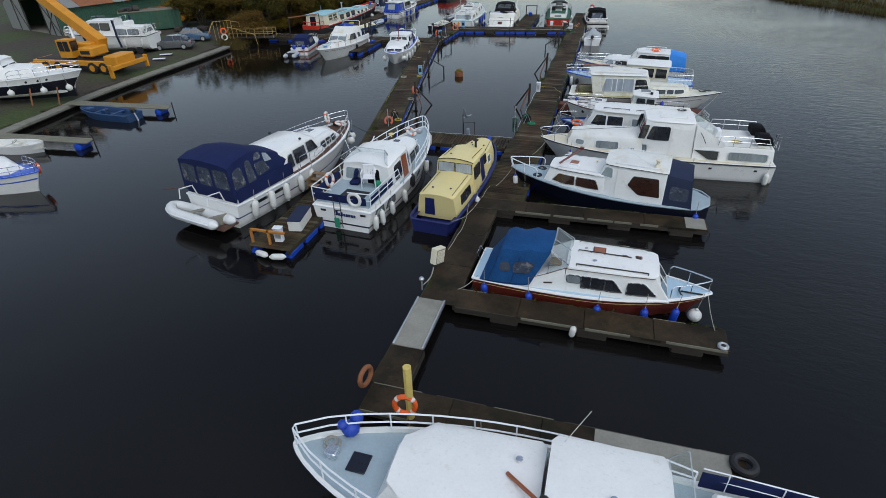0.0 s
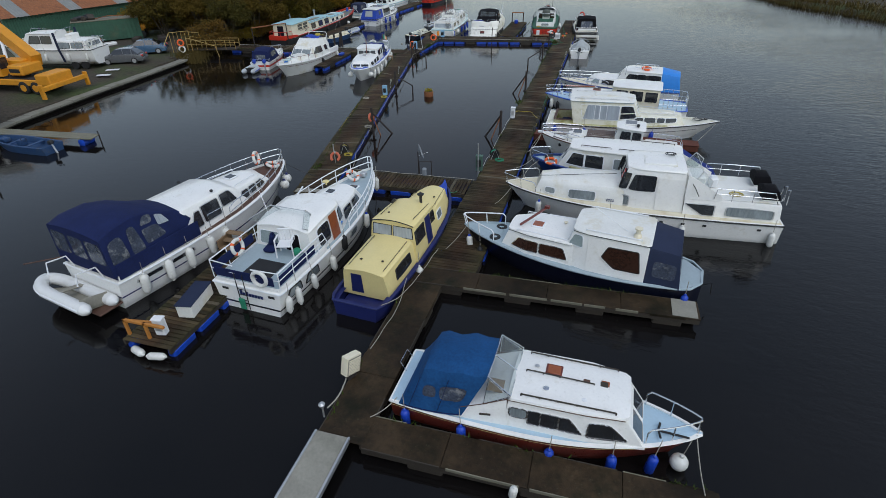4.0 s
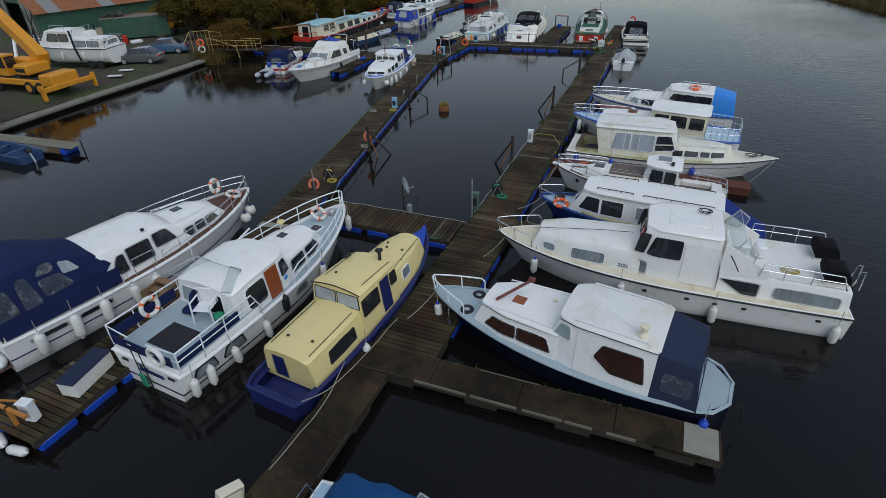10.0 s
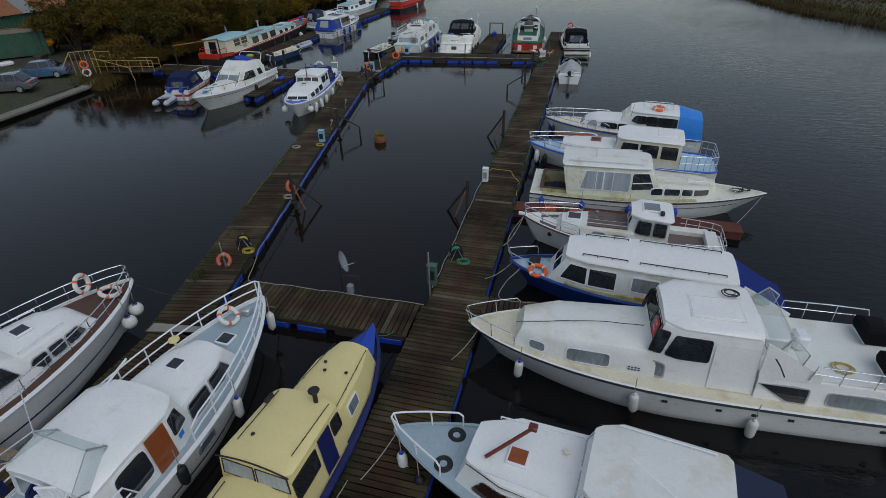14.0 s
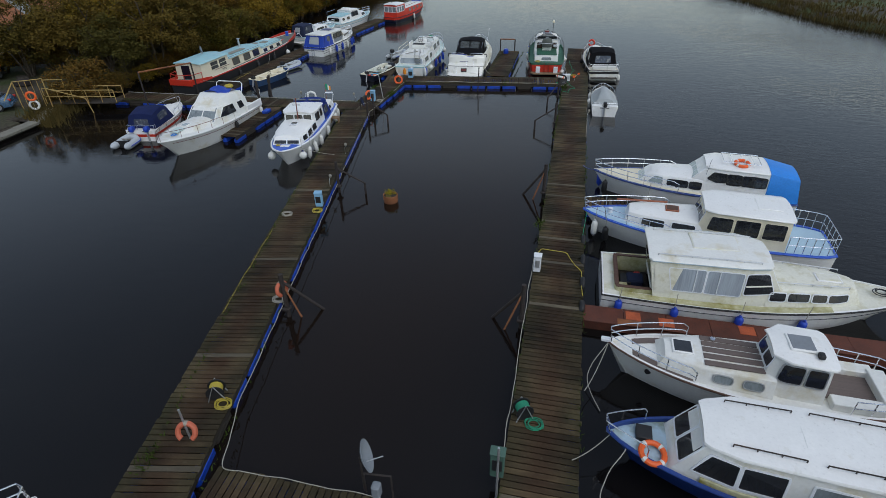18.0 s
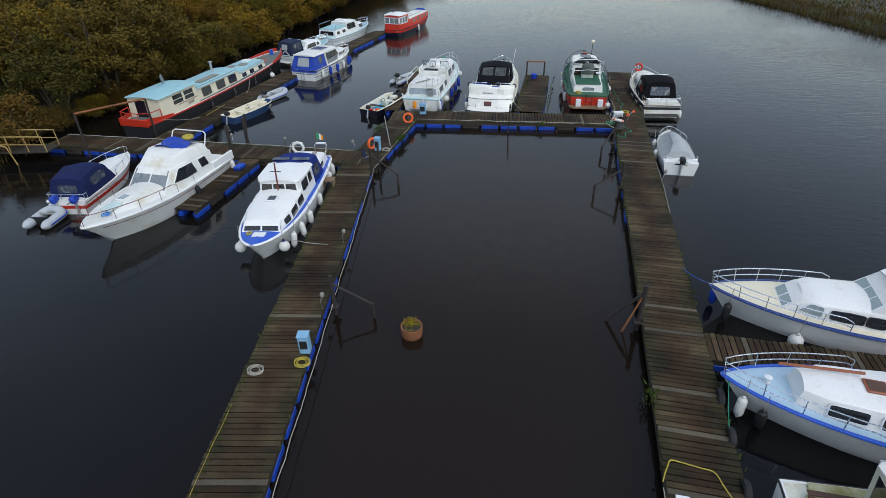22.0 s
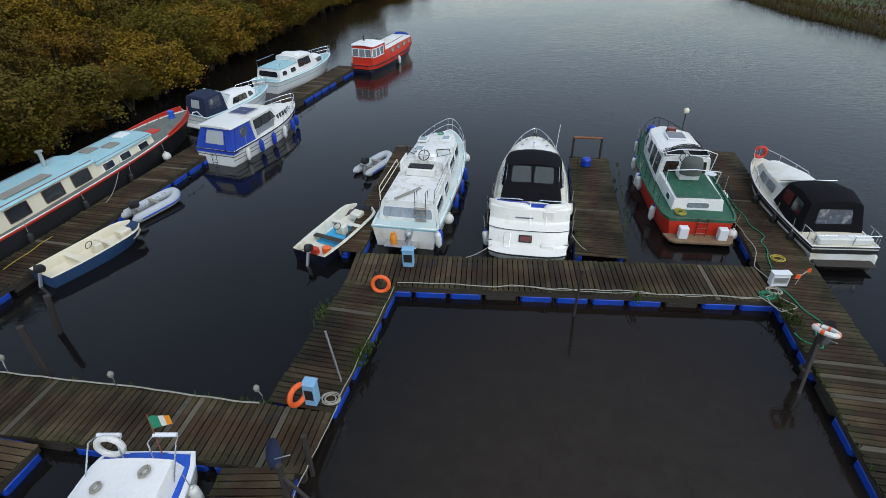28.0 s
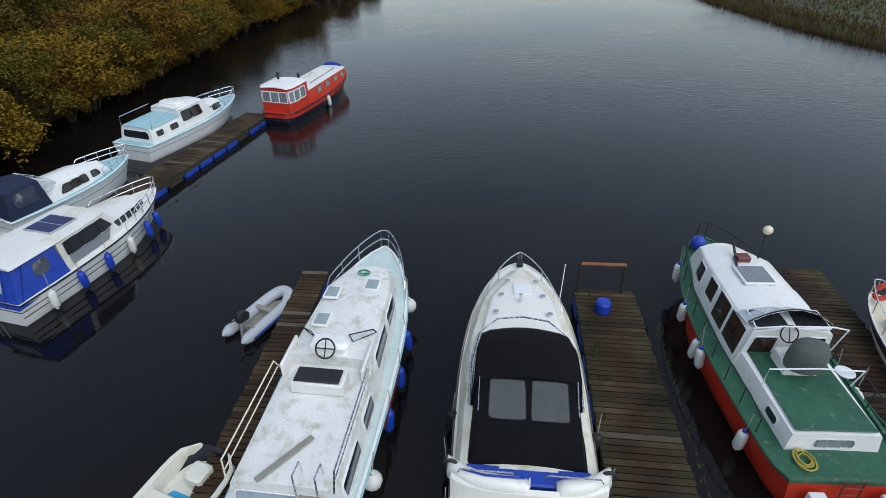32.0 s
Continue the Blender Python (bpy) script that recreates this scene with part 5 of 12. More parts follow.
def navy_white_cruiser():
    b = Boat("cabin_cruiser", pose(5.45, 24.5, 0, 0, 0, 172.3), 9.6, 2.95, 0.85, 1.2, NAVY, "navy-hulled cruiser with white cabins and a navy rear canopy",
             um=0.42, p=2.0, q=0.78, transom=0.66, tuck=0.55, deck=GREY_DECK, rub=GREY_DECK, bulwark=0.05, stripe=(GREY_DECK, 0.0, 0.1), flare=0.12)
    f = Cabin(b, "fore_cabin", [(4.7, 4.7, 1.2, 1.05, 0.8, 1.72), (6.6, 6.5, 1.1, 0.95, 0.85, 1.74), (7.7, 7.4, 0.75, 0.62, 0.92, 1.66)], WHITE, roof=WHITE, crown=0.08, over=0.04)
    f.wins([(4.9, 6.0, 0.3, 0.76, 0.2, 0.0), (6.1, 7.2, 0.3, 0.76, 0, -0.3)], glass=GLASS_RED, frame=STEEL)
    w = Cabin(b, "wheelhouse", [(2.0, 2.0, 1.28, 1.12, 0.8, 2.3), (4.2, 4.2, 1.26, 1.1, 0.8, 2.36), (5.3, 4.75, 1.0, 0.92, 0.9, 2.32)], WHITE, roof=WHITE_OLD, crown=0.11, over=0.05, label="white wheelhouse, roof stained yellow")
    for s in (1, -1):
        pts = [w.point(s, x, v) for x, v in ((2.2, 0.26), (3.1, 0.26), (3.6, 0.5), (3.4, 0.78), (2.35, 0.8))]
        pane(b.ob, pts, GLASS_RED, BLACK, 0.06, inside=Vector((3, 0, 1)))
        part("sliding_door", Mesh().loft([[w.point(s, 3.65, v) + Vector((0, s * 0.02, 0)), w.point(s, 4.15, v) + Vector((0, s * 0.02, 0))] for v in (0.05, 0.5, 0.93)], False), WHITE, b.ob)
        w.win(s, 4.35, 4.9, 0.62, 0.92, 0.05, -0.2, glass=CLEAR, frame=RAIL_WHITE)
    for s0, s1 in ((-0.92, -0.05), (0.05, 0.92)):
        w.win("f", s0, s1, 0.58, 0.94, glass=CLEAR, frame=RAIL_WHITE)
    can = Cabin(b, "rear_canopy", [(0.75, 0.95, 1.2, 1.02, 0.8, 2.14), (2.02, 2.02, 1.22, 1.1, 0.8, 2.3)], CANVAS_SLATE, crown=0.14, r=0.1, label="dull navy canvas rear canopy")
    can.wins([(0.98, 1.78, 0.24, 0.68)], glass=VINYL, frame=None, rad=0.12)
    for s in (-0.55, 0.55):
        can.win("b", s - 0.4, s + 0.4, 0.35, 0.75, glass=VINYL, frame=None, rad=0.12)
    hatch(b, 6.3, 0.2, 1.88, 0.5, 0.5, VARNISH)
    part("folded_mast", Mesh().tube([(7.0, 0.45, 1.86), (6.1, -0.2, 2.5)], 0.05).box(6.0, 6.2, -0.3, -0.12, 2.45, 2.58, 0.02), MAROON, b.ob)
    mushroom(b, 5.3, -0.3, 1.88, CREAM)
    fun = part("roof_funnel", Mesh().lathe([(0.15, 0), (0.13, 0.1), (0.09, 0.14), (0.08, 0.28), (0.14, 0.32), (0.14, 0.38), (0.03, 0.4)], 14), CREAM, b.ob)
    fun.location = (2.5, 0.72, 2.42)
    part("whip_aerial", Mesh().tube([(2.75, 0.55, 2.42), (4.1, 0.15, 3.0)], 0.01, 5), RAIL_WHITE, b.ob)
    for s in (1, -1):
        part("roof_beading", Mesh().tube([(2.0, s * 1.16, 2.33), (3.2, s * 1.16, 2.36), (4.2, s * 1.15, 2.38), (4.75, s * 0.96, 2.34)], 0.014, 5), BLACK, b.ob)
        part("cabin_beading", Mesh().tube([(4.75, s * 1.08, 1.73), (6.5, s * 0.99, 1.75), (7.4, s * 0.65, 1.67)], 0.012, 5), IRON, b.ob)
    for y in (0.45, -0.45):
        d = part("deck_coil", Mesh().torus(0.14, 0.05).torus(0.2, 0.04), BLACK, b.ob)
        d.location = (8.05, y, 1.06)
    b.box("locker", 8.35, 8.7, -0.2, 0.1, 1.0, 1.14, GREY_DECK)
    b.box("locker", 7.85, 8.2, -0.2, 0.2, 0.98, 1.1, GREY_DECK)
    b.rail(8.0, h=0.45, n=2, mid=False, material=RAIL_WHITE, r=0.026, inset=0.06, lean=0.3)
    for s in (1, -1):
        grab_rail(b, (2.3, s * 0.98, 2.4), (4.3, s * 0.98, 2.44), RAIL_WHITE)
        grab_rail(b, (5.0, s * 0.9, 1.78), (7.0, s * 0.78, 1.78), RAIL_WHITE)
    name_marks(b, w, 4.9, 0.28, 2)
    fender(b, 9.2, 1, F_WHITE, z=0.5, tip=True)
    fender(b, 0.5, 1, F_BLUE, z=0.3)
    fender(b, 8.6, 1, F_BLACK, z=0.25)
    part("tender_davit", Mesh().tube([(0.0, 0.5, 0.8), (-0.3, 0.55, 1.0), (-0.35, 0.55, 0.5)], 0.025), BLACK, b.ob)
    rope([b.at(9.5, -0.1, 1.1), (-4.6, 24.6, 0.48)], sag=0.1)


def hull_window(b, s, x0, x1, v0, v1, lean, glass=GLASS, frame=ALU):
    """A window let into the hull's side; lean narrows its top."""
    pts = [b.side(x / b.L, v, 0.03) for x, v in ((x0, v0), (x1, v0), (x1 - lean, v1), (x0 + lean, v1))]
    pane(b.ob, [Vector((x, s * y, z)) for x, y, z in pts], glass, frame, 0.08, "hull_window", 0.04, Vector((b.L / 2, 0, 0.5)))


def name_marks(b, cab, x, v, rows=2):
    """Small hand-written boat name, too small to read: plain bars."""
    for s in (1, -1):
        m = Mesh()
        for r in range(rows):
            for i in range(4):
                p = cab.point(s, x - s * 0 + i * 0.09, v - r * 0.08)
                m.box(p.x, p.x + 0.06, p.y + s * 0.012 - 0.002, p.y + s * 0.012 + 0.002, p.z, p.z + 0.045)
        part("name_lettering", m, LETTER_BLUE, b.ob)


def big_white_cruiser():
    b = Boat("motor_cruiser", pose(9.05, 30.75, 0, 0, 0, 182.2), 12.15, 3.7, 1.0, 1.25, WHITE, "big white motor cruiser with stained side decks and flybridge",
             um=0.42, p=2.2, q=0.74, transom=0.93, deck=DECK_STAINED, rub=BLACK, bulwark=0.02, boot=(BLACK, 0.9, 1.0), flare=0.12)
    f = Cabin(b, "fore_cabin", [(6.6, 6.6, 1.28, 1.1, 0.95, 1.86), (9.5, 9.4, 1.12, 0.95, 1.0, 1.84), (10.7, 10.4, 0.78, 0.6, 1.08, 1.76)], WHITE_OLD, crown=0.16, r=0.2, label="rounded white fore cabin, stained")
    f.wins([(9.7, 10.15, 0.3, 0.62)], glass=GLASS_CURTAIN, frame=RAIL_WHITE, rad=0.1)
    f.wins([(7.85, 9.05, 0.22, 0.68)], glass=GLASS_CURTAIN, frame=RAIL_WHITE, rad=0.1)
    w = Cabin(b, "wheelhouse", [(4.05, 4.15, 1.36, 1.16, 0.95, 2.8), (6.2, 6.1, 1.34, 1.14, 0.95, 2.83), (7.0, 6.55, 1.1, 0.9, 0.95, 2.79)], WHITE, roof=WHITE, crown=0.1, over=0.03, thick=0.04)
    for s in (1, -1):
        w.win(s, 5.35, 6.45, 0.5, 0.87, 0.0, -0.22, frame=BLACK, rad=0.07, fw=0.014)
        w.win(s, 6.55, 6.86, 0.5, 0.88, -0.16, -0.14, frame=BLACK, rad=0.05, fw=0.014)
        w.win(s, 6.4, 6.85, 0.1, 0.32, glass=GLASS_CURTAIN, frame=ALU, fw=0.035)
        part("sliding_door", Mesh().loft([[w.point(s, 4.15, v) + Vector((0, s * 0.025, 0)), w.point(s, 5.25, v) + Vector((0, s * 0.025, 0))] for v in (0.06, 0.5, 0.84)], False), WHITE, b.ob)
    for s0, s1 in ((-0.92, -0.05), (0.05, 0.92)):
        w.win("f", s0, s1, 0.6, 0.92, frame=BLACK, rad=0.06)
    hatch(b, 5.2, 0.2, 2.93, 1.4, 1.0, WHITE, WHITE_OLD)
    name_marks(b, f, 7.0, 0.35)
    a = Cabin(b, "aft_cabin", [(0.12, 0.2, 1.46, 1.38, 0.92, 1.75), (4.05, 4.05, 1.44, 1.34, 0.92, 1.8)], WHITE, crown=0.04, r=0.06)
    a.wins([(0.45, 2.3, 0.2, 0.68)], glass=GLASS_CURTAIN, frame=ALU, rad=0.1, fw=0.035)
    a.wins([(2.8, 3.25, 0.15, 0.68, 0, 0.75)], glass=GLASS, frame=ALU, rad=0.05, fw=0.035)
    for s in (1, -1):
        part("side_coaming", Mesh().loft([[(4.08, y, 1.74), (4.08, y * 0.93, 2.8), (3.6, y * 0.93, 2.55), (2.6, y * 0.97, 1.95), (2.6, y, 1.74)] for y in (s * 1.32, s * 1.37)]), WHITE, b.ob)
        part("boarding_grip", Mesh().tube([(3.9, s * 1.47, 2.5), (3.75, s * 1.52, 2.3), (3.55, s * 1.5, 1.95)], 0.02), BLACK, b.ob)
    b.box("aft_deck", 0.25, 2.9, -1.3, 1.3, 1.78, 1.83, WHITE_OLD)
    b.box("helm_console", 3.2, 3.9, -0.5, 0.6, 1.8, 2.45, WHITE, 0.05)
    b.box("helm_seat", 2.6, 2.95, -0.25, 0.25, 1.83, 2.3, PLASTIC_WHITE, 0.06)
    for pts in ([(3.9, -1.25, 2.3), (3.9, 1.25, 2.3), (3.5, 1.1, 2.95), (3.5, -1.1, 2.95)],):
        pane(b.ob, [Vector(p) for p in pts], SCREEN, ALU, 0.03, "flybridge_screen", inside=Vector((5, 0, 2)))
    for s in (1, -1):
        pane(b.ob, [Vector((3.9, s * 1.25, 2.3)), Vector((3.2, s * 1.3, 2.1)), Vector((3.1, s * 1.28, 2.6)), Vector((3.5, s * 1.1, 2.95))], SCREEN, ALU, 0.03, "flybridge_side_screen")
        for i, (x0, x1) in enumerate(((0.4, 2.9),)):
            top = part("aft_rail", Mesh().tube([(2.9, s * 1.38, 1.85), (2.85, s * 1.4, 2.35), (1.6, s * 1.42, 2.35), (0.6, s * 1.42, 2.32), (0.4, s * 1.42, 1.82)], 0.02), STEEL, b.ob)
            for x in (2.2, 1.4):
                part("stanchion", Mesh().tube([(x, s * 1.4, 1.8), (x, s * 1.42, 2.35)], 0.016, 5), STEEL, top)
            part("lower_rail", Mesh().tube([(2.85, s * 1.4, 2.1), (0.45, s * 1.42, 2.08)], 0.014, 5), STEEL, b.ob)
    for y in (0.75, -0.75):
        cov = part("covered_locker", Mesh().loft([[(-0.36 * k + 0.6 + (z - 1.9) * 0.25, -0.44 * k + y, z), (0.36 * k + 0.6 + (z - 1.9) * 0.25, -0.44 * k + y, z), (0.38 * k + 0.6 + (z - 1.9) * 0.25, 0.44 * k + y, z), (-0.34 * k + 0.6 + (z - 1.9) * 0.25, 0.44 * k + y, z)] for z, k in ((1.9, 1.0), (2.08, 1.02), (2.3, 0.9), (2.38, 0.55))]),
                   BLACK_CANVAS, b.ob, "black canvas cover over a deck locker")
    for y in (0.75, -0.75):
        b.box("locker_base", 0.25, 0.95, y - 0.4, y + 0.4, 1.8, 1.92, WHITE, 0.02)
    part("bathing_ladder", Mesh().tube([(0.1, 0.9, 1.75), (0.02, 0.9, 2.3), (-0.1, 0.9, 2.3), (-0.12, 0.9, 1.6)], 0.02).tube([(0.1, 0.5, 1.75), (0.02, 0.5, 2.3), (-0.1, 0.5, 2.3), (-0.12, 0.5, 1.6)], 0.02), STEEL, b.ob)
    b.rail(10.6, h=0.5, n=2, mid=False, inset=0.06, lean=0.35)
    for s in (1, -1):
        for x in (0.9, 3.1, 4.0, 4.9, 6.3):
            o = b.side(x / b.L, 0.28, 0.01)
            part("hull_vent", Mesh().box(o[0] - 0.08, o[0] + 0.08, s * o[1] - 0.02, s * o[1] + 0.02, o[2] - 0.05, o[2] + 0.05, 0.015), BLACK, b.ob)
    for x in (0.35, 4.0, 7.1, 10.4):
        fender(b, x, 1, z=0.3 if x < 5 else 0.55, tip=x > 9)
    sign = part("sale_sign", Mesh().add([w.cap("f", s, v) + Vector((0.03, 0, 0.01)) for s, v in ((0.35, 0.62), (0.75, 0.62), (0.75, 0.88), (0.35, 0.88))], [(0, 1, 2, 3)]), LETTER_RED, b.ob, "red sale notice inside the windscreen")
    n = (w.cap("f", 0.75, 0.62) - w.cap("f", 0.35, 0.62)).normalized()
    up = (w.cap("f", 0.55, 0.88) - w.cap("f", 0.55, 0.62)).normalized()
    for txt, v in (("FOR", 0.79), ("SALE", 0.7)):
        t = bpy.data.curves.new("sign_text", "FONT")
        t.body, t.size, t.align_x = txt, 0.13, "CENTER"
        t.materials.append(PLASTIC_WHITE)
        o = new("sign_lettering", t)
        o.parent = sign
        p = w.cap("f", 0.55, v) + n.cross(up) * 0.05
        o.matrix_local = Matrix.Translation(p + Vector((0.012, 0, 0.012))) @ Matrix((n, up, n.cross(up))).transposed().to_4x4()
    coil(Matrix.Translation(b.at(1.9, 0.75, 1.85)), HOSE_YELLOW, "yellow-green hose coiled on the aft deck", 0.3)
    coil(Matrix.Translation(b.at(4.7, -0.5, 3.02)), BLACK, "dark cable coiled on the wheelhouse roof", 0.25)
    rope([b.at(11.75, 0.2, 1.2), (-3.4, 29.2, 0.48)], sag=0.12)
    rope([b.at(10.6, 0.6, 1.95), b.at(8.5, 0.3, 2.06), b.at(7.0, 0.5, 2.3)], BLACK, 0.012, "dark cable lying over the cabin roof")


def blue_launch():
    b = Boat("launch", pose(7.1, 34.0, 0, 0, 0, 177.2), 9.5, 2.7, 0.75, 1.05, BLUE_HULL, "blue-hulled launch with long white cabin and blue rear cover",
             um=0.45, p=2.2, q=0.72, transom=0.75, tuck=0.2, deck=DECK_MOSSY, rub=BLUE_HULL, bulwark=0.12, boot=(BLACK, 0.92, 1.0))
    c = Cabin(b, "cabin", [(1.9, 1.9, 1.12, 0.98, 0.7, 1.92), (4.6, 4.6, 1.12, 0.98, 0.72, 1.95), (6.6, 6.6, 1.02, 0.9, 0.76, 1.96), (8.0, 7.3, 0.72, 0.68, 0.84, 1.92)], WHITE_OLD, roof=WHITE, crown=0.1, over=0.09, thick=0.06, label="long white cabin, mossy at its foot")
    part("roof_ridge", Mesh().loft([[(5.15 + dx, y, c.zt(5) + 0.03 + (0.05 if abs(dx) < 0.06 else 0) - 0.14 * (y / 1.0) ** 2) for y in [i * 0.2 - 1.0 for i in range(11)]] for dx in (-0.09, -0.05, 0.05, 0.09)], False), WHITE, b.ob)
    c.wins([(5.6, 6.5, 0.26, 0.8), (6.6, 7.5, 0.26, 0.8, 0, -0.32)], glass=GLASS, frame=RAIL_WHITE, rad=0.04, fw=0.04)
    c.wins([(2.1, 2.95, 0.34, 0.76), (3.15, 4.0, 0.34, 0.76), (4.2, 5.05, 0.34, 0.76)], rad=0.04, fw=0.04, glass=GLASS_CURTAIN, frame=RAIL_WHITE)
    for s0, s1 in ((-0.95, -0.06), (0.06, 0.95)):
        c.win("f", s0, s1, 0.3, 0.9, frame=RAIL_WHITE, fw=0.04)
    for s in (1, -1):
        grab_rail(b, (2.2, s * 0.75, 2.06), (4.9, s * 0.75, 2.08), IRON, 5)
        grab_rail(b, (5.3, s * 0.72, 2.08), (6.8, s * 0.68, 2.08), IRON, 3)
        part("rusty_sill", Mesh().loft([[c.point(s, x, v) + Vector((0, s * d, 0)) for v, d in ((0.1, 0.055), (0.19, 0.05), (0.2, 0.012))] for x in (3.2, 3.9, 4.9)], False), RUST_SILL, b.ob, "rust-yellow stained sill strip")
        part("mossy_sill", Mesh().loft([[c.point(s, x, v) + Vector((0, s * d, 0)) for v, d in ((0.0, 0.05), (0.14, 0.045), (0.17, 0.012))] for x in (2.0, 3.5, 5.0, 6.4, 7.3)], False), SILL_MOSSY, b.ob)
    t = Cabin(b, "rear_cover", [(0.0, 0.15, 1.0, 0.9, 0.72, 1.05), (0.9, 0.9, 1.15, 0.95, 0.72, 1.4), (1.95, 1.95, 1.16, 1.03, 0.72, 2.0)], CANVAS_ROYAL, crown=0.06, r=0.12, label="royal blue tarpaulin over the stern")
    b.rail(8.5, h=0.4, n=1, mid=False, inset=0.04, lean=0.4)
    ring_buoy(Matrix.Translation(b.at(8.35, 0.45, 0.98)) @ pose(0, 0, 0, 10, 5, 0), "orange and white lifebuoy lying on the mossy foredeck")
    b.box("foredeck_hatch", 8.35, 8.75, -0.35, 0.1, 0.9, 1.08, BLACK)
    rope([b.at(9.3, 0, 1.0), (-3.2, 33.7, 0.48)], sag=0.15)
    rope([b.at(9.0, 0.5, 1.0), (-2.4, 32.6, 0.48), (0.6, 33.0, 0.5)], label="pale rope lying along the finger pontoon")


def grey_trawler():
    b = Boat("motor_sailer", pose(5.75, 37.55, 0, 0, 0, 178.6), 8.05, 2.55, 0.8, 1.25, WHITE_OLD, "small off-white motor boat with brown deck strips and wheelhouse",
             um=0.45, p=2.1, q=0.8, transom=0.75, tuck=0.2, deck=WHITE_OLD, rub=TEAK, bulwark=0.1, boot=(BLACK, 0.92, 1.0))
    c = Cabin(b, "coachroof", [(3.5, 3.5, 0.98, 0.86, 0.8, 1.35), (5.4, 5.4, 0.9, 0.75, 0.9, 1.36), (6.6, 6.4, 0.6, 0.45, 1.0, 1.32)], WHITE_OLD, crown=0.08)
    for i in range(5):
        y = (i - 2) * 0.27
        part("deck_strip", Mesh().box(3.75, 5.35, y - 0.105, y + 0.105, 1.36 + 0.09 * (1 - (y / 0.8) ** 2) - 0.02, 1.385 + 0.08 * (1 - (y / 0.8) ** 2), 0.01), TEAK_GREY, b.ob)
    for s in (1, -1):
        part("deck_strip", Mesh().loft([[b.edge(x, s, 0.12, -0.07), b.edge(x, s, 0.4, -0.05)] for x in (5.6, 6.2, 6.8, 7.3)], False), TEAK_GREY, b.ob)
    c.wins([(3.8, 4.3, 0.3, 0.75), (4.6, 5.1, 0.3, 0.75)], glass=GLASS_CURTAIN, frame=ALU, rad=0.1)
    hatch(b, 5.9, 0, 1.4, 0.6, 0.6, GLASS, WHITE)
    mushroom(b, 5.0, -0.5, 1.42)
    w = Cabin(b, "wheelhouse", [(2.2, 2.25, 0.85, 0.74, 0.7, 2.0), (3.3, 3.3, 0.85, 0.74, 0.75, 2.05), (3.95, 3.6, 0.6, 0.52, 0.8, 2.02)], WHITE_OLD, roof=WHITE, crown=0.1, over=0.12)
    w.wins([(2.35, 2.82, 0.46, 0.9), (2.92, 3.5, 0.46, 0.9, 0, -0.08)], frame=ALU)
    for s0, s1 in ((-0.9, -0.05), (0.05, 0.9)):
        w.win("f", s0, s1, 0.6, 0.92, frame=RAIL_WHITE)
    hatch(b, 2.95, 0.05, 2.2, 0.7, 0.7, CANVAS_GREY, WHITE)
    b.box("roof_lamp", 2.5, 2.65, 0.4, 0.6, 2.16, 2.3, BLACK)
    b.box("cockpit_seat", 0.5, 2.0, 0.55, 0.95, 0.72, 0.98, WHITE_OLD)
    b.box("cockpit_seat", 0.5, 2.0, -0.95, -0.55, 0.72, 0.98, WHITE_OLD)
    b.box("stern_locker", 0.25, 0.7, -0.7, 0.7, 0.72, 1.05, WHITE_OLD)
    b.box("cockpit_sole", 0.5, 2.1, -0.55, 0.55, 0.76, 0.8, TEAK_GREY)
    b.stern_rail(1.6, 0.5)
    b.rail(5.6, h=0.5, n=3, mid=True, inset=0.06, lean=0.15)
    b.box("bow_roller", 7.9, 8.25, -0.08, 0.08, 1.2, 1.32, PLASTIC_WHITE)
    for s in (1, -1):
        o = b.side(0.86, 0.3, 0.01)
        part("porthole", Mesh().lathe([(0.1, -0.01), (0.1, 0.02), (0.02, 0.025)], 14, (o[0], s * o[1], o[2]), "y"), BLACK, b.ob)
    rope([b.at(8.0, 0, 1.2), (-2.9, 36.2, 0.48)], sag=0.25)
    rope([b.at(8.0, 0, 1.2), (-2.8, 37.0, 0.3), (-2.4, 35.9, 0.05)], sag=0)


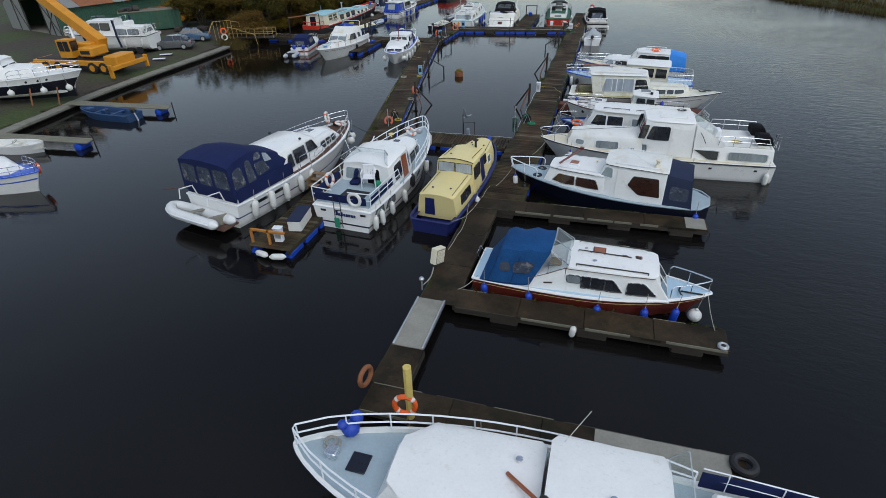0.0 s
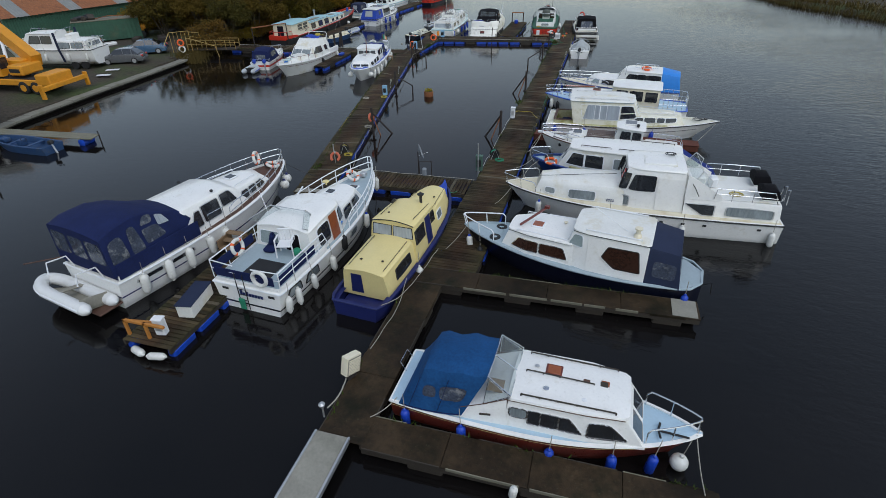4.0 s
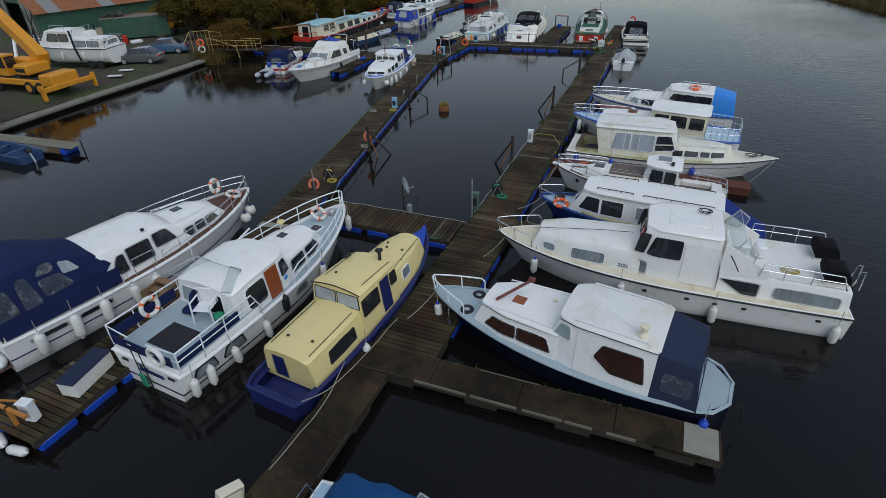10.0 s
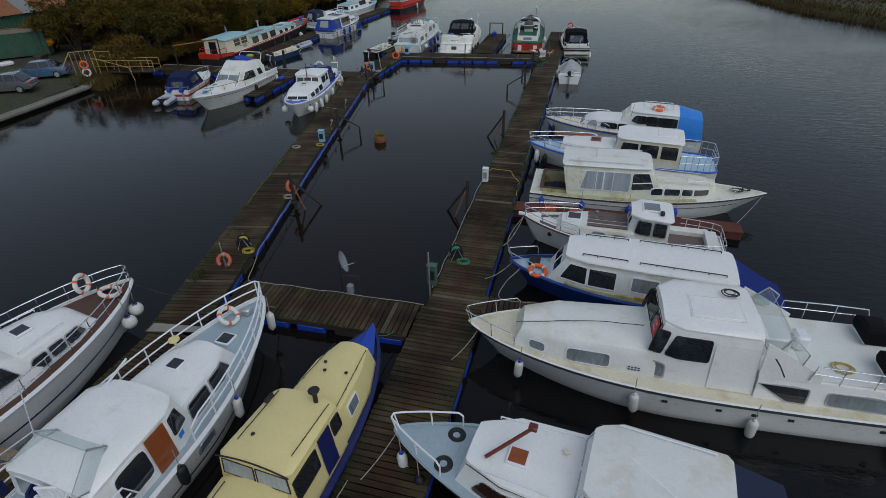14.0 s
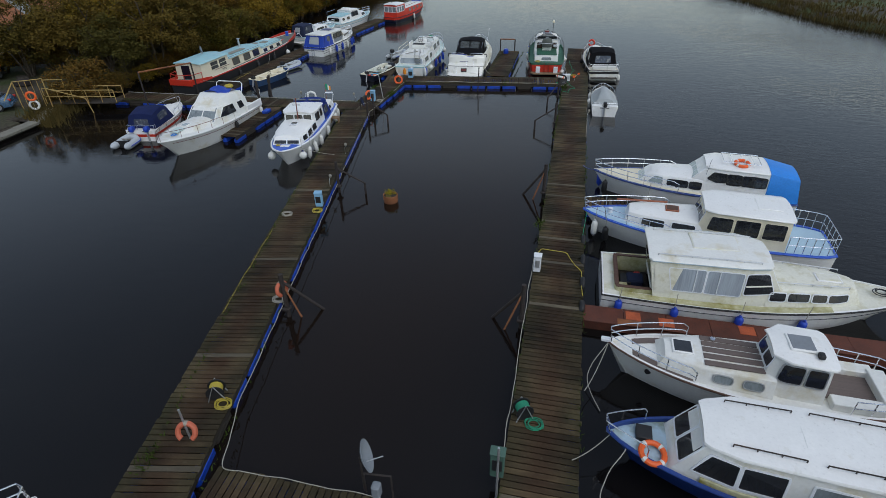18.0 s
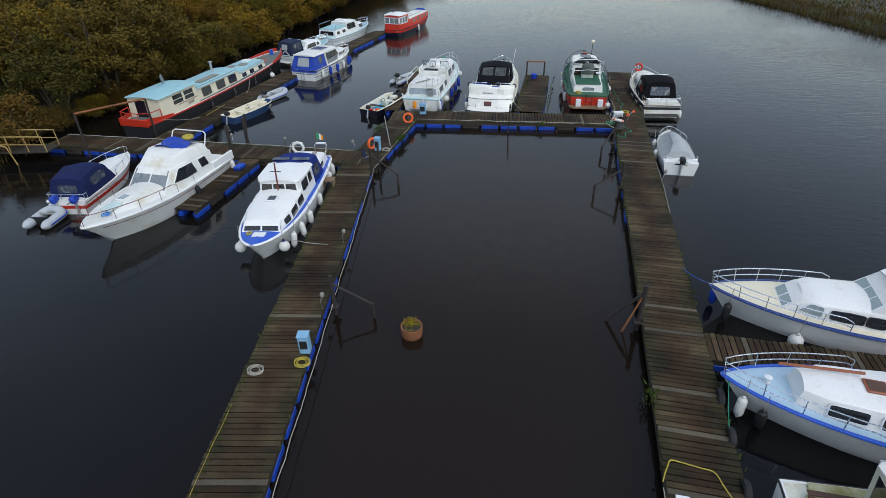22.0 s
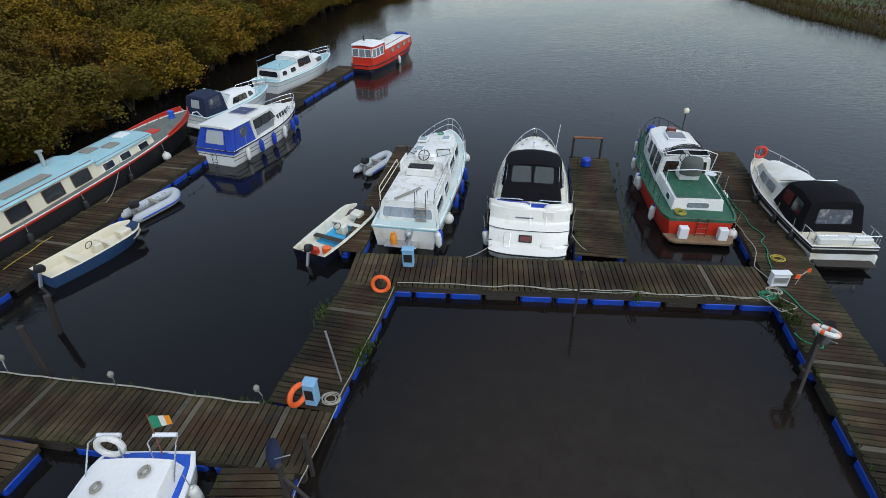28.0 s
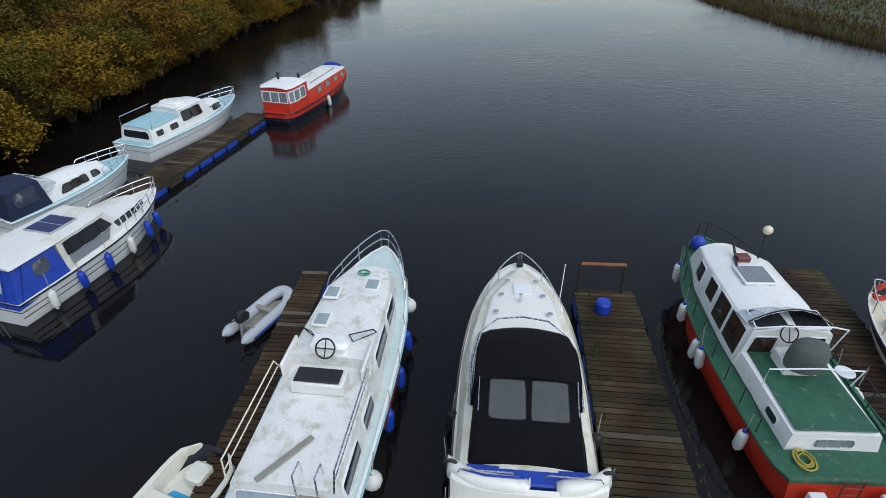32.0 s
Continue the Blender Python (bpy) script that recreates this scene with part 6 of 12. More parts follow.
def mossy_cruiser():
    b = Boat("cabin_cruiser", pose(-2.35, 42.15, 0, 0, 0, 0), 10.6, 3.2, 0.82, 1.2, WHITE, "white cruiser with mossy yellow-green side decks and an open cockpit",
             um=0.4, p=2.0, q=0.85, transom=0.9, deck=WHITE_MOSS, rub=BLACK, bulwark=0.05, boot=(BLACK, 0.93, 1.0), rake=0.16, flare=0.12,
             deck_open=[(1.7, 10.6, -1, 1), (0.03, 0.55, -1, 1), (0.5, 1.75, 0.72, 1), (0.5, 1.75, -1, -0.72)])
    b.deck(0.5, 1.8, TIMBER, -0.72, 0.72, 0.5, "cockpit_sole")
    for y in (-1.06, 1.06):
        b.box("cockpit_coaming", 0.5, 1.8, y - 0.05, y + 0.05, 0.3, 0.98, SILL_MOSSY)
        b.box("coaming_cap", 0.45, 1.85, y - 0.07, y + 0.07, 0.98, 1.02, TEAK, 0.01)
    b.box("cockpit_coaming", 0.45, 0.55, -1.06, 1.06, 0.3, 0.97, SILL_MOSSY)
    b.box("coaming_cap", 0.42, 0.58, -0.98, 0.98, 0.985, 1.02, TEAK, 0.01)
    for s in (1, -1):
        part("mossy_side_deck", Mesh().loft([[b.edge(x, s, 0.02, 0.012), b.edge(x, s, 0.3, 0.03)] for x in (0.6, 1.5, 2.5, 3.5, 4.5, 5.5, 6.5, 7.5)], False), SILL_MOSSY, b.ob)
    b.box("cockpit_box", 0.7, 1.1, -0.3, 0.3, 0.3, 0.65, BLACK)
    b.box("engine_box", 0.95, 1.55, -0.25, 0.35, 0.3, 0.72, CANVAS_SLATE, 0.05, "grey-blue engine cover")
    b.box("cockpit_seat", 0.62, 0.95, -0.95, -0.35, 0.3, 0.7, SILL_MOSSY, 0.03)
    part("loose_hose", Mesh().tube([(0.7, 0.5, 0.36), (1.0, 0.7, 0.4), (1.4, 0.6, 0.38), (1.6, 0.3, 0.42), (1.3, 0.45, 0.45), (0.9, 0.55, 0.42)], 0.03), BLACK, b.ob)
    solid("red_fuel_can", Mesh().box(-0.12, 0.12, -0.18, 0.18, 0, 0.34, 0.04), RED, Matrix.Translation(b.at(1.35, 0.3, 0.36)), "red plastic fuel can standing in the cockpit", "fuel can")
    w = Cabin(b, "saloon", [(1.75, 1.45, 1.28, 1.12, 0.78, 2.25), (4.6, 4.6, 1.28, 1.12, 0.8, 2.3), (6.1, 5.35, 1.0, 0.92, 0.9, 2.26)], WHITE_MOSS, roof=WHITE_OLD, crown=0.1, over=0.06)
    w.wins([(2.3, 3.3, 0.28, 0.86, -0.2, 0), (3.36, 4.5, 0.28, 0.86)], glass=GLASS_PALE, frame=RAIL_WHITE)
    w.wins([(4.6, 5.6, 0.34, 0.86, 0, -0.3)], frame=RAIL_WHITE)
    # dark pane stands in for the shaded, open back under the roof
    w.win("b", -0.85, 0.85, 0.1, 0.9, frame=WHITE_MOSS, rad=0.05)
    for s in (1, -1):
        part("quarter_panel", Mesh().loft([[w.point(s, x0, v) + Vector((0, s * 0.024, 0)), w.point(s, x1, v) + Vector((0, s * 0.024, 0))] for v, x0, x1 in ((0.2, 1.75, 2.3), (0.55, 1.68, 2.42), (0.9, 1.6, 2.55))], False), WHITE_MOSS, b.ob)
        for x in (3.0, 3.75):
            part("window_bar", Mesh().tube([w.point(s, x, 0.29) + Vector((0, s * 0.03, 0)), w.point(s, x, 0.85) + Vector((0, s * 0.03, 0))], 0.018, 5), RAIL_WHITE, b.ob)
        part("window_rail", Mesh().tube([w.point(s, 4.62, 0.56) + Vector((0, s * 0.03, 0)), w.point(s, 5.45, 0.56) + Vector((0, s * 0.03, 0))], 0.03, 5), WHITE_MOSS, b.ob)
        part("roof_gutter", Mesh().tube([(1.5, s * 1.2, 2.28), (4.6, s * 1.2, 2.33), (5.3, s * 1.0, 2.29)], 0.018, 5), GREY_DECK, b.ob)
        part("hull_line", Mesh().tube([(x, s * y, z) for x, y, z in [b.side(i / 22, 0.3, 0.012) for i in range(21)]], 0.016, 5), NAVY, b.ob)
    for s0, s1 in ((-0.92, -0.05), (0.05, 0.92)):
        w.win("f", s0, s1, 0.4, 0.92, glass=CLEAR, frame=RAIL_WHITE, fw=0.05)
    f = Cabin(b, "fore_cabin", [(5.4, 5.4, 1.18, 1.02, 0.82, 1.5), (7.6, 7.6, 0.95, 0.78, 0.92, 1.5), (8.5, 8.3, 0.6, 0.48, 1.0, 1.46)], WHITE_MOSS, crown=0.1)
    f.wins([(5.5, 6.0, 0.4, 0.85), (6.08, 6.75, 0.4, 0.85), (6.85, 7.3, 0.4, 0.85), (7.36, 8.0, 0.4, 0.85)], frame=RAIL_WHITE)
    for s in (0.55, -0.55):
        grab_rail(b, (1.7, s * 1.6, 2.36), (5.0, s * 1.6, 2.38), ALU, 6)
        grab_rail(b, (5.7, s * 1.3, 1.58), (8.0, s, 1.56), ALU, 4)
    hatch(b, 3.7, 0.25, 2.4, 1.6, 1.1, WHITE_OLD, WHITE_MOSS)
    hatch(b, 7.5, -0.05, 1.58, 0.8, 0.5, WHITE_MOSS, WHITE)
    coil(Matrix.Translation(b.at(9.3, 0.0, 1.2)), BLACK, "dark tangled rope on the foredeck", 0.3)
    coil(Matrix.Translation(b.at(9.7, 0.1, 1.22)), BLACK, "dark tangled rope on the foredeck", 0.22)
    for x in (0.6, 2.5, 4.6, 6.6):
        fender(b, x, -1, F_BLUE, z=0.35)
    rope([b.at(10.5, 0, 1.15), (6.6, 40.3, 0.05)], sag=0.1)


def railed_cruiser():
    b = Boat("cabin_cruiser", pose(6.75, 46.0, 0, 0, 0, 176.2), 9.9, 2.95, 0.85, 1.15, WHITE, "white cruiser with pale blue decks and rails round bow and stern",
             um=0.45, p=2.1, q=0.78, transom=0.8, tuck=0.15, deck=BLUE_DECK, rub=BLUE, bulwark=0.05, boot=(BLUE, 0.93, 1.0))
    w = Cabin(b, "wheelhouse", [(1.9, 1.9, 1.2, 1.08, 0.8, 2.1), (4.6, 4.6, 1.18, 1.05, 0.82, 2.14), (5.4, 5.0, 0.95, 0.85, 0.85, 2.1)], CREAM, roof=WHITE, crown=0.1, over=0.1)
    w.wins([(2.05, 2.85, 0.36, 0.87), (3.0, 3.9, 0.36, 0.87), (4.0, 4.9, 0.42, 0.87, 0, -0.12)], frame=CREAM)
    for s0, s1 in ((-0.92, -0.34), (-0.28, 0.28), (0.34, 0.92)):
        w.win("f", s0, s1, 0.5, 0.92, frame=RAIL_WHITE)
    f = Cabin(b, "fore_cabin", [(5.0, 5.0, 1.1, 0.95, 0.82, 1.5), (7.4, 7.4, 0.85, 0.7, 0.92, 1.5), (8.1, 7.95, 0.55, 0.45, 0.95, 1.46)], WHITE, crown=0.1, r=0.1)
    f.wins([(5.3, 6.2, 0.25, 0.82), (6.5, 7.4, 0.25, 0.82)], frame=RAIL_WHITE)
    hatch(b, 6.2, 0, 1.6, 0.55, 0.5, TEAK, VARNISH)
    part("folded_mast", Mesh().tube([(8.5, -0.25, 1.65), (6.4, -0.35, 1.72)], 0.045), VARNISH, b.ob)
    b.rail(6.2, h=0.5, n=4, inset=0.05, lean=0.2)
    b.stern_rail(1.9, 0.75, 4)
    b.box("roof_hatch", 2.2, 3.1, -0.5, 0.5, 2.24, 2.29, WHITE, 0.02)
    part("windlass", Mesh().lathe([(0.1, 0), (0.08, 0.15), (0.11, 0.22), (0.02, 0.24)], 10, (8.7, 0, 1.08)), PLASTIC_WHITE, b.ob)
    fender(b, 9.3, 1, F_WHITE, z=0.5)
    fender(b, 8.8, 1, F_BLACK, z=0.4)
    fender(b, 9.4, -1, F_BLACK, z=0.4)
    rope([b.at(9.7, 0.1, 1.15), (-3.1, 44.8, 0.48)], ROPE_GREEN, label="green mooring rope to the pontoon", sag=0.1)


def blue_tarp_cruiser():
    b = Boat("cabin_cruiser", pose(6.6, 50.5, 0, 0, 0, 176.0), 9.25, 2.8, 0.85, 1.15, WHITE, "white cruiser with cream deck and a bright blue tarpaulin aft",
             um=0.45, p=2.1, q=0.8, deck=CREAM, rub=BLUE_HULL, bulwark=0.03, transom=0.85)
    w = Cabin(b, "wheelhouse", [(1.4, 1.4, 1.15, 1.02, 0.8, 2.1), (3.7, 3.6, 1.12, 1.0, 0.82, 2.14), (4.9, 4.1, 0.9, 0.82, 1.3, 2.1)], WHITE, roof=WHITE, crown=0.1, over=0.05)
    w.wins([(1.5, 2.5, 0.5, 0.86), (2.56, 3.15, 0.5, 0.86), (3.2, 4.0, 0.55, 0.86, 0.0, -0.25)], frame=BLACK)
    for s0, s1 in ((-0.92, -0.34), (-0.3, 0.3), (0.34, 0.92)):
        w.win("f", s0, s1, 0.15, 0.92, glass=CLEAR, frame=RAIL_WHITE)
    f = Cabin(b, "fore_cabin", [(4.0, 4.0, 1.08, 0.98, 0.82, 1.55), (6.1, 6.0, 0.95, 0.82, 0.9, 1.52), (7.1, 6.5, 0.6, 0.6, 0.95, 1.48)], WHITE, crown=0.1, r=0.1)
    f.wins([(4.2, 4.7, 0.3, 0.75), (4.8, 5.7, 0.3, 0.75)], frame=BLACK)
    for s0, s1 in ((-0.9, -0.04), (0.04, 0.9)):
        f.win("f", s0, s1, 0.15, 0.9, glass=CLEAR, frame=RAIL_WHITE)
    for s in (1, -1):
        f.win(s, 5.95, 6.6, 0.3, 0.85, 0, -0.3, glass=CLEAR, frame=RAIL_WHITE)
    Cabin(b, "tarpaulin", [(-0.05, 0.15, 1.12, 0.95, 0.55, 1.95), (1.42, 1.42, 1.2, 1.04, 0.6, 2.2)], TARP, crown=0.08, r=0.1, label="bright blue tarpaulin over the cockpit")
    b.rail(5.2, h=0.5, n=5, inset=0.06, lean=0.2)
    rk = part("roof_rack", Mesh().tube([(1.8, -0.6, 2.38), (3.4, -0.6, 2.4), (3.4, 0.6, 2.4), (1.8, 0.6, 2.38)], 0.02, 6, True), STEEL, b.ob)
    for i in range(3):
        part("rack_bar", Mesh().tube([(2.1 + i * 0.45, -0.6, 2.38), (2.1 + i * 0.45, 0.6, 2.38)], 0.016, 5), STEEL, rk)
    ring_buoy(Matrix.Translation(b.at(2.6, 0.45, 2.34)) @ pose(0, 0, 0, 8, 0, 0), "orange and white lifebuoy lying on the wheelhouse roof")
    part("aerial", Mesh().tube([(4.1, 0.9, 1.6), (4.0, 0.9, 2.6)], 0.012, 5), STEEL, b.ob)
    fender(b, 8.6, 1, F_BLACK, z=0.45)
    fender(b, 8.9, -1, F_BLUE, z=0.45)
    fender(b, 6.5, 1, F_BALL, z=0.2)
    rope([b.at(9.1, 0, 1.15), (-3.1, 53.0, 0.48)], BLUE, label="blue mooring rope to the pontoon", sag=0.1)


white_start_cruiser()
red_hull_cruiser()
navy_white_cruiser()
big_white_cruiser()
blue_launch()
grey_trawler()
mossy_cruiser()
railed_cruiser()
blue_tarp_cruiser()


# ---- boats: the inner berths ----
def lettering(parent, text, m, size, material):
    t = bpy.data.curves.new("name_text", "FONT")
    t.body, t.size, t.align_x = text, size, "CENTER"
    t.materials.append(material)
    o = new("name_lettering", t)
    o.parent = parent
    o.matrix_local = m


def navy_canopy_cruiser():
    b = Boat("motor_cruiser", pose(-17.05, 18.45, 0, 0, 0, 79.0), 11.0, 3.75, 1.25, 1.75, WHITE, "white steel cruiser with a large navy canopy and teak decks",
             um=0.45, p=2.0, q=0.75, transom=0.9, deck=TEAK, rub=RAIL_WHITE, bulwark=0.1, stripe=(NAVY_BLUE, 0.5, 0.545), boot=(NAVY, 0.92, 1.0))
    b.box("aft_deckhouse", 0.1, 4.0, -1.6, 1.6, 1.1, 1.55, WHITE, 0.05)
    w = Cabin(b, "saloon", [(2.1, 2.9, 1.5, 1.22, 1.15, 2.42), (6.2, 6.0, 1.4, 1.15, 1.25, 2.46), (7.2, 6.6, 1.2, 1.0, 1.3, 2.2)], WHITE, crown=0.14, r=0.12)
    w.wins([(3.75, 4.38, 0.22, 0.74, 0.38, 0), (4.5, 5.42, 0.24, 0.82), (5.58, 6.5, 0.42, 0.86, 0, -0.3)], frame=ALU)
    f = Cabin(b, "fore_cabin", [(6.2, 6.2, 1.3, 1.1, 1.2, 2.05), (8.3, 8.2, 1.05, 0.85, 1.35, 2.02), (9.2, 8.8, 0.7, 0.5, 1.45, 1.9)], WHITE, crown=0.12, r=0.12)
    f.wins([(6.7, 7.35, 0.26, 0.72, 0.25, 0.0), (7.45, 7.9, 0.3, 0.74), (8.0, 8.65, 0.3, 0.74, 0, -0.2)], frame=ALU)
    hatch(b, 7.4, 0, 2.17, 0.5, 0.5)
    for s in (1, -1):
        grab_rail(b, (6.8, s * 0.9, 2.1), (8.2, s * 0.7, 2.08), RAIL_WHITE, 3)
        b.box("roof_lamp", 5.35, 5.47, s * 1.05 - 0.06, s * 1.05 + 0.06, 2.5, 2.6, BLACK)
        b.box("dodger", 0.15, 3.9, s * 1.66 - 0.02, s * 1.66 + 0.02, 1.3, 1.95, CANVAS_NAVY, 0.01)
    b.box("dodger", 0.08, 0.12, -1.6, 1.6, 1.3, 1.95, CANVAS_NAVY, 0.01)
    can = Cabin(b, "canopy", [(-0.02, -0.02, 1.66, 1.58, 1.5, 3.05), (0.5, 0.5, 1.66, 1.56, 1.5, 3.22), (1.4, 1.4, 1.64, 1.46, 1.5, 3.28), (2.3, 2.15, 1.58, 1.3, 1.55, 3.12), (3.5, 2.9, 1.4, 1.18, 1.7, 2.75), (3.9, 3.5, 1.3, 1.12, 2.0, 2.55)],
                CANVAS_NAVY, crown=0.12, r=0.08, label="navy canvas canopy with clear vinyl windows")
    can.wins([(0.12, 0.85, 0.22, 0.8, 0.05, -0.1), (0.98, 1.56, 0.22, 0.84, 0.05, -0.2)], glass=VINYL, frame=None, rad=0.16)
    can.wins([(1.66, 2.6, 0.3, 0.66, -0.05, -0.25), (1.62, 2.2, 0.74, 0.95, 0.25, 0.05)], glass=VINYL, frame=None, rad=0.1)
    can.wins([(2.4, 2.95, 0.6, 0.93, 0.0, -0.22)], glass=GLASS_PALE, frame=None, rad=0.08)
    for s0, s1 in ((-0.92, -0.36), (-0.26, 0.26), (0.36, 0.92)):
        can.win("b", s0, s1, 0.3, 0.88, glass=VINYL, frame=None, rad=0.12)
    for s0, s1 in ((-0.9, -0.34), (-0.3, 0.3), (0.34, 0.9)):
        can.win("f", s0, s1, 0.1, 0.9, glass=GLASS_RED, frame=None, rad=0.05)
    part("ensign_staff", Mesh().tube([(-0.05, 1.2, 1.7), (-1.3, 1.5, 2.0)], 0.025), TEAK, b.ob)
    for s in (1, -1):
        for x in (0.7, 2.2):
            hull_window(b, s, x, x + 1.1, 0.3, 0.17, 0.05)
    b.rail(5.5, h=0.6, n=7, inset=0.07)
    for s in (1, -1):
        part("boarding_rail", Mesh().tube([(4.4, s * 1.72, 1.35), (4.4, s * 1.74, 2.0), (5.2, s * 1.74, 2.0), (5.2, s * 1.72, 1.4)], 0.018), STEEL, b.ob)
    plat = b.box("swim_platform", -0.95, 0.0, -1.5, 1.5, 0.28, 0.36, TEAK)
    for s in (0.9, -0.9):
        part("davit", Mesh().tube([(0.0, s, 1.3), (-0.15, s, 1.85), (-0.85, s, 1.95), (-0.95, s, 1.5)], 0.03), RAIL_WHITE, b.ob)
    for x in (0.9, 2.0, 3.0, 4.1, 4.9):
        fender(b, x, -1, F_BIG, z=0.7)
    fender(b, 10.4, -1, F_BALL, z=1.0, tip=True)
    fender(b, 9.9, -1, F_BALL, z=0.9, tip=True)
    ring_buoy(b.m @ pose(9.7, 0.55, 2.2, 80, 0, 25), "white and orange lifebuoy on the bow rail", FENDER_WHITE)
    ring_buoy(b.m @ pose(10.1, -0.1, 1.8, 10, 10, 0), "white horseshoe lifebuoy on the teak foredeck", FENDER_WHITE)
    b.box("anchor_winch", 10.0, 10.3, 0.15, 0.45, 1.6, 1.9, BLACK, 0.05)
    rope([b.at(10.8, 0, 1.7), (-13.2, 30.0, 0.48)], BLACK, label="dark mooring rope from bow to pontoon", sag=0.1)
    inflatable(b.m @ pose(-0.8, -1.15, 0.42, 14, 0, 90), 3.3, 1.5, HYPALON_WHITE, "white inflatable dinghy resting across the cruiser's swim platform", motor=False)


def inflatable(m, L, B, material, label, motor=True, floor=PALE_BOARD):
    ob = thing("inflatable_dinghy", m, label, "dinghy", "dinghies")
    r = 0.24 * B / 1.5
    y = B / 2 - r
    bow = [(L * 0.62 + (L * 0.38 - r) * math.sin(a), y * math.cos(a), r + 0.03 + 0.14 * math.sin(a) ** 2) for a in [math.pi * k / 16 for k in range(9)]]
    pts = [(-0.15, y, r), (0.3, y, r)] + bow
    pts = pts + [(x, -yy, z) for x, yy, z in reversed(pts[:-1])]
    part("tube", Mesh().tube(pts, r, 12), material, ob)
    for s in (1, -1):
        part("tube_cone", Mesh().lathe([(r, 0), (r * 0.7, -0.18), (0.02, -0.3)], 12, (-0.14, s * y, r), "x"), material, ob)
        part("rub_strip", Mesh().tube([(-0.1, s * (y + r), r), (L * 0.62, s * (y + r), r + 0.03)] + [(x + (r * math.sin(k * math.pi / 16)), s * (yy + r * math.cos(k * math.pi / 16)), z) for k, (x, yy, z) in enumerate(bow)][1:], 0.03, 6), FENDER_BLUE if material is HYPALON else RAIL_WHITE, ob)
    part("floor", Mesh().plate([(0.1, -y), (L * 0.7, -y), (L * 0.85, 0), (L * 0.7, y), (0.1, y)], 0.06, 0.1), floor, ob)
    part("transom", Mesh().box(0.1, 0.15, -y, y, 0.02, 2 * r + 0.05, 0.01), floor, ob)
    part("thwart", Mesh().box(L * 0.42, L * 0.5, -y, y, 2 * r - 0.06, 2 * r, 0.02), PALE_BOARD, ob)
    if motor:
        outboard(m @ pose(0.0, 0, 0.32, 0, -12, 180) , "small outboard motor with dark cowl on a dinghy", BLACK)
    return ob


def aft_deck_cruiser():
    b = Boat("motor_cruiser", pose(-10.75, 19.3, 0, 0, 0, 86.0), 10.3, 3.35, 1.1, 1.6, WHITE, "white steel cruiser with railed aft deck and brown wheelhouse door",
             um=0.45, p=2.0, q=0.78, transom=0.9, deck=GREY_DECK, rub=RAIL_WHITE, bulwark=0.12, stripe=(NAVY, 0.62, 0.68), boot=(NAVY, 0.94, 1.0))
    a = Cabin(b, "aft_cabin", [(0.05, 0.05, 1.42, 1.42, 0.98, 1.22), (3.3, 3.3, 1.5, 1.44, 0.98, 1.25)], WHITE, crown=0.02, r=0.03)
    b.box("aft_deck", 0.12, 3.3, -1.38, 1.38, 1.22, 1.27, GREY_DECK)
    b.box("deck_mat", 0.55, 1.6, -0.7, 0.55, 1.26, 1.28, BLACK, 0.005)
    for s in (1, -1):
        for x in (0.4, 1.55):
            hull_window(b, s, x, x + 0.88, 0.44, 0.1, 0.16, GLASS_CURTAIN, BLACK)
        hull_window(b, s, 5.0, 5.6, 0.4, 0.16, 0.06, GLASS_CURTAIN)
        b.box("dodger", 0.1, 2.5, s * 1.46 - 0.015, s * 1.46 + 0.015, 1.38, 1.76, CANVAS_NAVY, 0.01)
        top = part("aft_rail", Mesh().tube([(3.4, s * 1.5, 1.3), (3.1, s * 1.5, 1.95), (0.1, s * 1.5, 1.95), (0.02, s * 0.4, 1.95)], 0.026), RAIL_WHITE, b.ob)
        part("lower_rail", Mesh().tube([(3.2, s * 1.5, 1.62), (0.1, s * 1.5, 1.62), (0.02, s * 0.4, 1.62)], 0.02), RAIL_WHITE, b.ob)
        for x in (0.1, 1.0, 1.9, 2.7):
            part("stanchion", Mesh().tube([(x, s * 1.48, 1.2), (x, s * 1.5, 1.95)], 0.022, 5), RAIL_WHITE, top)
    b.box("dodger", 0.02, 0.05, -1.3, 1.3, 1.38, 1.76, CANVAS_NAVY, 0.01)
    w = Cabin(b, "wheelhouse", [(2.5, 2.6, 1.36, 1.2, 1.0, 2.14), (3.4, 3.4, 1.36, 1.22, 1.0, 2.25), (4.9, 4.8, 1.34, 1.2, 1.05, 2.3), (5.6, 5.25, 1.15, 1.0, 1.1, 2.24)], WHITE, roof=WHITE, crown=0.14, over=0.06)
    for s in (1, -1):
        w.win(s, 3.1, 3.98, 0.2, 0.84, frame=RAIL_WHITE, rad=0.15)
        d = part("wheelhouse_door", Mesh().loft([[w.point(s, 4.05, v) + Vector((0, s * 0.025, 0)), w.point(s, 4.65, v) + Vector((0, s * 0.025, 0))] for v in (0.0, 0.5, 0.92)], False), VARNISH, b.ob, "brown wooden side door")
        w.win(s, 4.15, 4.5, 0.45, 0.85, frame=VARNISH)
        w.win(s, 4.75, 5.3, 0.4, 0.88, frame=RAIL_WHITE, k1=-0.15)
        part("blue_notice", Mesh().loft([[w.point(s, x, v) + Vector((0, s * 0.02, 0)) for x in (4.85, 5.05)] for v in (0.25, 0.37)], False), TARP, b.ob)
    for s0, s1 in ((-0.9, -0.33), (-0.28, 0.28), (0.33, 0.9)):
        w.win("f", s0, s1, 0.45, 0.9, frame=RAIL_WHITE)
    w.win("b", 0.15, 0.85, 0.35, 0.85, glass=CLEAR, frame=RAIL_WHITE)
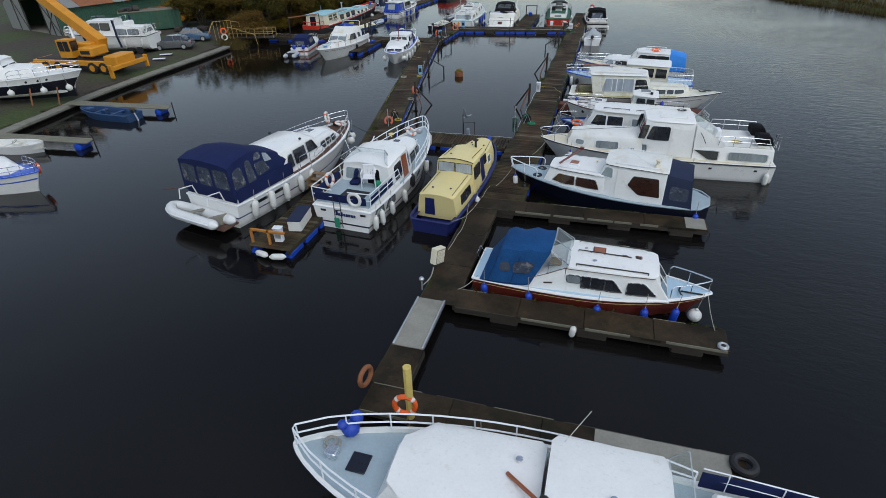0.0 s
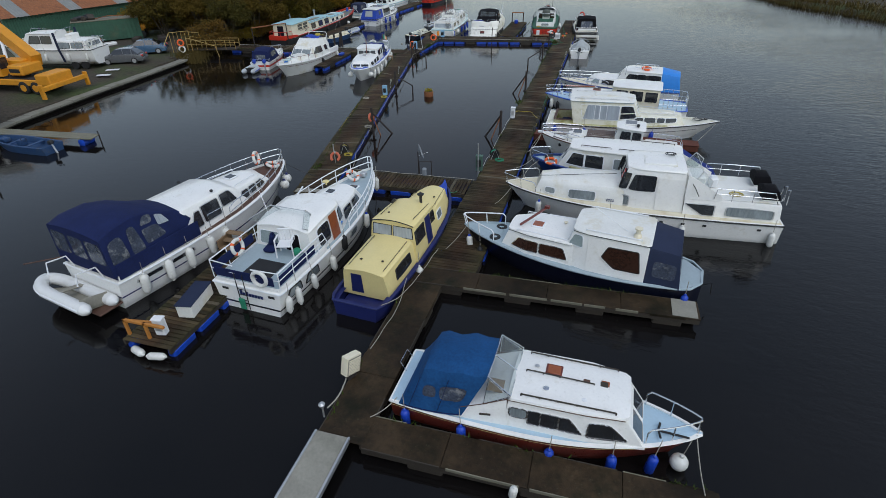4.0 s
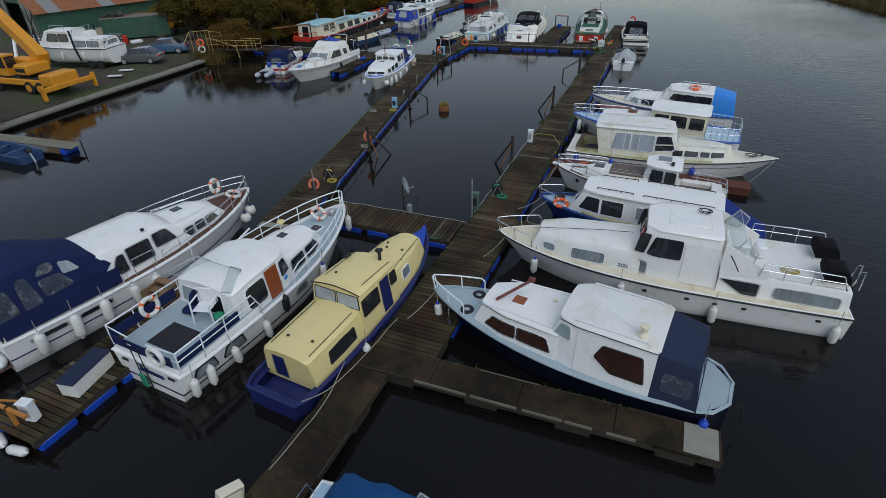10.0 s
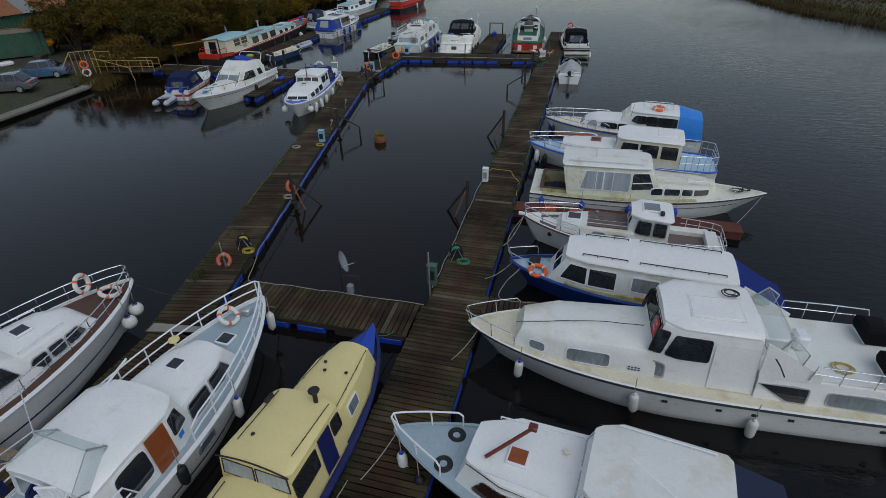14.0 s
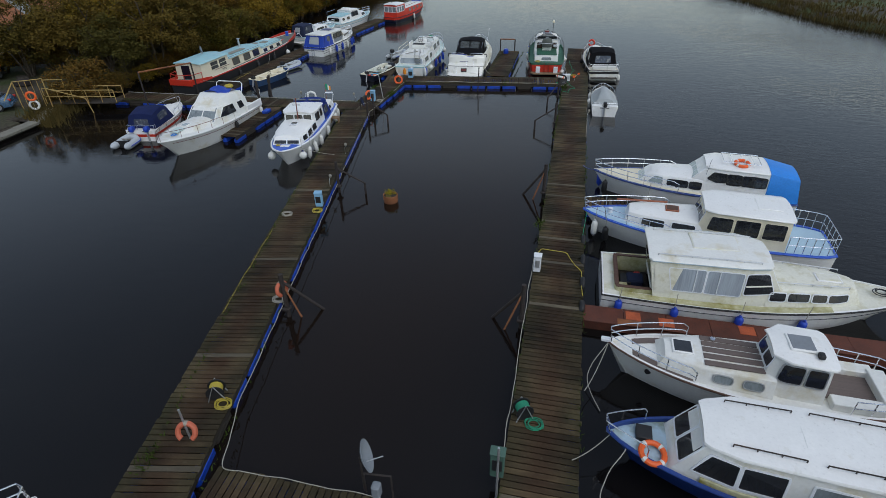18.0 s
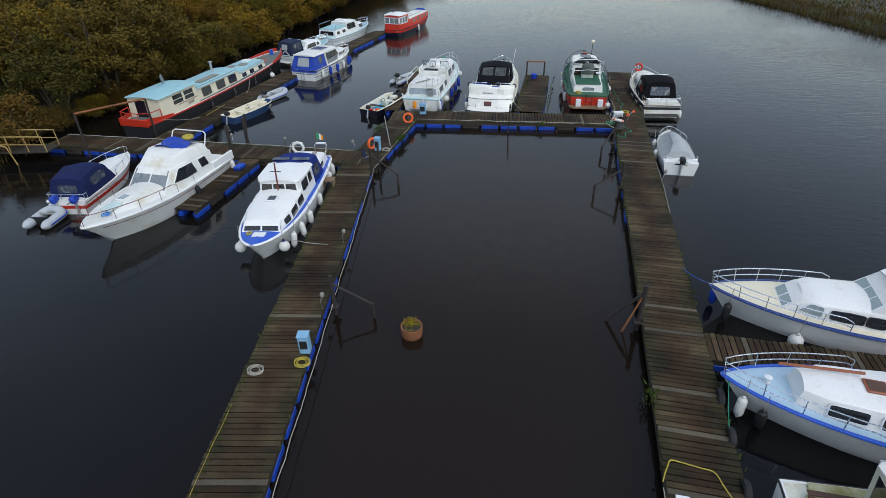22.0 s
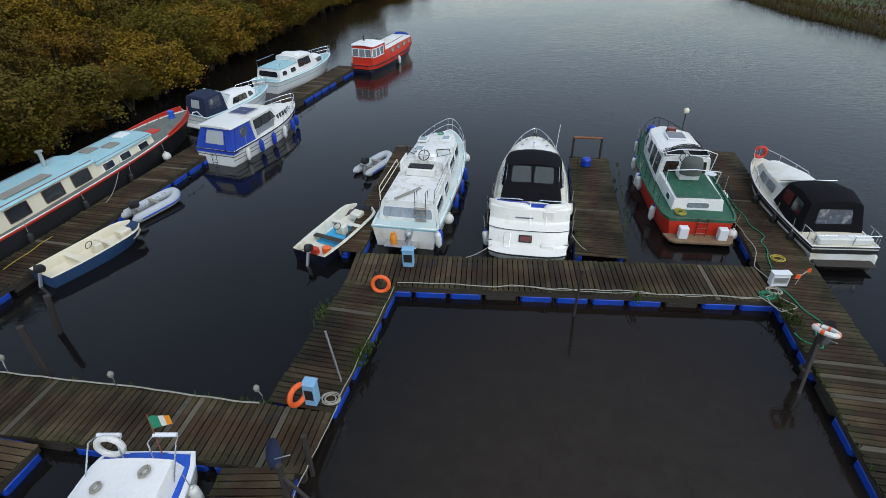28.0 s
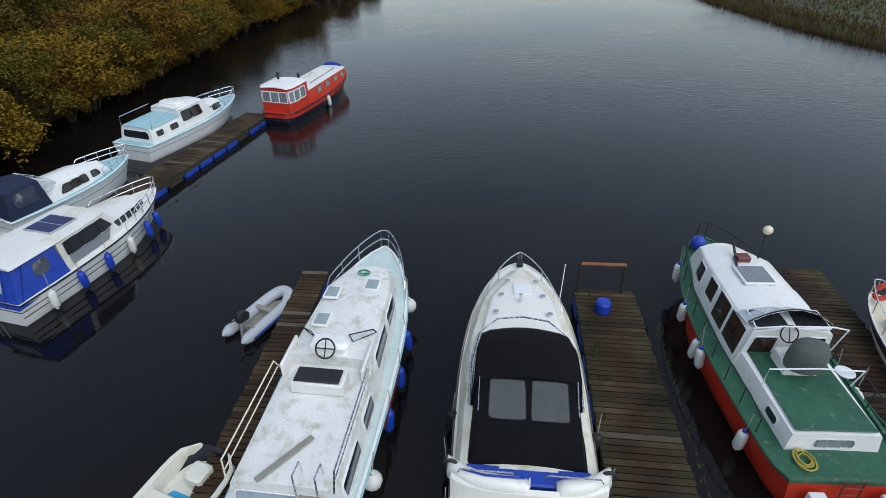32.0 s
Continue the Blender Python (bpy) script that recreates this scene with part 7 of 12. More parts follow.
    # the open doorway's inner shade, as a flat black sheet on the wall
    w.win("b", -0.6, -0.08, 0.05, 0.88, glass=BLACK_CANVAS, frame=RAIL_WHITE, name="companionway")
    foot = [(2.75, 1.15, 2.24), (3.6, 0.75, 2.43), (3.6, -0.75, 2.43), (2.75, -1.15, 2.24)]
    head = [(2.3, 1.25, 2.55), (3.2, 0.8, 2.8), (3.2, -0.8, 2.8), (2.3, -1.25, 2.55)]
    for i in range(3):
        pane(b.ob, [Vector(foot[i]), Vector(foot[i + 1]), Vector(head[i + 1]), Vector(head[i])], SCREEN, ALU, 0.02, "screen_pane")
    f = Cabin(b, "fore_cabin", [(5.2, 5.2, 1.2, 1.05, 1.05, 1.85), (7.0, 6.9, 1.0, 0.85, 1.15, 1.84), (7.9, 7.6, 0.68, 0.52, 1.25, 1.78)], WHITE, crown=0.1, r=0.1)
    f.wins([(5.45, 6.3, 0.22, 0.8, 0.1, 0), (6.45, 7.4, 0.22, 0.8, 0, -0.25)], frame=ALU)
    hatch(b, 6.5, 0.1, 1.95, 0.45, 0.45)
    hatch(b, 8.3, 0, 1.35, 0.5, 0.5)
    part("lowered_mast", Mesh().tube([(4.7, 0.7, 2.42), (6.0, 1.2, 2.3)], 0.035), RAIL_WHITE, b.ob)
    horn = part("searchlight", Mesh().lathe([(0.04, 0), (0.04, 0.12), (0.16, 0.16), (0.16, 0.2), (0.03, 0.24)], 12, (7.2, 0.75, 1.9)), YELLOW_PAINT, b.ob)
    part("aerial", Mesh().tube([(3.3, 1.1, 2.35), (3.9, 1.9, 3.2)], 0.012, 5), STEEL, b.ob)
    b.rail(5.0, h=0.65, n=6, material=RAIL_WHITE, r=0.026, inset=0.06)
    ring_buoy(b.m @ pose(9.0, 0.35, 1.65, 35, 0, 0), "white lifebuoy with orange bands leaning inside the bow rail", FENDER_WHITE)
    ring_buoy(b.m @ pose(-0.02, -0.75, 1.65, 90, 0, 90), "white lifebuoy hung on the stern rail", FENDER_WHITE, False)
    ring_buoy(b.m @ pose(1.5, 1.4, 1.7, 80, 0, 0), "white lifebuoy with orange bands hung on the aft rail", FENDER_WHITE)
    b.box("windlass", 9.3, 9.6, -0.15, 0.15, 1.45, 1.7, ALU, 0.05)
    lad = part("stern_ladder", Mesh().tube([(-0.06, 0.35, 1.7), (-0.06, 0.35, 0.1)], 0.018).tube([(-0.06, 0.0, 1.7), (-0.06, 0.0, 0.1)], 0.018), BLACK, b.ob)
    for i in range(4):
        part("rung", Mesh().tube([(-0.06, 0.35, 0.25 + i * 0.25), (-0.06, 0.0, 0.25 + i * 0.25)], 0.015, 5), BLACK, lad)
    # flowing blue name on the transom, drawn as plain bars
    m = Mesh()
    for i in range(8):
        h = 0.26 if i == 0 else 0.2 if i == 2 else 0.13
        m.box(-0.045, -0.03, 0.3 - i * 0.13 - 0.1, 0.3 - i * 0.13, 0.72, 0.72 + h)
    part("name_lettering", m, LETTER_BLUE, b.ob)
    for s in (0.95, -1.1):
        b.box("transom_vent", -0.045, -0.03, s - 0.14, s + 0.14, 0.85, 0.95, BLACK, 0.003)
    for x in (0.3, 0.9, 1.9, 3.3):
        fender(b, x, -1, z=0.45)
    fender(b, 6.6, -1, z=0.7, tip=True)
    fender(b, 4.3, -1, F_BLACK, z=0.85)
    fender(b, 9.9, -1, F_WHITE, z=0.9)
    plastic_chair(b.m @ pose(2.2, -0.35, 1.27, 0, 0, 200) @ Matrix.Scale(1.2, 4))
    cu = thing("cushions", b.m @ pose(2.3, 0.45, 1.27, 0, 0, 10), "heap of navy seat cushions on the aft deck", "cushion")
    part("cushion", Mesh().box(-0.3, 0.3, -0.25, 0.25, 0, 0.22, 0.08), CANVAS_NAVY, cu)
    c2 = part("cushion", Mesh().box(-0.3, 0.3, -0.1, 0.1, 0.0, 0.5, 0.08), CANVAS_NAVY, cu)
    c2.location, c2.rotation_euler = (0.25, 0.1, 0.2), (0.3, 0, 0.3)
    solid("green_bag", Mesh().ball(0.2, (0, 0, 0.15), 0.75), ROPE_GREEN, b.m @ pose(2.3, -0.75, 1.27), "green net bag lying on the aft deck", "bag")
    solid("hanging_cloth", Mesh().box(-0.03, 0.03, -0.13, 0.13, 0, 0.5, 0.02), ROPE_GREEN, b.m @ pose(-0.1, 0.25, 0.1), "green fender cover hung from the stern ladder", "cover")
    rope([b.at(10.1, 0, 1.5), (-10.2, 30.3, 0.48)], sag=0.08)


def plastic_chair(m):
    ch = thing("plastic_chair", m, "white moulded plastic garden chair on the aft deck", "chair")
    part("seat", Mesh().box(-0.23, 0.23, -0.24, 0.24, 0.4, 0.43, 0.012), PLASTIC_WHITE, ch)
    for i in range(5):
        y = (i - 2) * 0.095
        part("back_slat", Mesh().box(-0.28, -0.24, y - 0.044, y + 0.044, 0.4, 0.8, 0.012), PLASTIC_WHITE, ch)
    part("top_rail", Mesh().box(-0.285, -0.23, -0.25, 0.25, 0.78, 0.86, 0.02), PLASTIC_WHITE, ch)
    for s in (1, -1):
        part("armrest", Mesh().box(-0.26, 0.2, s * 0.27 - 0.03, s * 0.27 + 0.03, 0.62, 0.65, 0.012), PLASTIC_WHITE, ch)
        for x in (-0.24, 0.2):
            part("leg", Mesh().tube([(x * 1.1, s * 0.28, 0.0), (x, s * 0.26, 0.63)], 0.025, 6), PLASTIC_WHITE, ch)


def yellow_boat():
    b = Boat("cabin_boat", pose(-6.72, 19.9, 0, 0, 0, 85.2), 9.35, 2.5, 0.65, 1.25, NAVY_BLUE, "navy-hulled boat with pale yellow cabins and a stovepipe",
             um=0.5, p=2.3, q=0.75, transom=0.85, tuck=0.15, deck=NAVY_BLUE, rub=NAVY_BLUE, bulwark=0.14, boot=(BLACK, 0.9, 1.0), flare=0.1,
             deck_open=[(1.2, 9.3, -1, 1), (0.03, 0.25, -1, 1), (0.2, 1.25, 0.8, 1), (0.2, 1.25, -1, -0.8)])
    b.deck(0.2, 1.3, NAVY_BLUE, -0.8, 0.8, 0.35, "cockpit_sole")
    a = Cabin(b, "aft_cabin", [(0.95, 0.85, 1.0, 0.84, 0.3, 1.44), (3.4, 3.4, 1.05, 0.88, 0.4, 1.5)], YELLOW_PAINT, crown=0.1, r=0.05, roof=YELLOW_PAINT, over=0.03, thick=0.03)
    a.wins([(1.7, 2.95, 0.42, 0.8, 0.05, 0)], frame=BLACK, rad=0.04)
    part("cabin_door", Mesh().loft([[a.cap("b", s, v) + Vector((-0.02, 0, 0)) for s in (0.1, 0.62)] for v in (0.15, 0.5, 0.93)], False), NAVY_BLUE, b.ob, "blue cabin door")
    a.win("b", 0.22, 0.5, 0.62, 0.85, glass=GLASS_CURTAIN, frame=NAVY_BLUE)
    w = Cabin(b, "wheelhouse", [(3.35, 3.45, 1.08, 0.92, 0.5, 2.14), (5.55, 5.6, 1.06, 0.86, 0.55, 2.06)], YELLOW_PAINT, crown=0.13, r=0.05, roof=YELLOW_PAINT, over=0.03, thick=0.03)
    for s0, s1 in ((-0.9, -0.05), (0.05, 0.9)):
        w.win("b", s0, s1, 0.68, 0.96, glass=GLASS_PALE, frame=BLACK, rad=0.03)
    w.wins([(3.5, 4.4, 0.5, 0.86)], glass=GLASS, frame=BLACK, rad=0.03)
    for s in (1, -1):
        part("side_door", Mesh().loft([[w.point(s, x, v) + Vector((0, s * 0.022, 0)) for x in (4.55, 5.1)] for v in (0.15, 0.5, 0.93)], False), NAVY_BLUE, b.ob, "navy side door")
        w.win(s, 5.2, 5.55, 0.6, 0.88, k1=-0.02, frame=BLACK, rad=0.03)
    part("roof_edge", Mesh().tube([(3.4, i * 0.19 - 0.95, 2.32 - 0.13 * ((i - 5) * 0.2) ** 2) for i in range(11)], 0.02, 5), BLACK, b.ob)
    f = Cabin(b, "fore_cabin", [(5.5, 5.5, 1.02, 0.82, 0.6, 1.64), (7.2, 7.2, 0.92, 0.72, 0.75, 1.68), (8.25, 8.1, 0.62, 0.46, 0.85, 1.64)], YELLOW_PAINT, crown=0.1, r=0.05)
    f.wins([(6.1, 6.6, 0.45, 0.8)], glass=GLASS_CURTAIN, frame=RAIL_WHITE, rad=0.03)
    for c, xs in ((a, (1.1, 3.2)), (w, (3.9, 5.5)), (f, (5.7, 7.9))):
        for s in (1, -1):
            grab_rail(b, (xs[0], s * 0.72, c.st[0][5] + 0.04), (xs[1], s * (0.72 if c is not f else 0.5), c.st[-1][5] + 0.04), BLACK, 3, 0.012)
    pipe = part("stovepipe", Mesh().lathe([(0.06, 0), (0.06, 0.4), (0.13, 0.42), (0.15, 0.46), (0.05, 0.5)], 12, (5.45, -0.4, 2.14)), BLACK, b.ob)
    for x, y, z in ((1.5, 0.4, 1.6), (1.6, -0.45, 1.6), (4.1, 0.45, 2.26), (6.8, 0.2, 1.79), (7.1, 0.35, 1.78), (6.9, -0.4, 1.77)):
        mushroom(b, x, y, z - 0.02, IRON, 0.5)
    b.box("horn", 5.0, 5.3, 0.7, 0.8, 2.2, 2.3, BLACK)
    part("bow_cover", Mesh().loft([[(8.3, -0.5, 1.18), (8.3, 0, 1.35), (8.3, 0.5, 1.18)], [(9.3, -0.1, 1.3), (9.35, 0, 1.5), (9.3, 0.1, 1.3)]], False), TARP_DARK, b.ob, "blue tarpaulin over the bow")
    fender(b, 3.0, -1, z=0.3)
    rope([b.at(0.2, -1.0, 0.7), b.at(1.0, -1.35, 0.6), (-5.1, 22.3, 0.5), (-4.9, 24.5, 0.5)], label="pale mooring ropes from the stern along the pontoon")
    rope([b.at(2.0, -1.2, 0.75), (-5.2, 20.3, 0.5), (-5.3, 18.0, 0.5)], label="pale rope lying on the walkway's edge")
    rope([b.at(9.2, 0, 1.2), (-5.6, 30.1, 0.48)], ROPE_GREEN, sag=0.2)


navy_canopy_cruiser()
aft_deck_cruiser()
yellow_boat()


# ---- boats: the far berths ----
def far_white_cruiser():
    b = Boat("motor_cruiser", pose(-18.5, 71.35, 0, 0, 0, 89.6), 10.4, 3.0, 0.95, 1.35, WHITE_OLD, "old white cruiser with turquoise side decks and an upper helm",
             um=0.45, p=2.4, q=0.7, transom=0.92, deck=PALE_TURQ, rub=TURQ, stripe=(TURQ, 0.05, 0.1), bulwark=0.03, boot=(BLUE, 0.93, 1.0))
    b.box("aft_deck_strip", 0.06, 0.5, -1.25, 1.25, 0.93, 0.985, PALE_TURQ, 0.01)
    a = Cabin(b, "aft_cabin", [(0.55, 0.65, 1.25, 1.1, 0.9, 1.75), (4.3, 4.3, 1.25, 1.1, 0.95, 1.82)], WHITE_FLAKE, crown=0.06, r=0.06, label="white aft cabin with flaking roof paint")
    a.win("b", -0.88, 0.88, 0.22, 0.74, glass=GLASS_PALE, frame=RAIL_WHITE, rad=0.1)
    a.wins([(0.95, 2.1, 0.25, 0.7), (2.6, 3.4, 0.25, 0.7)], frame=RAIL_WHITE)
    w = Cabin(b, "saloon", [(3.9, 3.9, 1.22, 1.05, 0.95, 2.15), (6.9, 6.9, 1.12, 0.95, 1.05, 2.1), (8.6, 8.2, 0.75, 0.62, 1.15, 1.9)], WHITE_FLAKE, crown=0.08, r=0.1)
    w.wins([(4.3, 5.6, 0.4, 0.8), (5.9, 7.0, 0.4, 0.8)], frame=RAIL_WHITE)
    b.box("helm_seat", 2.95, 3.5, -0.65, 0.65, 1.85, 2.2, WHITE_OLD, 0.04)
    b.box("seat_cushion", 3.0, 3.45, -0.55, 0.55, 2.2, 2.26, BLACK, 0.02)
    b.box("helm_console", 3.95, 4.45, -0.5, 0.5, 2.1, 2.5, WHITE, 0.1)
    wh = part("steering_wheel", Mesh().torus(0.24, 0.022, n=20, k=6).tube([(-0.22, 0, 0), (0.22, 0, 0)], 0.015).tube([(0, -0.22, 0), (0, 0.22, 0)], 0.015), BLACK, b.ob)
    wh.location, wh.rotation_euler = (3.85, 0, 2.5), (0, radians(-50), 0)
    for s in (1, -1):
        b.box("helm_wing", 3.4, 4.5, s * 1.0 - 0.04, s * 1.0 + 0.04, 1.8, 2.3, WHITE, 0.03)
        pane(b.ob, [Vector((4.5, s * 0.5, 2.2)), Vector((4.9, s * 1.0, 2.2)), Vector((4.6, s * 1.0, 2.55)), Vector((4.3, s * 0.5, 2.6))], SCREEN, BLACK, 0.03, "helm_screen")
        part("aft_rail", Mesh().tube([(0.6, s * 1.12, 1.8), (0.7, s * 1.15, 2.35), (3.4, s * 1.15, 2.4), (3.6, s * 1.1, 1.95)], 0.02), STEEL if s < 0 else CREAM, b.ob)
        part("lower_rail", Mesh().tube([(0.65, s * 1.13, 2.08), (3.5, s * 1.14, 2.12)], 0.016, 5), STEEL if s < 0 else CREAM, b.ob)
    for x, y in ((5.2, 0.55), (7.0, -0.4), (6.4, 0.62)):
        hatch(b, x, y, 2.22 if x < 6.8 else 2.12, 0.55, 0.45, CLEAR, WHITE)
    coil(Matrix.Translation(b.at(7.6, 0.0, 2.12)), ROPE_GREEN, "green rope coiled on the cabin roof", 0.2)
    b.rail(7.6, h=0.6, n=3, inset=0.05, lean=0.3)
    lad = part("stern_ladder", Mesh().tube([(0.5, -0.35, 0.95), (0.55, -0.35, 2.3), (0.9, -0.35, 2.25), (0.95, -0.35, 1.85)], 0.02).tube([(0.5, -0.8, 0.95), (0.55, -0.8, 2.3), (0.9, -0.8, 2.25), (0.95, -0.8, 1.85)], 0.02), STEEL, b.ob)
    for i in range(3):
        part("step", Mesh().box(0.45, 0.62, -0.8, -0.35, 1.05 + i * 0.25, 1.08 + i * 0.25, 0.01), PALE_BOARD, lad)
    plank = part("loose_plank", Mesh().box(-0.7, 0.7, -0.07, 0.07, 0, 0.04, 0.01), PALE_BOARD, b.ob)
    plank.location, plank.rotation_euler = (1.2, 0.1, 1.88), (0, 0, radians(-35))
    rk = part("stern_rack", Mesh().box(-0.55, 0.0, -0.6, 0.75, 0.3, 0.34, 0.01), ALU, b.ob)
    gb = thing("gas_bottle", b.m @ pose(-0.3, 0.4, 0.34), "orange gas bottle on the stern rack", "gas bottle")
    part("cylinder", Mesh().lathe([(0.12, 0), (0.14, 0.04), (0.14, 0.34), (0.09, 0.42)], 14), GAS_ORANGE, gb)
    part("collar", Mesh().lathe([(0.08, 0.4), (0.09, 0.49), (0.03, 0.51)], 12), GAS_ORANGE, gb)
    outboard(b.m @ pose(-0.3, -0.25, 0.4, 0, 0, 180), "small grey outboard motor on the stern rack", ALU)
    b.box("fender_board", 3.0, 5.0, -1.56, -1.5, 0.75, 0.95, MAROON)
    for x in (0.2, 3.5, 5.0, 6.5):
        fender(b, x, -1, F_BLUE, z=0.5)
    fender(b, 1.8, -1, F_BALL, z=0.5)
    fender(b, 7.8, -1, F_BALL, z=0.8)
    fender(b, 1.2, 1)
    fender(b, -0.05, -1, F_WHITE, z=0.55)


def sport_cruiser():
    b = Boat("sports_cruiser", pose(-13.52, 71.72, 0, 0, 0, 91.0), 9.05, 3.46, 0.55, 1.6, WHITE_WARM, "sleek white sports cruiser with a black canopy and blue aft bench",
             um=0.42, p=2.5, q=0.56, transom=0.94, deck=WHITE_WARM, bulwark=0.0, flare=0.1, boot=(NAVY, 0.93, 1.0), stripe=(BLACK, 0.02, 0.06))
    top = Cabin(b, "deck_moulding", [(1.1, 1.25, 1.6, 1.52, 0.5, 1.55), (5.2, 5.2, 1.65, 1.48, 0.8, 1.62), (6.9, 6.9, 1.45, 1.2, 1.1, 1.68), (8.0, 7.85, 1.05, 0.8, 1.35, 1.7), (8.65, 8.45, 0.5, 0.34, 1.5, 1.7)], WHITE_MOSS, crown=0.12, r=0.25, label="white deck moulding, yellowed along the sides")
    coam = Cabin(b, "coachroof", [(5.0, 5.0, 1.3, 1.15, 1.5, 1.86), (6.9, 6.8, 1.05, 0.9, 1.6, 1.88), (8.1, 7.8, 0.5, 0.4, 1.66, 1.84)], WHITE_WARM, crown=0.06, r=0.1)
    c = Cabin(b, "canopy", [(1.3, 1.36, 1.3, 1.2, 1.5, 1.66), (2.0, 2.0, 1.27, 1.15, 1.55, 2.02), (2.95, 2.95, 1.24, 1.12, 1.55, 2.5), (3.3, 3.3, 1.22, 1.1, 1.55, 2.52)], BLACK_CANVAS, crown=0.08, r=0.08, label="black canvas rear canopy with windows")
    hood = Cabin(b, "canopy_hood", [(2.9, 2.9, 1.3, 1.2, 1.6, 2.54), (3.9, 3.9, 1.3, 1.18, 1.6, 2.68), (4.6, 4.4, 1.25, 1.08, 1.7, 2.6), (5.25, 4.85, 1.12, 0.95, 1.78, 2.3)], BLACK_CANVAS, crown=0.12, r=0.16)
    for s in (-0.47, 0.47):
        pane(b.ob, [Vector((2.12, s - 0.41, 2.15)), Vector((2.12, s + 0.41, 2.15)), Vector((2.88, s + 0.39, 2.565)), Vector((2.88, s - 0.39, 2.565))], SCREEN, None, 0.08, "canopy_window", inside=Vector((2.8, 0, 0)))
    hood.wins([(3.1, 4.2, 0.35, 0.8)], glass=GLASS, frame=None)
    for s in (1, -1):
        part("screen_frame", Mesh().tube([(2.9, s * 1.33, 1.62), (4.2, s * 1.36, 1.72), (5.2, s * 1.2, 1.8), (5.75, s * 0.7, 1.9), (5.85, 0, 1.93)], 0.03, 6), STEEL, b.ob)
        part("canopy_strap", Mesh().tube([(1.7, s * 1.12, 1.7), (2.2, s * 1.1, 2.08), (2.95, s * 1.1, 2.54)], 0.014, 5), STEEL, b.ob)
    b.box("aft_bench", 0.92, 1.34, -1.3, 1.3, 1.42, 1.64, TARP_DARK, 0.04, "blue seat cushion across the cockpit")
    part("seat_piping", Mesh().tube([(1.02, 1.35, 1.84), (0.92, 0.9, 1.85), (0.92, 0.1, 1.85)], 0.025, 5), TARP_DARK, b.ob)
    for y0, y1 in ((-1.7, -0.55), (0.0, 1.7)):
        rows = []
        for i in range(13):
            u = i / 12
            y, e = lerp(y0, y1, u), 1 - abs(2 * u - 1) ** 6 * 0.25
            fx = 0.72 + 0.45 * abs(y / 1.7) ** 4
            rows.append([(fx + dx, y, 1.32 + (zz - 1.32) * e) for dx, zz in ((0.02, 1.3), (-0.02, 1.55), (0.0, 1.7), (0.06, 1.79), (0.16, 1.83), (0.26, 1.8), (0.34, 1.72), (0.38, 1.5), (0.38, 1.3))])
        part("cockpit_coaming", Mesh().loft(rows), WHITE_WARM, b.ob, smooth=60)
    ys = [-1.56, -1.45, -1.2, -0.8, -0.4, 0, 0.4, 0.8, 1.2, 1.45, 1.56]
    def curve(x, z, y, w=1.0):
        return (x + 0.26 * abs(y / 1.56) ** 4, y * w, z)
    prof = ((-0.6, 0.02, 0.94), (-0.74, 0.3, 0.97), (-0.74, 0.38, 0.98), (-0.66, 0.42, 0.98), (-0.3, 0.44, 0.99), (-0.2, 0.5, 1.0), (0.02, 0.98, 1.01), (0.1, 1.04, 1.02), (0.5, 1.1, 1.03), (0.58, 1.16, 1.03), (0.7, 1.62, 1.03), (0.78, 1.7, 1.02))
    tr = Mesh().loft([[curve(x, z, y, w) for y in ys] for x, z, w in prof], False)
    part("transom_moulding", tr, WHITE_WARM, b.ob, smooth=28)
    for x, z, w, r in ((-0.75, 0.34, 0.98, 0.03), (0.03, 1.03, 1.02, 0.014)):
        part("transom_band", Mesh().tube([curve(x, z, y, w) for y in ys], r, 5), BLACK, b.ob)
    for x, z in ((-0.28, 0.62), (0.05, 0.84)):
        b.box("transom_step", x, x + 0.32, -1.05, -0.5, z - 0.3, z, WHITE_WARM, 0.05)
    b.box("boarding_gate", 0.62, 0.7, -0.98, -0.52, 1.1, 1.62, WHITE_WARM, 0.03)
    hb = hatch(b, 0, 0, 0, 0.3, 0.52, MAROON, BLACK)
    hb.location, hb.rotation_euler = (-0.1, 0.1, 0.74), (0, radians(-65), 0)
    part("bathing_ladder", Mesh().tube([(-0.4, 0.95, 0.5), (-0.08, 0.95, 0.95), (-0.08, 0.7, 0.95), (-0.4, 0.7, 0.5)], 0.015, 5, True), STEEL, b.ob)
    m = Mesh()
    for i in range(9):
        m.box(0.57, 0.6, 0.55 - i * 0.08 - 0.055, 0.55 - i * 0.08, 1.28, 1.33)
    ob = part("name_lettering", m, LETTER_BLUE, b.ob)
    for y in (0.0, -0.65):
        part("canopy_pole", Mesh().tube([(0.95, y, 1.85), (0.35, y - 0.05, 0.95)], 0.015, 5), STEEL, b.ob)
    for s in (1, -1):
        part("coaming_rail", Mesh().tube([(0.95, s * 0.3, 1.84), (0.95, s * 0.35, 1.95), (0.95, s * 1.4, 1.95), (0.95, s * 1.45, 1.84)], 0.018), STEEL, b.ob)
        part("mooring_coil", Mesh().torus(0.13, 0.04, (1.2, s * 1.62, 1.72), "x", 14, 6), BLACK, b.ob)
    b.rail(6.7, h=0.5, n=3, inset=0.3, mid=False)
    for x, y in ((6.8, 0.6), (6.8, -0.6), (6.0, 0.75), (6.0, -0.75), (7.5, 0.42), (7.5, -0.42)):
        mushroom(b, x, y, 1.92 if x < 8 else 1.9)
    hatch(b, 7.1, 0, 1.93, 0.55, 0.5, PLASTIC_WHITE, WHITE)
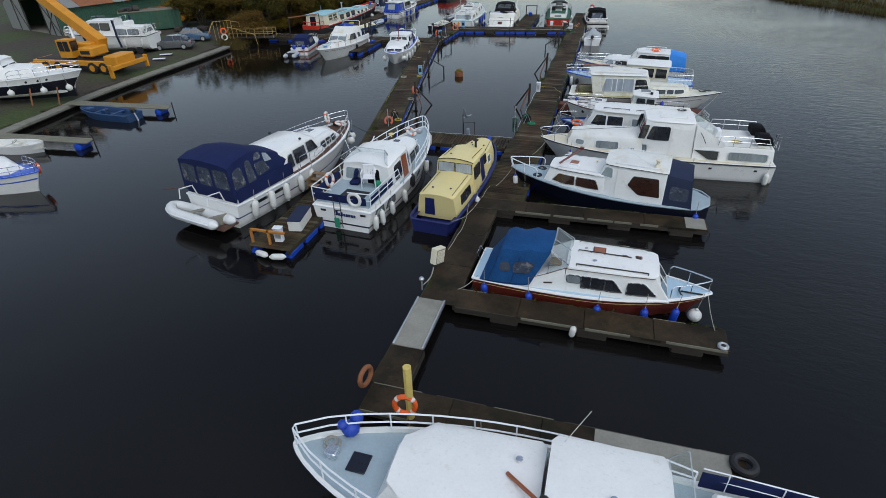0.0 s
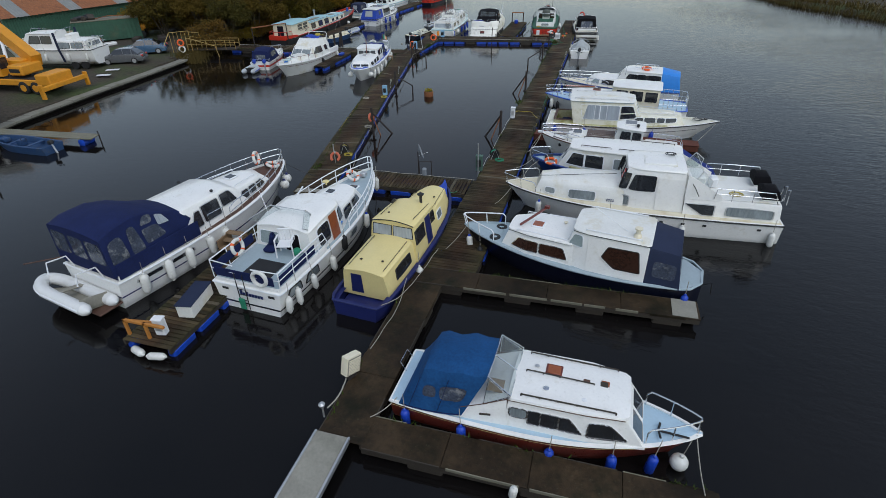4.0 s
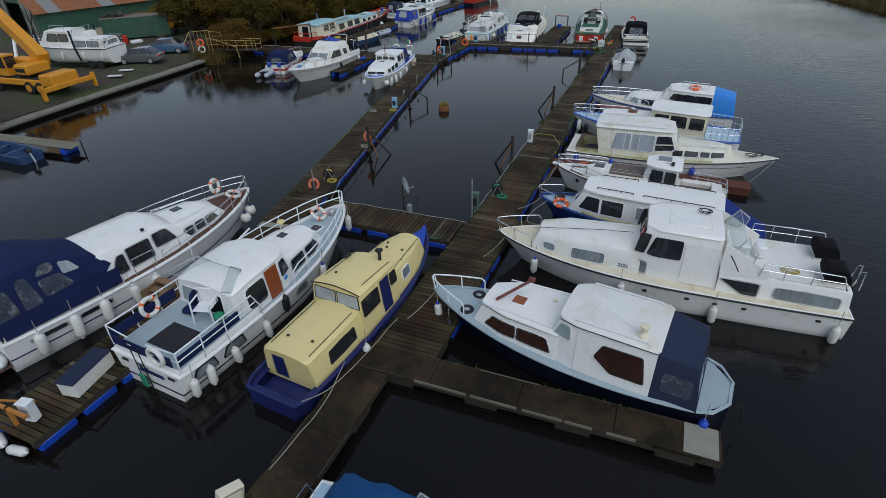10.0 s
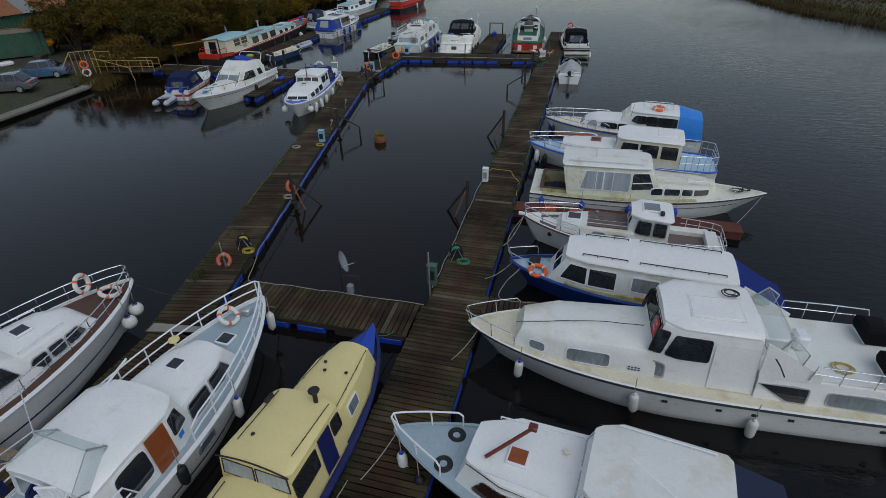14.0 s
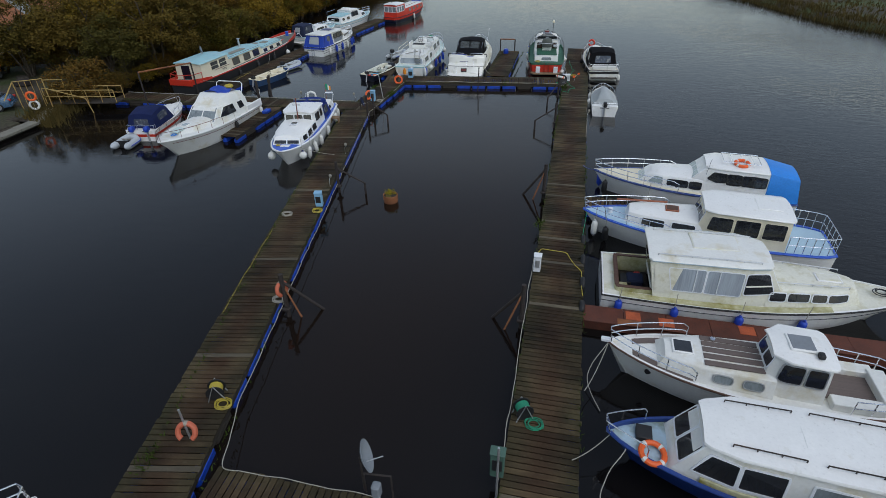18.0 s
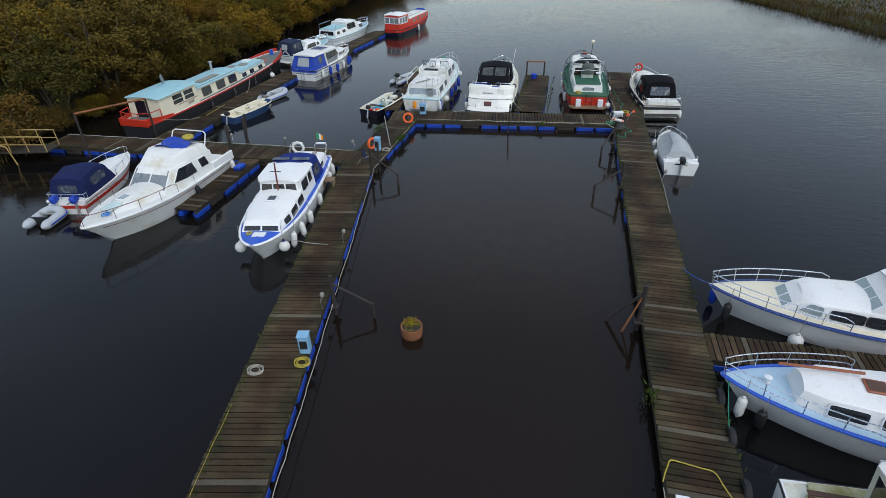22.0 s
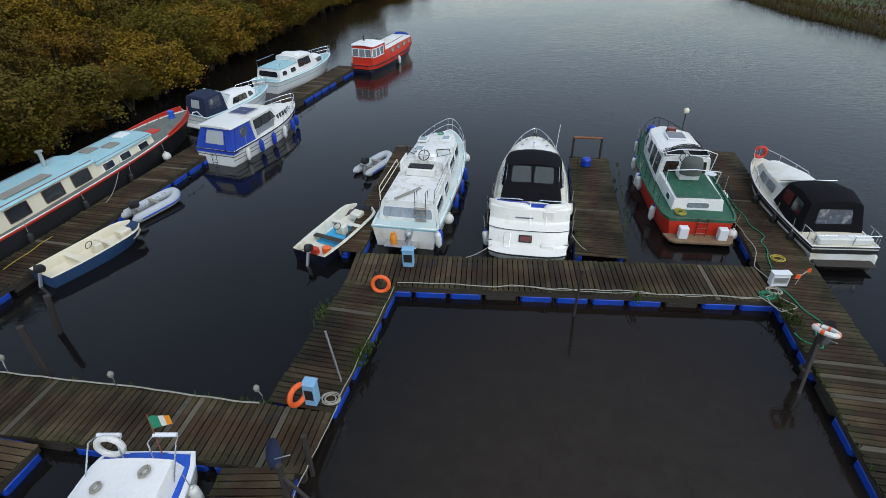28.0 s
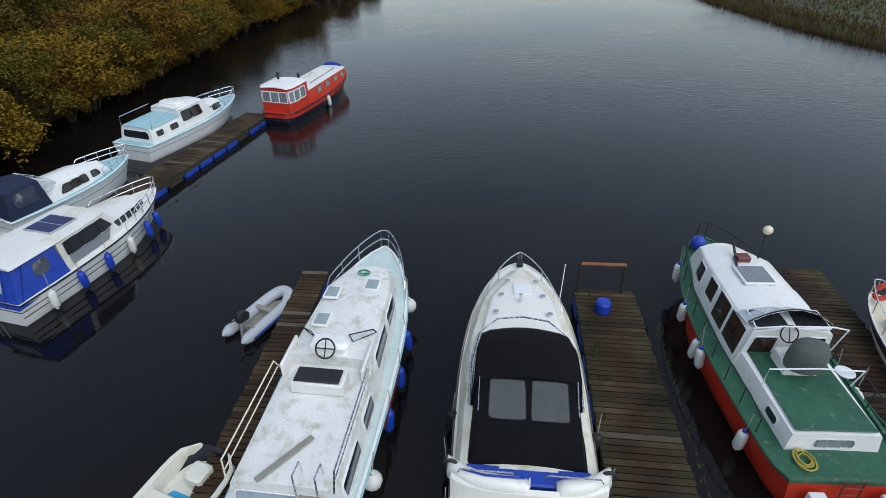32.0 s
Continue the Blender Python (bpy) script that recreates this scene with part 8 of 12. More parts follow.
    part("aerial", Mesh().tube([(6.3, -1.0, 1.8), (7.0, -1.15, 3.0)], 0.012, 5), RAIL_WHITE, b.ob)
    part("searchlight", Mesh().lathe([(0.05, 0), (0.04, 0.25), (0.07, 0.3), (0.02, 0.33)], 8, (6.5, 0.05, 1.92)), STEEL, b.ob)
    b.box("bow_anchor", 8.7, 9.2, -0.1, 0.1, 1.62, 1.78, BLACK, 0.03)
    fender(b, 0.4, 1, F_WHITE, z=0.35, tip=True)
    for x in (0.5, 1.6, 3.0):
        fender(b, x, -1, F_BLACK, z=0.4)
        fender(b, x + 0.4, 1, F_BLACK, z=0.4)
    rope([b.at(-0.3, 1.4, 0.5), (-15.8, 70.3, 0.48)], sag=0.1)
    rope([b.at(0.3, -1.7, 0.9), (-11.2, 71.6, 0.48)], sag=0.1)


def red_trawler():
    b = Boat("trawler_yacht", pose(-6.6, 73.9, 0, 0, 0, 94.0), 9.4, 3.3, 1.05, 1.55, RED, "red steel trawler with green decks and white wheelhouse",
             um=0.48, p=2.1, q=0.72, transom=0.86, tuck=0.1, deck=GREEN, rub=GREEN, bulwark=0.06, boot=(BLACK, 0.85, 1.0), stripe=(GREEN, 0.02, 0.14), flare=0.14)
    a = Cabin(b, "aft_cabin", [(0.75, 0.8, 1.05, 0.98, 0.95, 1.5), (3.6, 3.6, 1.12, 1.05, 0.98, 1.55)], WHITE, crown=0.03, r=0.03)
    b.box("aft_cabin_top", 0.85, 3.5, -0.9, 0.9, 1.55, 1.59, GREEN)
    a.win("b", -0.4, 0.4, 0.35, 0.75, glass=GLASS_CURTAIN, frame=STEEL, rad=0.12)
    a.wins([(1.3, 1.75, 0.35, 0.75)], frame=RAIL_WHITE, rad=0.12)
    w = Cabin(b, "wheelhouse", [(3.4, 3.3, 1.18, 1.02, 0.95, 2.3), (6.6, 6.6, 1.1, 0.95, 1.05, 2.3), (8.2, 7.9, 0.75, 0.62, 1.2, 2.0)], WHITE, crown=0.14, r=0.08)
    w.wins([(3.5, 4.35, 0.26, 0.93, 0, 0), (4.45, 5.2, 0.26, 0.93), (5.4, 5.95, 0.42, 0.9), (6.4, 7.0, 0.42, 0.86)], glass=GLASS_RED, frame=RAIL_WHITE, rad=0.04)
    for s0, s1 in ((-0.85, -0.3), (0.3, 0.85)):
        w.win("b", s0, s1, 0.45, 0.88, glass=GLASS_RED, frame=RAIL_WHITE, rad=0.05)
    # dark glass panes put in for the shade inside the hood's opening
    for s in (-0.5, 0.5):
        pane(b.ob, [Vector((3.35, s - 0.42, 2.42)), Vector((3.35, s + 0.42, 2.42)), Vector((4.0, s + 0.38, 2.47)), Vector((4.0, s - 0.38, 2.47))], GLASS, RAIL_WHITE, 0.05, "roof_window", inside=Vector((3.6, 0, 0)))
    ys = (-1.02, -0.62, -0.2, 0.2, 0.62, 1.02)
    for y0, y1 in zip(ys, ys[1:]):
        lo = [Vector((4.15, y, 2.46 - 0.16 * y * y)) for y in (y0, y1)]
        hi = [Vector((3.55, y * 1.04, 2.86 - 0.42 * y * y)) for y in (y1, y0)]
        pane(b.ob, lo + hi, GLASS_PALE, RAIL_WHITE, 0.02, "hood_panel", inside=Vector((4, 0, 1)))
    part("hood_bow", Mesh().tube([(3.54, i * 0.212 - 1.06, 2.87 - 0.39 * ((i - 5) * 0.212) ** 2) for i in range(11)], 0.022, 6), BLACK, b.ob)
    hatch(b, 5.6, 0, 2.46, 0.9, 0.9, CANVAS_GREY, RAIL_WHITE)
    b.box("helm_box", 2.5, 3.2, -0.42, 0.42, 1.58, 1.95, WHITE, 0.03)
    part("seat_cover", Mesh().loft([[(2.55 + 0.34 * k * math.cos(a), 0.47 * k * math.sin(a), z) for a in [i * math.pi / 6 for i in range(12)]] for z, k in ((1.9, 1.0), (2.2, 1.02), (2.45, 0.95), (2.6, 0.8), (2.66, 0.4))]), COVER_OLIVE, b.ob, "dull olive-grey cover over the helm seat", smooth=60)
    wh = part("steering_wheel", Mesh().torus(0.22, 0.02, n=18, k=6).tube([(-0.2, 0, 0), (0.2, 0, 0)], 0.014), BLACK, b.ob)
    wh.location, wh.rotation_euler = (3.2, 0.15, 2.35), (0, radians(-60), 0)
    part("hoop", Mesh().tube([(3.3, 1.1, 1.6), (3.1, 1.15, 2.6), (2.9, 0.6, 2.85), (2.9, -0.6, 2.85), (3.1, -1.15, 2.6), (3.3, -1.1, 1.6)], 0.022), RAIL_WHITE, b.ob)
    part("hoop", Mesh().tube([(2.2, 1.05, 1.6), (2.1, 1.1, 2.2), (2.05, 0, 2.3), (2.1, -1.1, 2.2), (2.2, -1.05, 1.6)], 0.02), RAIL_WHITE, b.ob)
    part("dish_aerial", Mesh().lathe([(0.02, 0), (0.16, 0.05), (0.22, 0.12)], 16, (2.2, -0.75, 1.95)), PLASTIC_WHITE, b.ob)
    part("mast", Mesh().tube([(6.6, -0.55, 2.4), (6.6, -0.55, 3.3)], 0.025), BLACK, b.ob)
    part("mast_lamp", Mesh().ball(0.14, (6.6, -0.55, 3.4)), CREAM, b.ob)
    part("folded_mast", Mesh().tube([(6.0, 0.35, 2.5), (7.4, -0.1, 2.55)], 0.04), BLACK, b.ob)
    b.box("mast_foot", 6.3, 6.6, -0.2, 0.2, 2.42, 2.6, MAROON)
    b.rail(1.2, h=0.6, n=10, mid=False, material=BLACK, r=0.016, inset=0.05)
    plat = part("stern_platform", Mesh().plate([(-0.65, -1.05), (-0.5, -1.25), (0.0, -1.4), (0.0, 1.4), (-0.5, 1.25), (-0.65, 1.05)], 0.2, 0.28), VARNISH_DULL, b.ob)
    for y in (0.7, -0.85):
        bx = b.box("stern_box", -0.42, -0.12, y - 0.18, y + 0.18, 0.28, 0.78, PLASTIC_WHITE, 0.02, "white box on the stern platform")
    lad = part("stern_ladder", Mesh().tube([(-0.08, 0.15, 1.1), (-0.12, 0.15, 0.28)], 0.02).tube([(-0.08, -0.25, 1.1), (-0.12, -0.25, 0.28)], 0.02), MAROON, b.ob)
    for i in range(3):
        part("rung", Mesh().tube([(-0.1, 0.15, 0.4 + i * 0.25), (-0.1, -0.25, 0.4 + i * 0.25)], 0.016, 5), MAROON, lad)
    coil(b.m @ pose(0.45, 0.75, 1.05), HOSE_YELLOW, "yellow hose coiled on the aft deck", 0.3, 5)
    for x, zz in ((1.4, 0.5), (4.0, 0.7), (4.4, 0.7), (5.8, 0.9), (7.8, 1.0)):
        fender(b, x, 1, z=zz, tip=True)
    fender(b, 0.3, -1, F_BALL, z=0.2)
    fender(b, 3.4, -1, z=0.7)
    fender(b, 2.6, -1, F_BALL, z=0.8)
    solid("ball_fender", Mesh().ball(0.25), FENDER_BLUE, b.m @ pose(8.6, 0.35, 1.7), "round blue fender on the trawler's bow", "fender", "fenders on the boats")


def black_canopy_cruiser():
    b = Boat("cabin_cruiser", pose(-1.62, 72.85, 0, 0, 0, 97.0), 8.1, 2.7, 0.85, 1.15, WHITE_OLD, "cream-white cruiser with black rubbing strake and black canopy",
             um=0.42, p=2.2, q=0.78, transom=0.92, deck=CREAM, rub=BLACK, bulwark=0.03, stripe=(BLACK, 0.12, 0.3), flare=0.12)
    f = Cabin(b, "fore_cabin", [(3.5, 3.5, 1.1, 0.98, 0.8, 1.62), (5.2, 5.2, 1.0, 0.85, 0.9, 1.6), (6.8, 6.5, 0.65, 0.52, 0.98, 1.5)], WHITE_OLD, crown=0.1, r=0.1)
    f.wins([(4.0, 4.75, 0.35, 0.8), (4.9, 5.7, 0.35, 0.8)], glass=GLASS_CURTAIN, frame=ALU)
    c = Cabin(b, "canopy", [(1.1, 1.35, 1.2, 1.0, 0.85, 2.0), (2.2, 2.2, 1.22, 1.04, 0.85, 2.2), (3.55, 3.15, 1.15, 1.0, 1.0, 2.05)], BLACK_CANVAS, crown=0.1, r=0.16, label="black canvas canopy with vinyl windows")
    c.win("b", -0.6, 0.6, 0.3, 0.8, glass=VINYL, frame=None, rad=0.06)
    c.wins([(1.6, 2.2, 0.35, 0.78), (2.35, 3.05, 0.35, 0.78)], glass=GLASS, frame=None, rad=0.1)
    b.box("stern_bench", 0.1, 0.5, -1.0, 1.0, 0.85, 1.15, WHITE_OLD, 0.05)
    for s0, s1 in ((-0.9, -0.05), (0.05, 0.9)):
        pane(b.ob, [Vector((3.2, s0, 2.12)), Vector((3.2, s1, 2.12)), Vector((3.95, s1, 1.74)), Vector((3.95, s0, 1.74))], GLASS, ALU, 0.03, "windscreen_pane", inside=Vector((3.5, 0, 0)))
    for y in (-0.6, 0.6):
        b.box("transom_window", -0.02, 0.0, y - 0.45, y + 0.45, 0.55, 0.72, BLACK, 0.005)
    b.stern_rail(0.9, 0.45, 2, False)
    b.rail(5.3, h=0.5, n=3, inset=0.06, mid=False, lean=0.2)
    b.box("swim_platform", -0.45, 0.0, -1.1, 1.1, 0.22, 0.28, TIMBER)
    for x in (1.2, 2.6, 4.4):
        fender(b, x, 1, F_BLACK, z=0.4)
    fender(b, 0.2, -1, F_WHITE, z=0.1)
    hb = part("horseshoe_buoy", Mesh().torus(0.26, 0.08, (7.5, 0.2, 1.6), "x", 16, 8, 0.4, 5.9), RED, b.ob)


def covered_tender():
    b = Boat("tender", pose(-1.75, 63.1, 0, 0, 0, 91.0), 4.95, 1.95, 0.6, 0.8, WHITE, "small white boat under a grey cover with an outboard",
             um=0.45, p=2.2, q=0.75, transom=0.9, deck=WHITE_OLD, bulwark=0.0)
    Cabin(b, "boat_cover", [(0.75, 0.9, 0.9, 0.55, 0.58, 0.98), (1.6, 1.6, 0.95, 0.34, 0.62, 1.28), (3.0, 3.0, 0.88, 0.3, 0.66, 1.26), (4.0, 3.9, 0.6, 0.22, 0.72, 1.05), (4.55, 4.4, 0.32, 0.14, 0.76, 0.9)], COVER_PALE, crown=0.06, r=0.1, label="sagging pale grey cover over a ridge")
    b.rail(3.4, h=0.3, n=2, mid=False, inset=0.06)
    b.stern_rail(0.6, 0.35, 1, False)
    b.box("stern_locker", 0.05, 0.5, 0.3, 0.9, 0.55, 0.75, WHITE, 0.03)
    b.box("stern_locker", 0.05, 0.5, -0.9, -0.3, 0.55, 0.75, WHITE, 0.03)
    outboard(b.m @ pose(-0.12, 0, 0.5, 0, 0, 180), "dark outboard motor on the covered tender", BLACK)
    fender(b, 2.0, 1, z=0.3)
    fender(b, 3.4, 1, z=0.35)


def blue_white_cruiser():
    b = Boat("motor_cruiser", pose(-21.9, 60.0, 0, 0, 0, -79.5), 9.9, 2.75, 0.95, 1.2, WHITE, "white cruiser with bright blue side decks and blue canopy",
             um=0.45, p=3.0, q=0.56, transom=0.85, tuck=0.1, deck=BLUE, rub=RAIL_WHITE, bulwark=0.03, boot=(BLUE_HULL, 0.93, 1.0))
    a = Cabin(b, "aft_cabin", [(0.4, 0.5, 1.0, 0.9, 0.9, 1.35), (2.6, 2.6, 1.08, 0.96, 0.92, 1.42)], WHITE, crown=0.06, r=0.08)
    a.wins([(1.4, 2.0, 0.3, 0.8)], frame=RAIL_WHITE, rad=0.15)
    c = Cabin(b, "canopy", [(2.0, 2.2, 1.12, 0.9, 0.95, 1.95), (3.1, 3.1, 1.12, 0.98, 0.95, 2.12), (4.0, 3.8, 1.1, 0.98, 0.95, 2.1)], CANVAS_ROYAL, crown=0.1, r=0.1, label="blue canvas canopy with clear panels")
    c.wins([(2.5, 3.5, 0.25, 0.7)], glass=VINYL, frame=None, rad=0.15)
    for s in (-0.5, 0.5):
        pane(b.ob, [Vector((3.3, s - 0.42, 2.23)), Vector((3.3, s + 0.42, 2.23)), Vector((3.6, s + 0.42, 2.22)), Vector((3.6, s - 0.42, 2.22))], VINYL, None, 0.06, "canopy_window", inside=Vector((3, 0, 0)))
    w = Cabin(b, "wheelhouse", [(3.7, 3.7, 1.12, 1.02, 0.95, 2.02), (5.3, 5.3, 1.1, 1.0, 0.98, 2.06), (5.9, 5.7, 0.95, 0.86, 1.0, 2.02)], WHITE, roof=WHITE, crown=0.1, over=0.1)
    w.wins([(4.0, 4.6, 0.42, 0.88, 0.1, 0), (4.7, 5.5, 0.42, 0.88)], frame=RAIL_WHITE, rad=0.1)
    for s0, s1 in ((-0.92, -0.36), (-0.3, 0.3), (0.36, 0.92)):
        w.win("f", s0, s1, 0.42, 0.92, frame=RAIL_WHITE, rad=0.06)
    f = Cabin(b, "fore_cabin", [(5.5, 5.5, 1.12, 1.0, 0.98, 1.62), (7.5, 7.5, 1.06, 0.95, 1.02, 1.58), (8.75, 8.4, 0.85, 0.76, 1.08, 1.5)], WHITE, crown=0.1, r=0.08)
    f.wins([(5.75, 6.55, 0.22, 0.82), (6.7, 7.5, 0.22, 0.82), (7.65, 8.2, 0.22, 0.78)], frame=RAIL_WHITE, rad=0.1)
    for s0, s1 in ((-0.9, -0.04), (0.04, 0.9)):
        f.win("f", s0, s1, 0.2, 0.8, frame=RAIL_WHITE, rad=0.05)
    hatch(b, 6.8, 0, 1.72, 0.5, 0.45)
    b.box("deck_hatch", 8.8, 9.2, -0.28, 0.28, 1.12, 1.18, WHITE, 0.02)
    part("mast", Mesh().tube([(5.9, 0, 1.7), (5.75, 0, 3.0)], 0.035), MAROON, b.ob)
    part("mast_arm", Mesh().tube([(5.8, -0.25, 2.6), (5.8, 0.25, 2.6)], 0.02), BLACK, b.ob)
    for s in (1, -1):
        part("stern_frame", Mesh().tube([(0.9, s * 1.0, 1.1), (0.35, s * 1.0, 1.75), (0.15, s * 0.95, 1.7), (0.15, s * 0.35, 1.7), (0.35, s * 0.35, 1.75), (0.4, s * 0.35, 1.1)], 0.02), STEEL, b.ob)
    ring_buoy(b.m @ pose(0.3, -0.6, 1.55, 90, 0, 90), "white lifebuoy hung on the stern frame", FENDER_WHITE, False)
    for s in (1, -1):
        part("padded_bar", Mesh().tube([(0.13, s * 0.92, 1.74), (0.13, s * 0.38, 1.74)], 0.05, 8), RAIL_WHITE, b.ob)
    part("flag_band", Mesh().loft([[(0.02, 0.58, 1.9 + z), (-0.05, 0.66, 1.86 + z * 0.9)] for z in (0, 0.2, 0.36)], False), FENDER_WHITE, b.ob)
    part("flag_band", Mesh().loft([[(-0.05, 0.66, 1.86 + z), (-0.12, 0.74, 1.82 + z * 0.9)] for z in (0, 0.18, 0.32)], False), GAS_ORANGE, b.ob)
    coil(b.m @ pose(0.9, 0.45, 1.44), ROPE, "rope coiled on the white aft cabin roof", 0.16, 4)
    coil(b.m @ pose(1.3, -0.4, 1.47), ROPE, "rope coiled on the white aft cabin roof", 0.14, 4)
    fl = part("ensign", Mesh().loft([[(0.15, 0.45, 1.95 + z), (0.1 - 0.05 * z, 0.5, 1.95 + z), (0.02, 0.58, 1.9 + z * 0.9)] for z in (0, 0.2, 0.4)], False), ROPE_GREEN, b.ob, "small green and white flag")
    part("flagstaff", Mesh().tube([(0.18, 0.42, 1.1), (0.1, 0.42, 2.4)], 0.014, 5), VARNISH, b.ob)
    for x in (0.8, 1.8, 4.4, 6.2, 7.3, 8.2):
        fender(b, x, 1, z=0.45)
    fender(b, 8.9, 1, F_BALL, z=0.55, tip=True)
    fender(b, 9.0, -1, F_BALL, z=0.55)
    coil(b.m @ pose(8.9, -0.45, 1.15), HOSE_YELLOW, "yellow-green rope coiled on the blue foredeck", 0.16)
    rope([b.at(9.0, 0.7, 1.15), (-17.6, 52.0, 0.48)], sag=0.1)


def flybridge_cruiser():
    b = Boat("flybridge_cruiser", pose(-27.65, 59.1, 0, 0, 0, -91.5), 9.2, 3.1, 1.0, 1.35, WHITE_OLD, "white flybridge cruiser with a blue cover on its bridge",
             um=0.45, p=2.2, q=0.78, transom=0.9, deck=WHITE_OLD, rub=WHITE, bulwark=0.03, rake=0.16, flare=0.2)
    f = Cabin(b, "foredeck_moulding", [(4.4, 4.4, 1.2, 1.02, 1.0, 1.42), (6.4, 6.4, 0.95, 0.75, 1.1, 1.42), (7.8, 7.6, 0.5, 0.35, 1.2, 1.36)], WHITE_OLD, crown=0.1, r=0.15)
    w = Cabin(b, "saloon", [(1.6, 1.6, 1.36, 1.25, 0.98, 2.0), (4.0, 3.7, 1.34, 1.2, 1.0, 2.08), (5.35, 4.35, 1.1, 1.0, 1.1, 2.04)], WHITE_OLD, crown=0.05, r=0.06)
    w.wins([(2.0, 2.6, 0.4, 0.85, 0.15, 0.1), (3.0, 4.6, 0.34, 0.88, 0.15, -0.55)], frame=WHITE, rad=0.04)
    for s0, s1 in ((-0.93, -0.03), (0.03, 0.93)):
        w.win("f", s0, s1, 0.16, 0.94, glass=GLASS_CURTAIN, frame=WHITE, rad=0.04)
    fb = Cabin(b, "flybridge", [(1.7, 1.8, 1.24, 1.14, 2.0, 2.42), (3.4, 3.2, 1.2, 1.08, 2.05, 2.56), (4.2, 3.8, 0.95, 0.85, 2.06, 2.46)], WHITE_OLD, crown=0.02, r=0.06)
    part("maroon_line", Mesh().tube([b.side(u, 0.2, 0.012) for u in [i / 20 for i in range(20)]], 0.014, 5).tube([(x, -y, z) for x, y, z in [b.side(u, 0.2, 0.012) for u in [i / 20 for i in range(20)]]], 0.014, 5), MAROON, b.ob)
    part("bridge_cover", Mesh().loft([[(x, y, 2.55 + 0.12 * math.sin(x * 5 + y * 3) + 0.1 * (1 - abs(y))) for y in (-0.85, -0.45, 0, 0.45, 0.85)] for x in (1.9, 2.3, 2.7, 3.1)], False), TARP_DARK, b.ob, "crumpled bright blue cover on the flybridge")
    part("radar_arch", Mesh().tube([(1.7, 1.05, 2.1), (1.3, 1.0, 2.75), (1.25, 0.85, 2.85), (1.25, -0.85, 2.85), (1.3, -1.0, 2.75), (1.7, -1.05, 2.1)], 0.03), RAIL_WHITE, b.ob)
    b.rail(4.8, h=0.5, n=4, inset=0.08, mid=False, material=MAROON, r=0.016)
    hatch(b, 6.6, 0, 1.5, 0.55, 0.45, CLEAR, WHITE)
    b.box("foredeck_mat", 7.0, 7.8, -0.3, 0.3, 1.42, 1.5, PALE_TURQ, 0.02)
    for s in (1, -1):
        b.box("cockpit_coaming", 0.05, 1.9, s * 1.4 - 0.06, s * 1.4 + 0.06, 0.9, 1.4, WHITE, 0.04)
    b.box("cockpit_sole", 0.1, 1.8, -1.3, 1.3, 0.85, 0.93, TURQ)
    for x in (0.3, 3.6):
        fender(b, x, 1, F_WHITE if x < 1 else F_BLACK, z=0.5)
    coil(b.m @ pose(7.9, 0.1, 1.32), TARP, "blue rope and chain on the bow", 0.22)
    solid("lifejacket", Mesh().torus(0.2, 0.1, (0, 0, 0.1)), HOSE_YELLOW, b.m @ pose(1.7, 0.2, 2.55), "yellow life jacket on the flybridge seat", "life jacket")


def blue_canopy_runabout():
    b = Boat("runabout", pose(-31.8, 52.9, 0, 0, 0, 101.0), 5.9, 2.15, 0.75, 0.9, WHITE, "small white runabout with navy canopy and red stripe", um=0.42, p=2.2, q=0.78, transom=0.92,
             deck=WHITE_OLD, stripe=(RED, 0.3, 0.5), bulwark=0.02)
    c = Cabin(b, "canopy", [(0.35, 0.5, 0.98, 0.8, 0.72, 1.65), (1.7, 1.7, 1.0, 0.84, 0.75, 1.85), (2.9, 2.5, 0.95, 0.78, 0.78, 1.65)], CANVAS_NAVY, crown=0.08, r=0.14, label="navy canvas canopy")
    c.win("b", -0.55, 0.55, 0.3, 0.7, glass=VINYL, frame=None)
    c.wins([(1.0, 2.2, 0.35, 0.75)], glass=VINYL, frame=None)
    Cabin(b, "cuddy", [(2.8, 2.8, 0.92, 0.75, 0.75, 1.15), (4.6, 4.5, 0.6, 0.45, 0.82, 1.08)], WHITE, crown=0.08, r=0.1)
    b.rail(2.9, h=0.4, n=3, mid=False, inset=0.06)
    b.stern_rail(0.4, 0.3, 1, False)
    for s in (0.5, -0.5):
        outboard(b.m @ pose(-0.1, s, 0.45, 0, 0, 180), "outboard motor with a blue cowl on the runabout", FENDER_BLUE)


far_white_cruiser()
sport_cruiser()
red_trawler()
black_canopy_cruiser()
covered_tender()
blue_white_cruiser()
flybridge_cruiser()
blue_canopy_runabout()


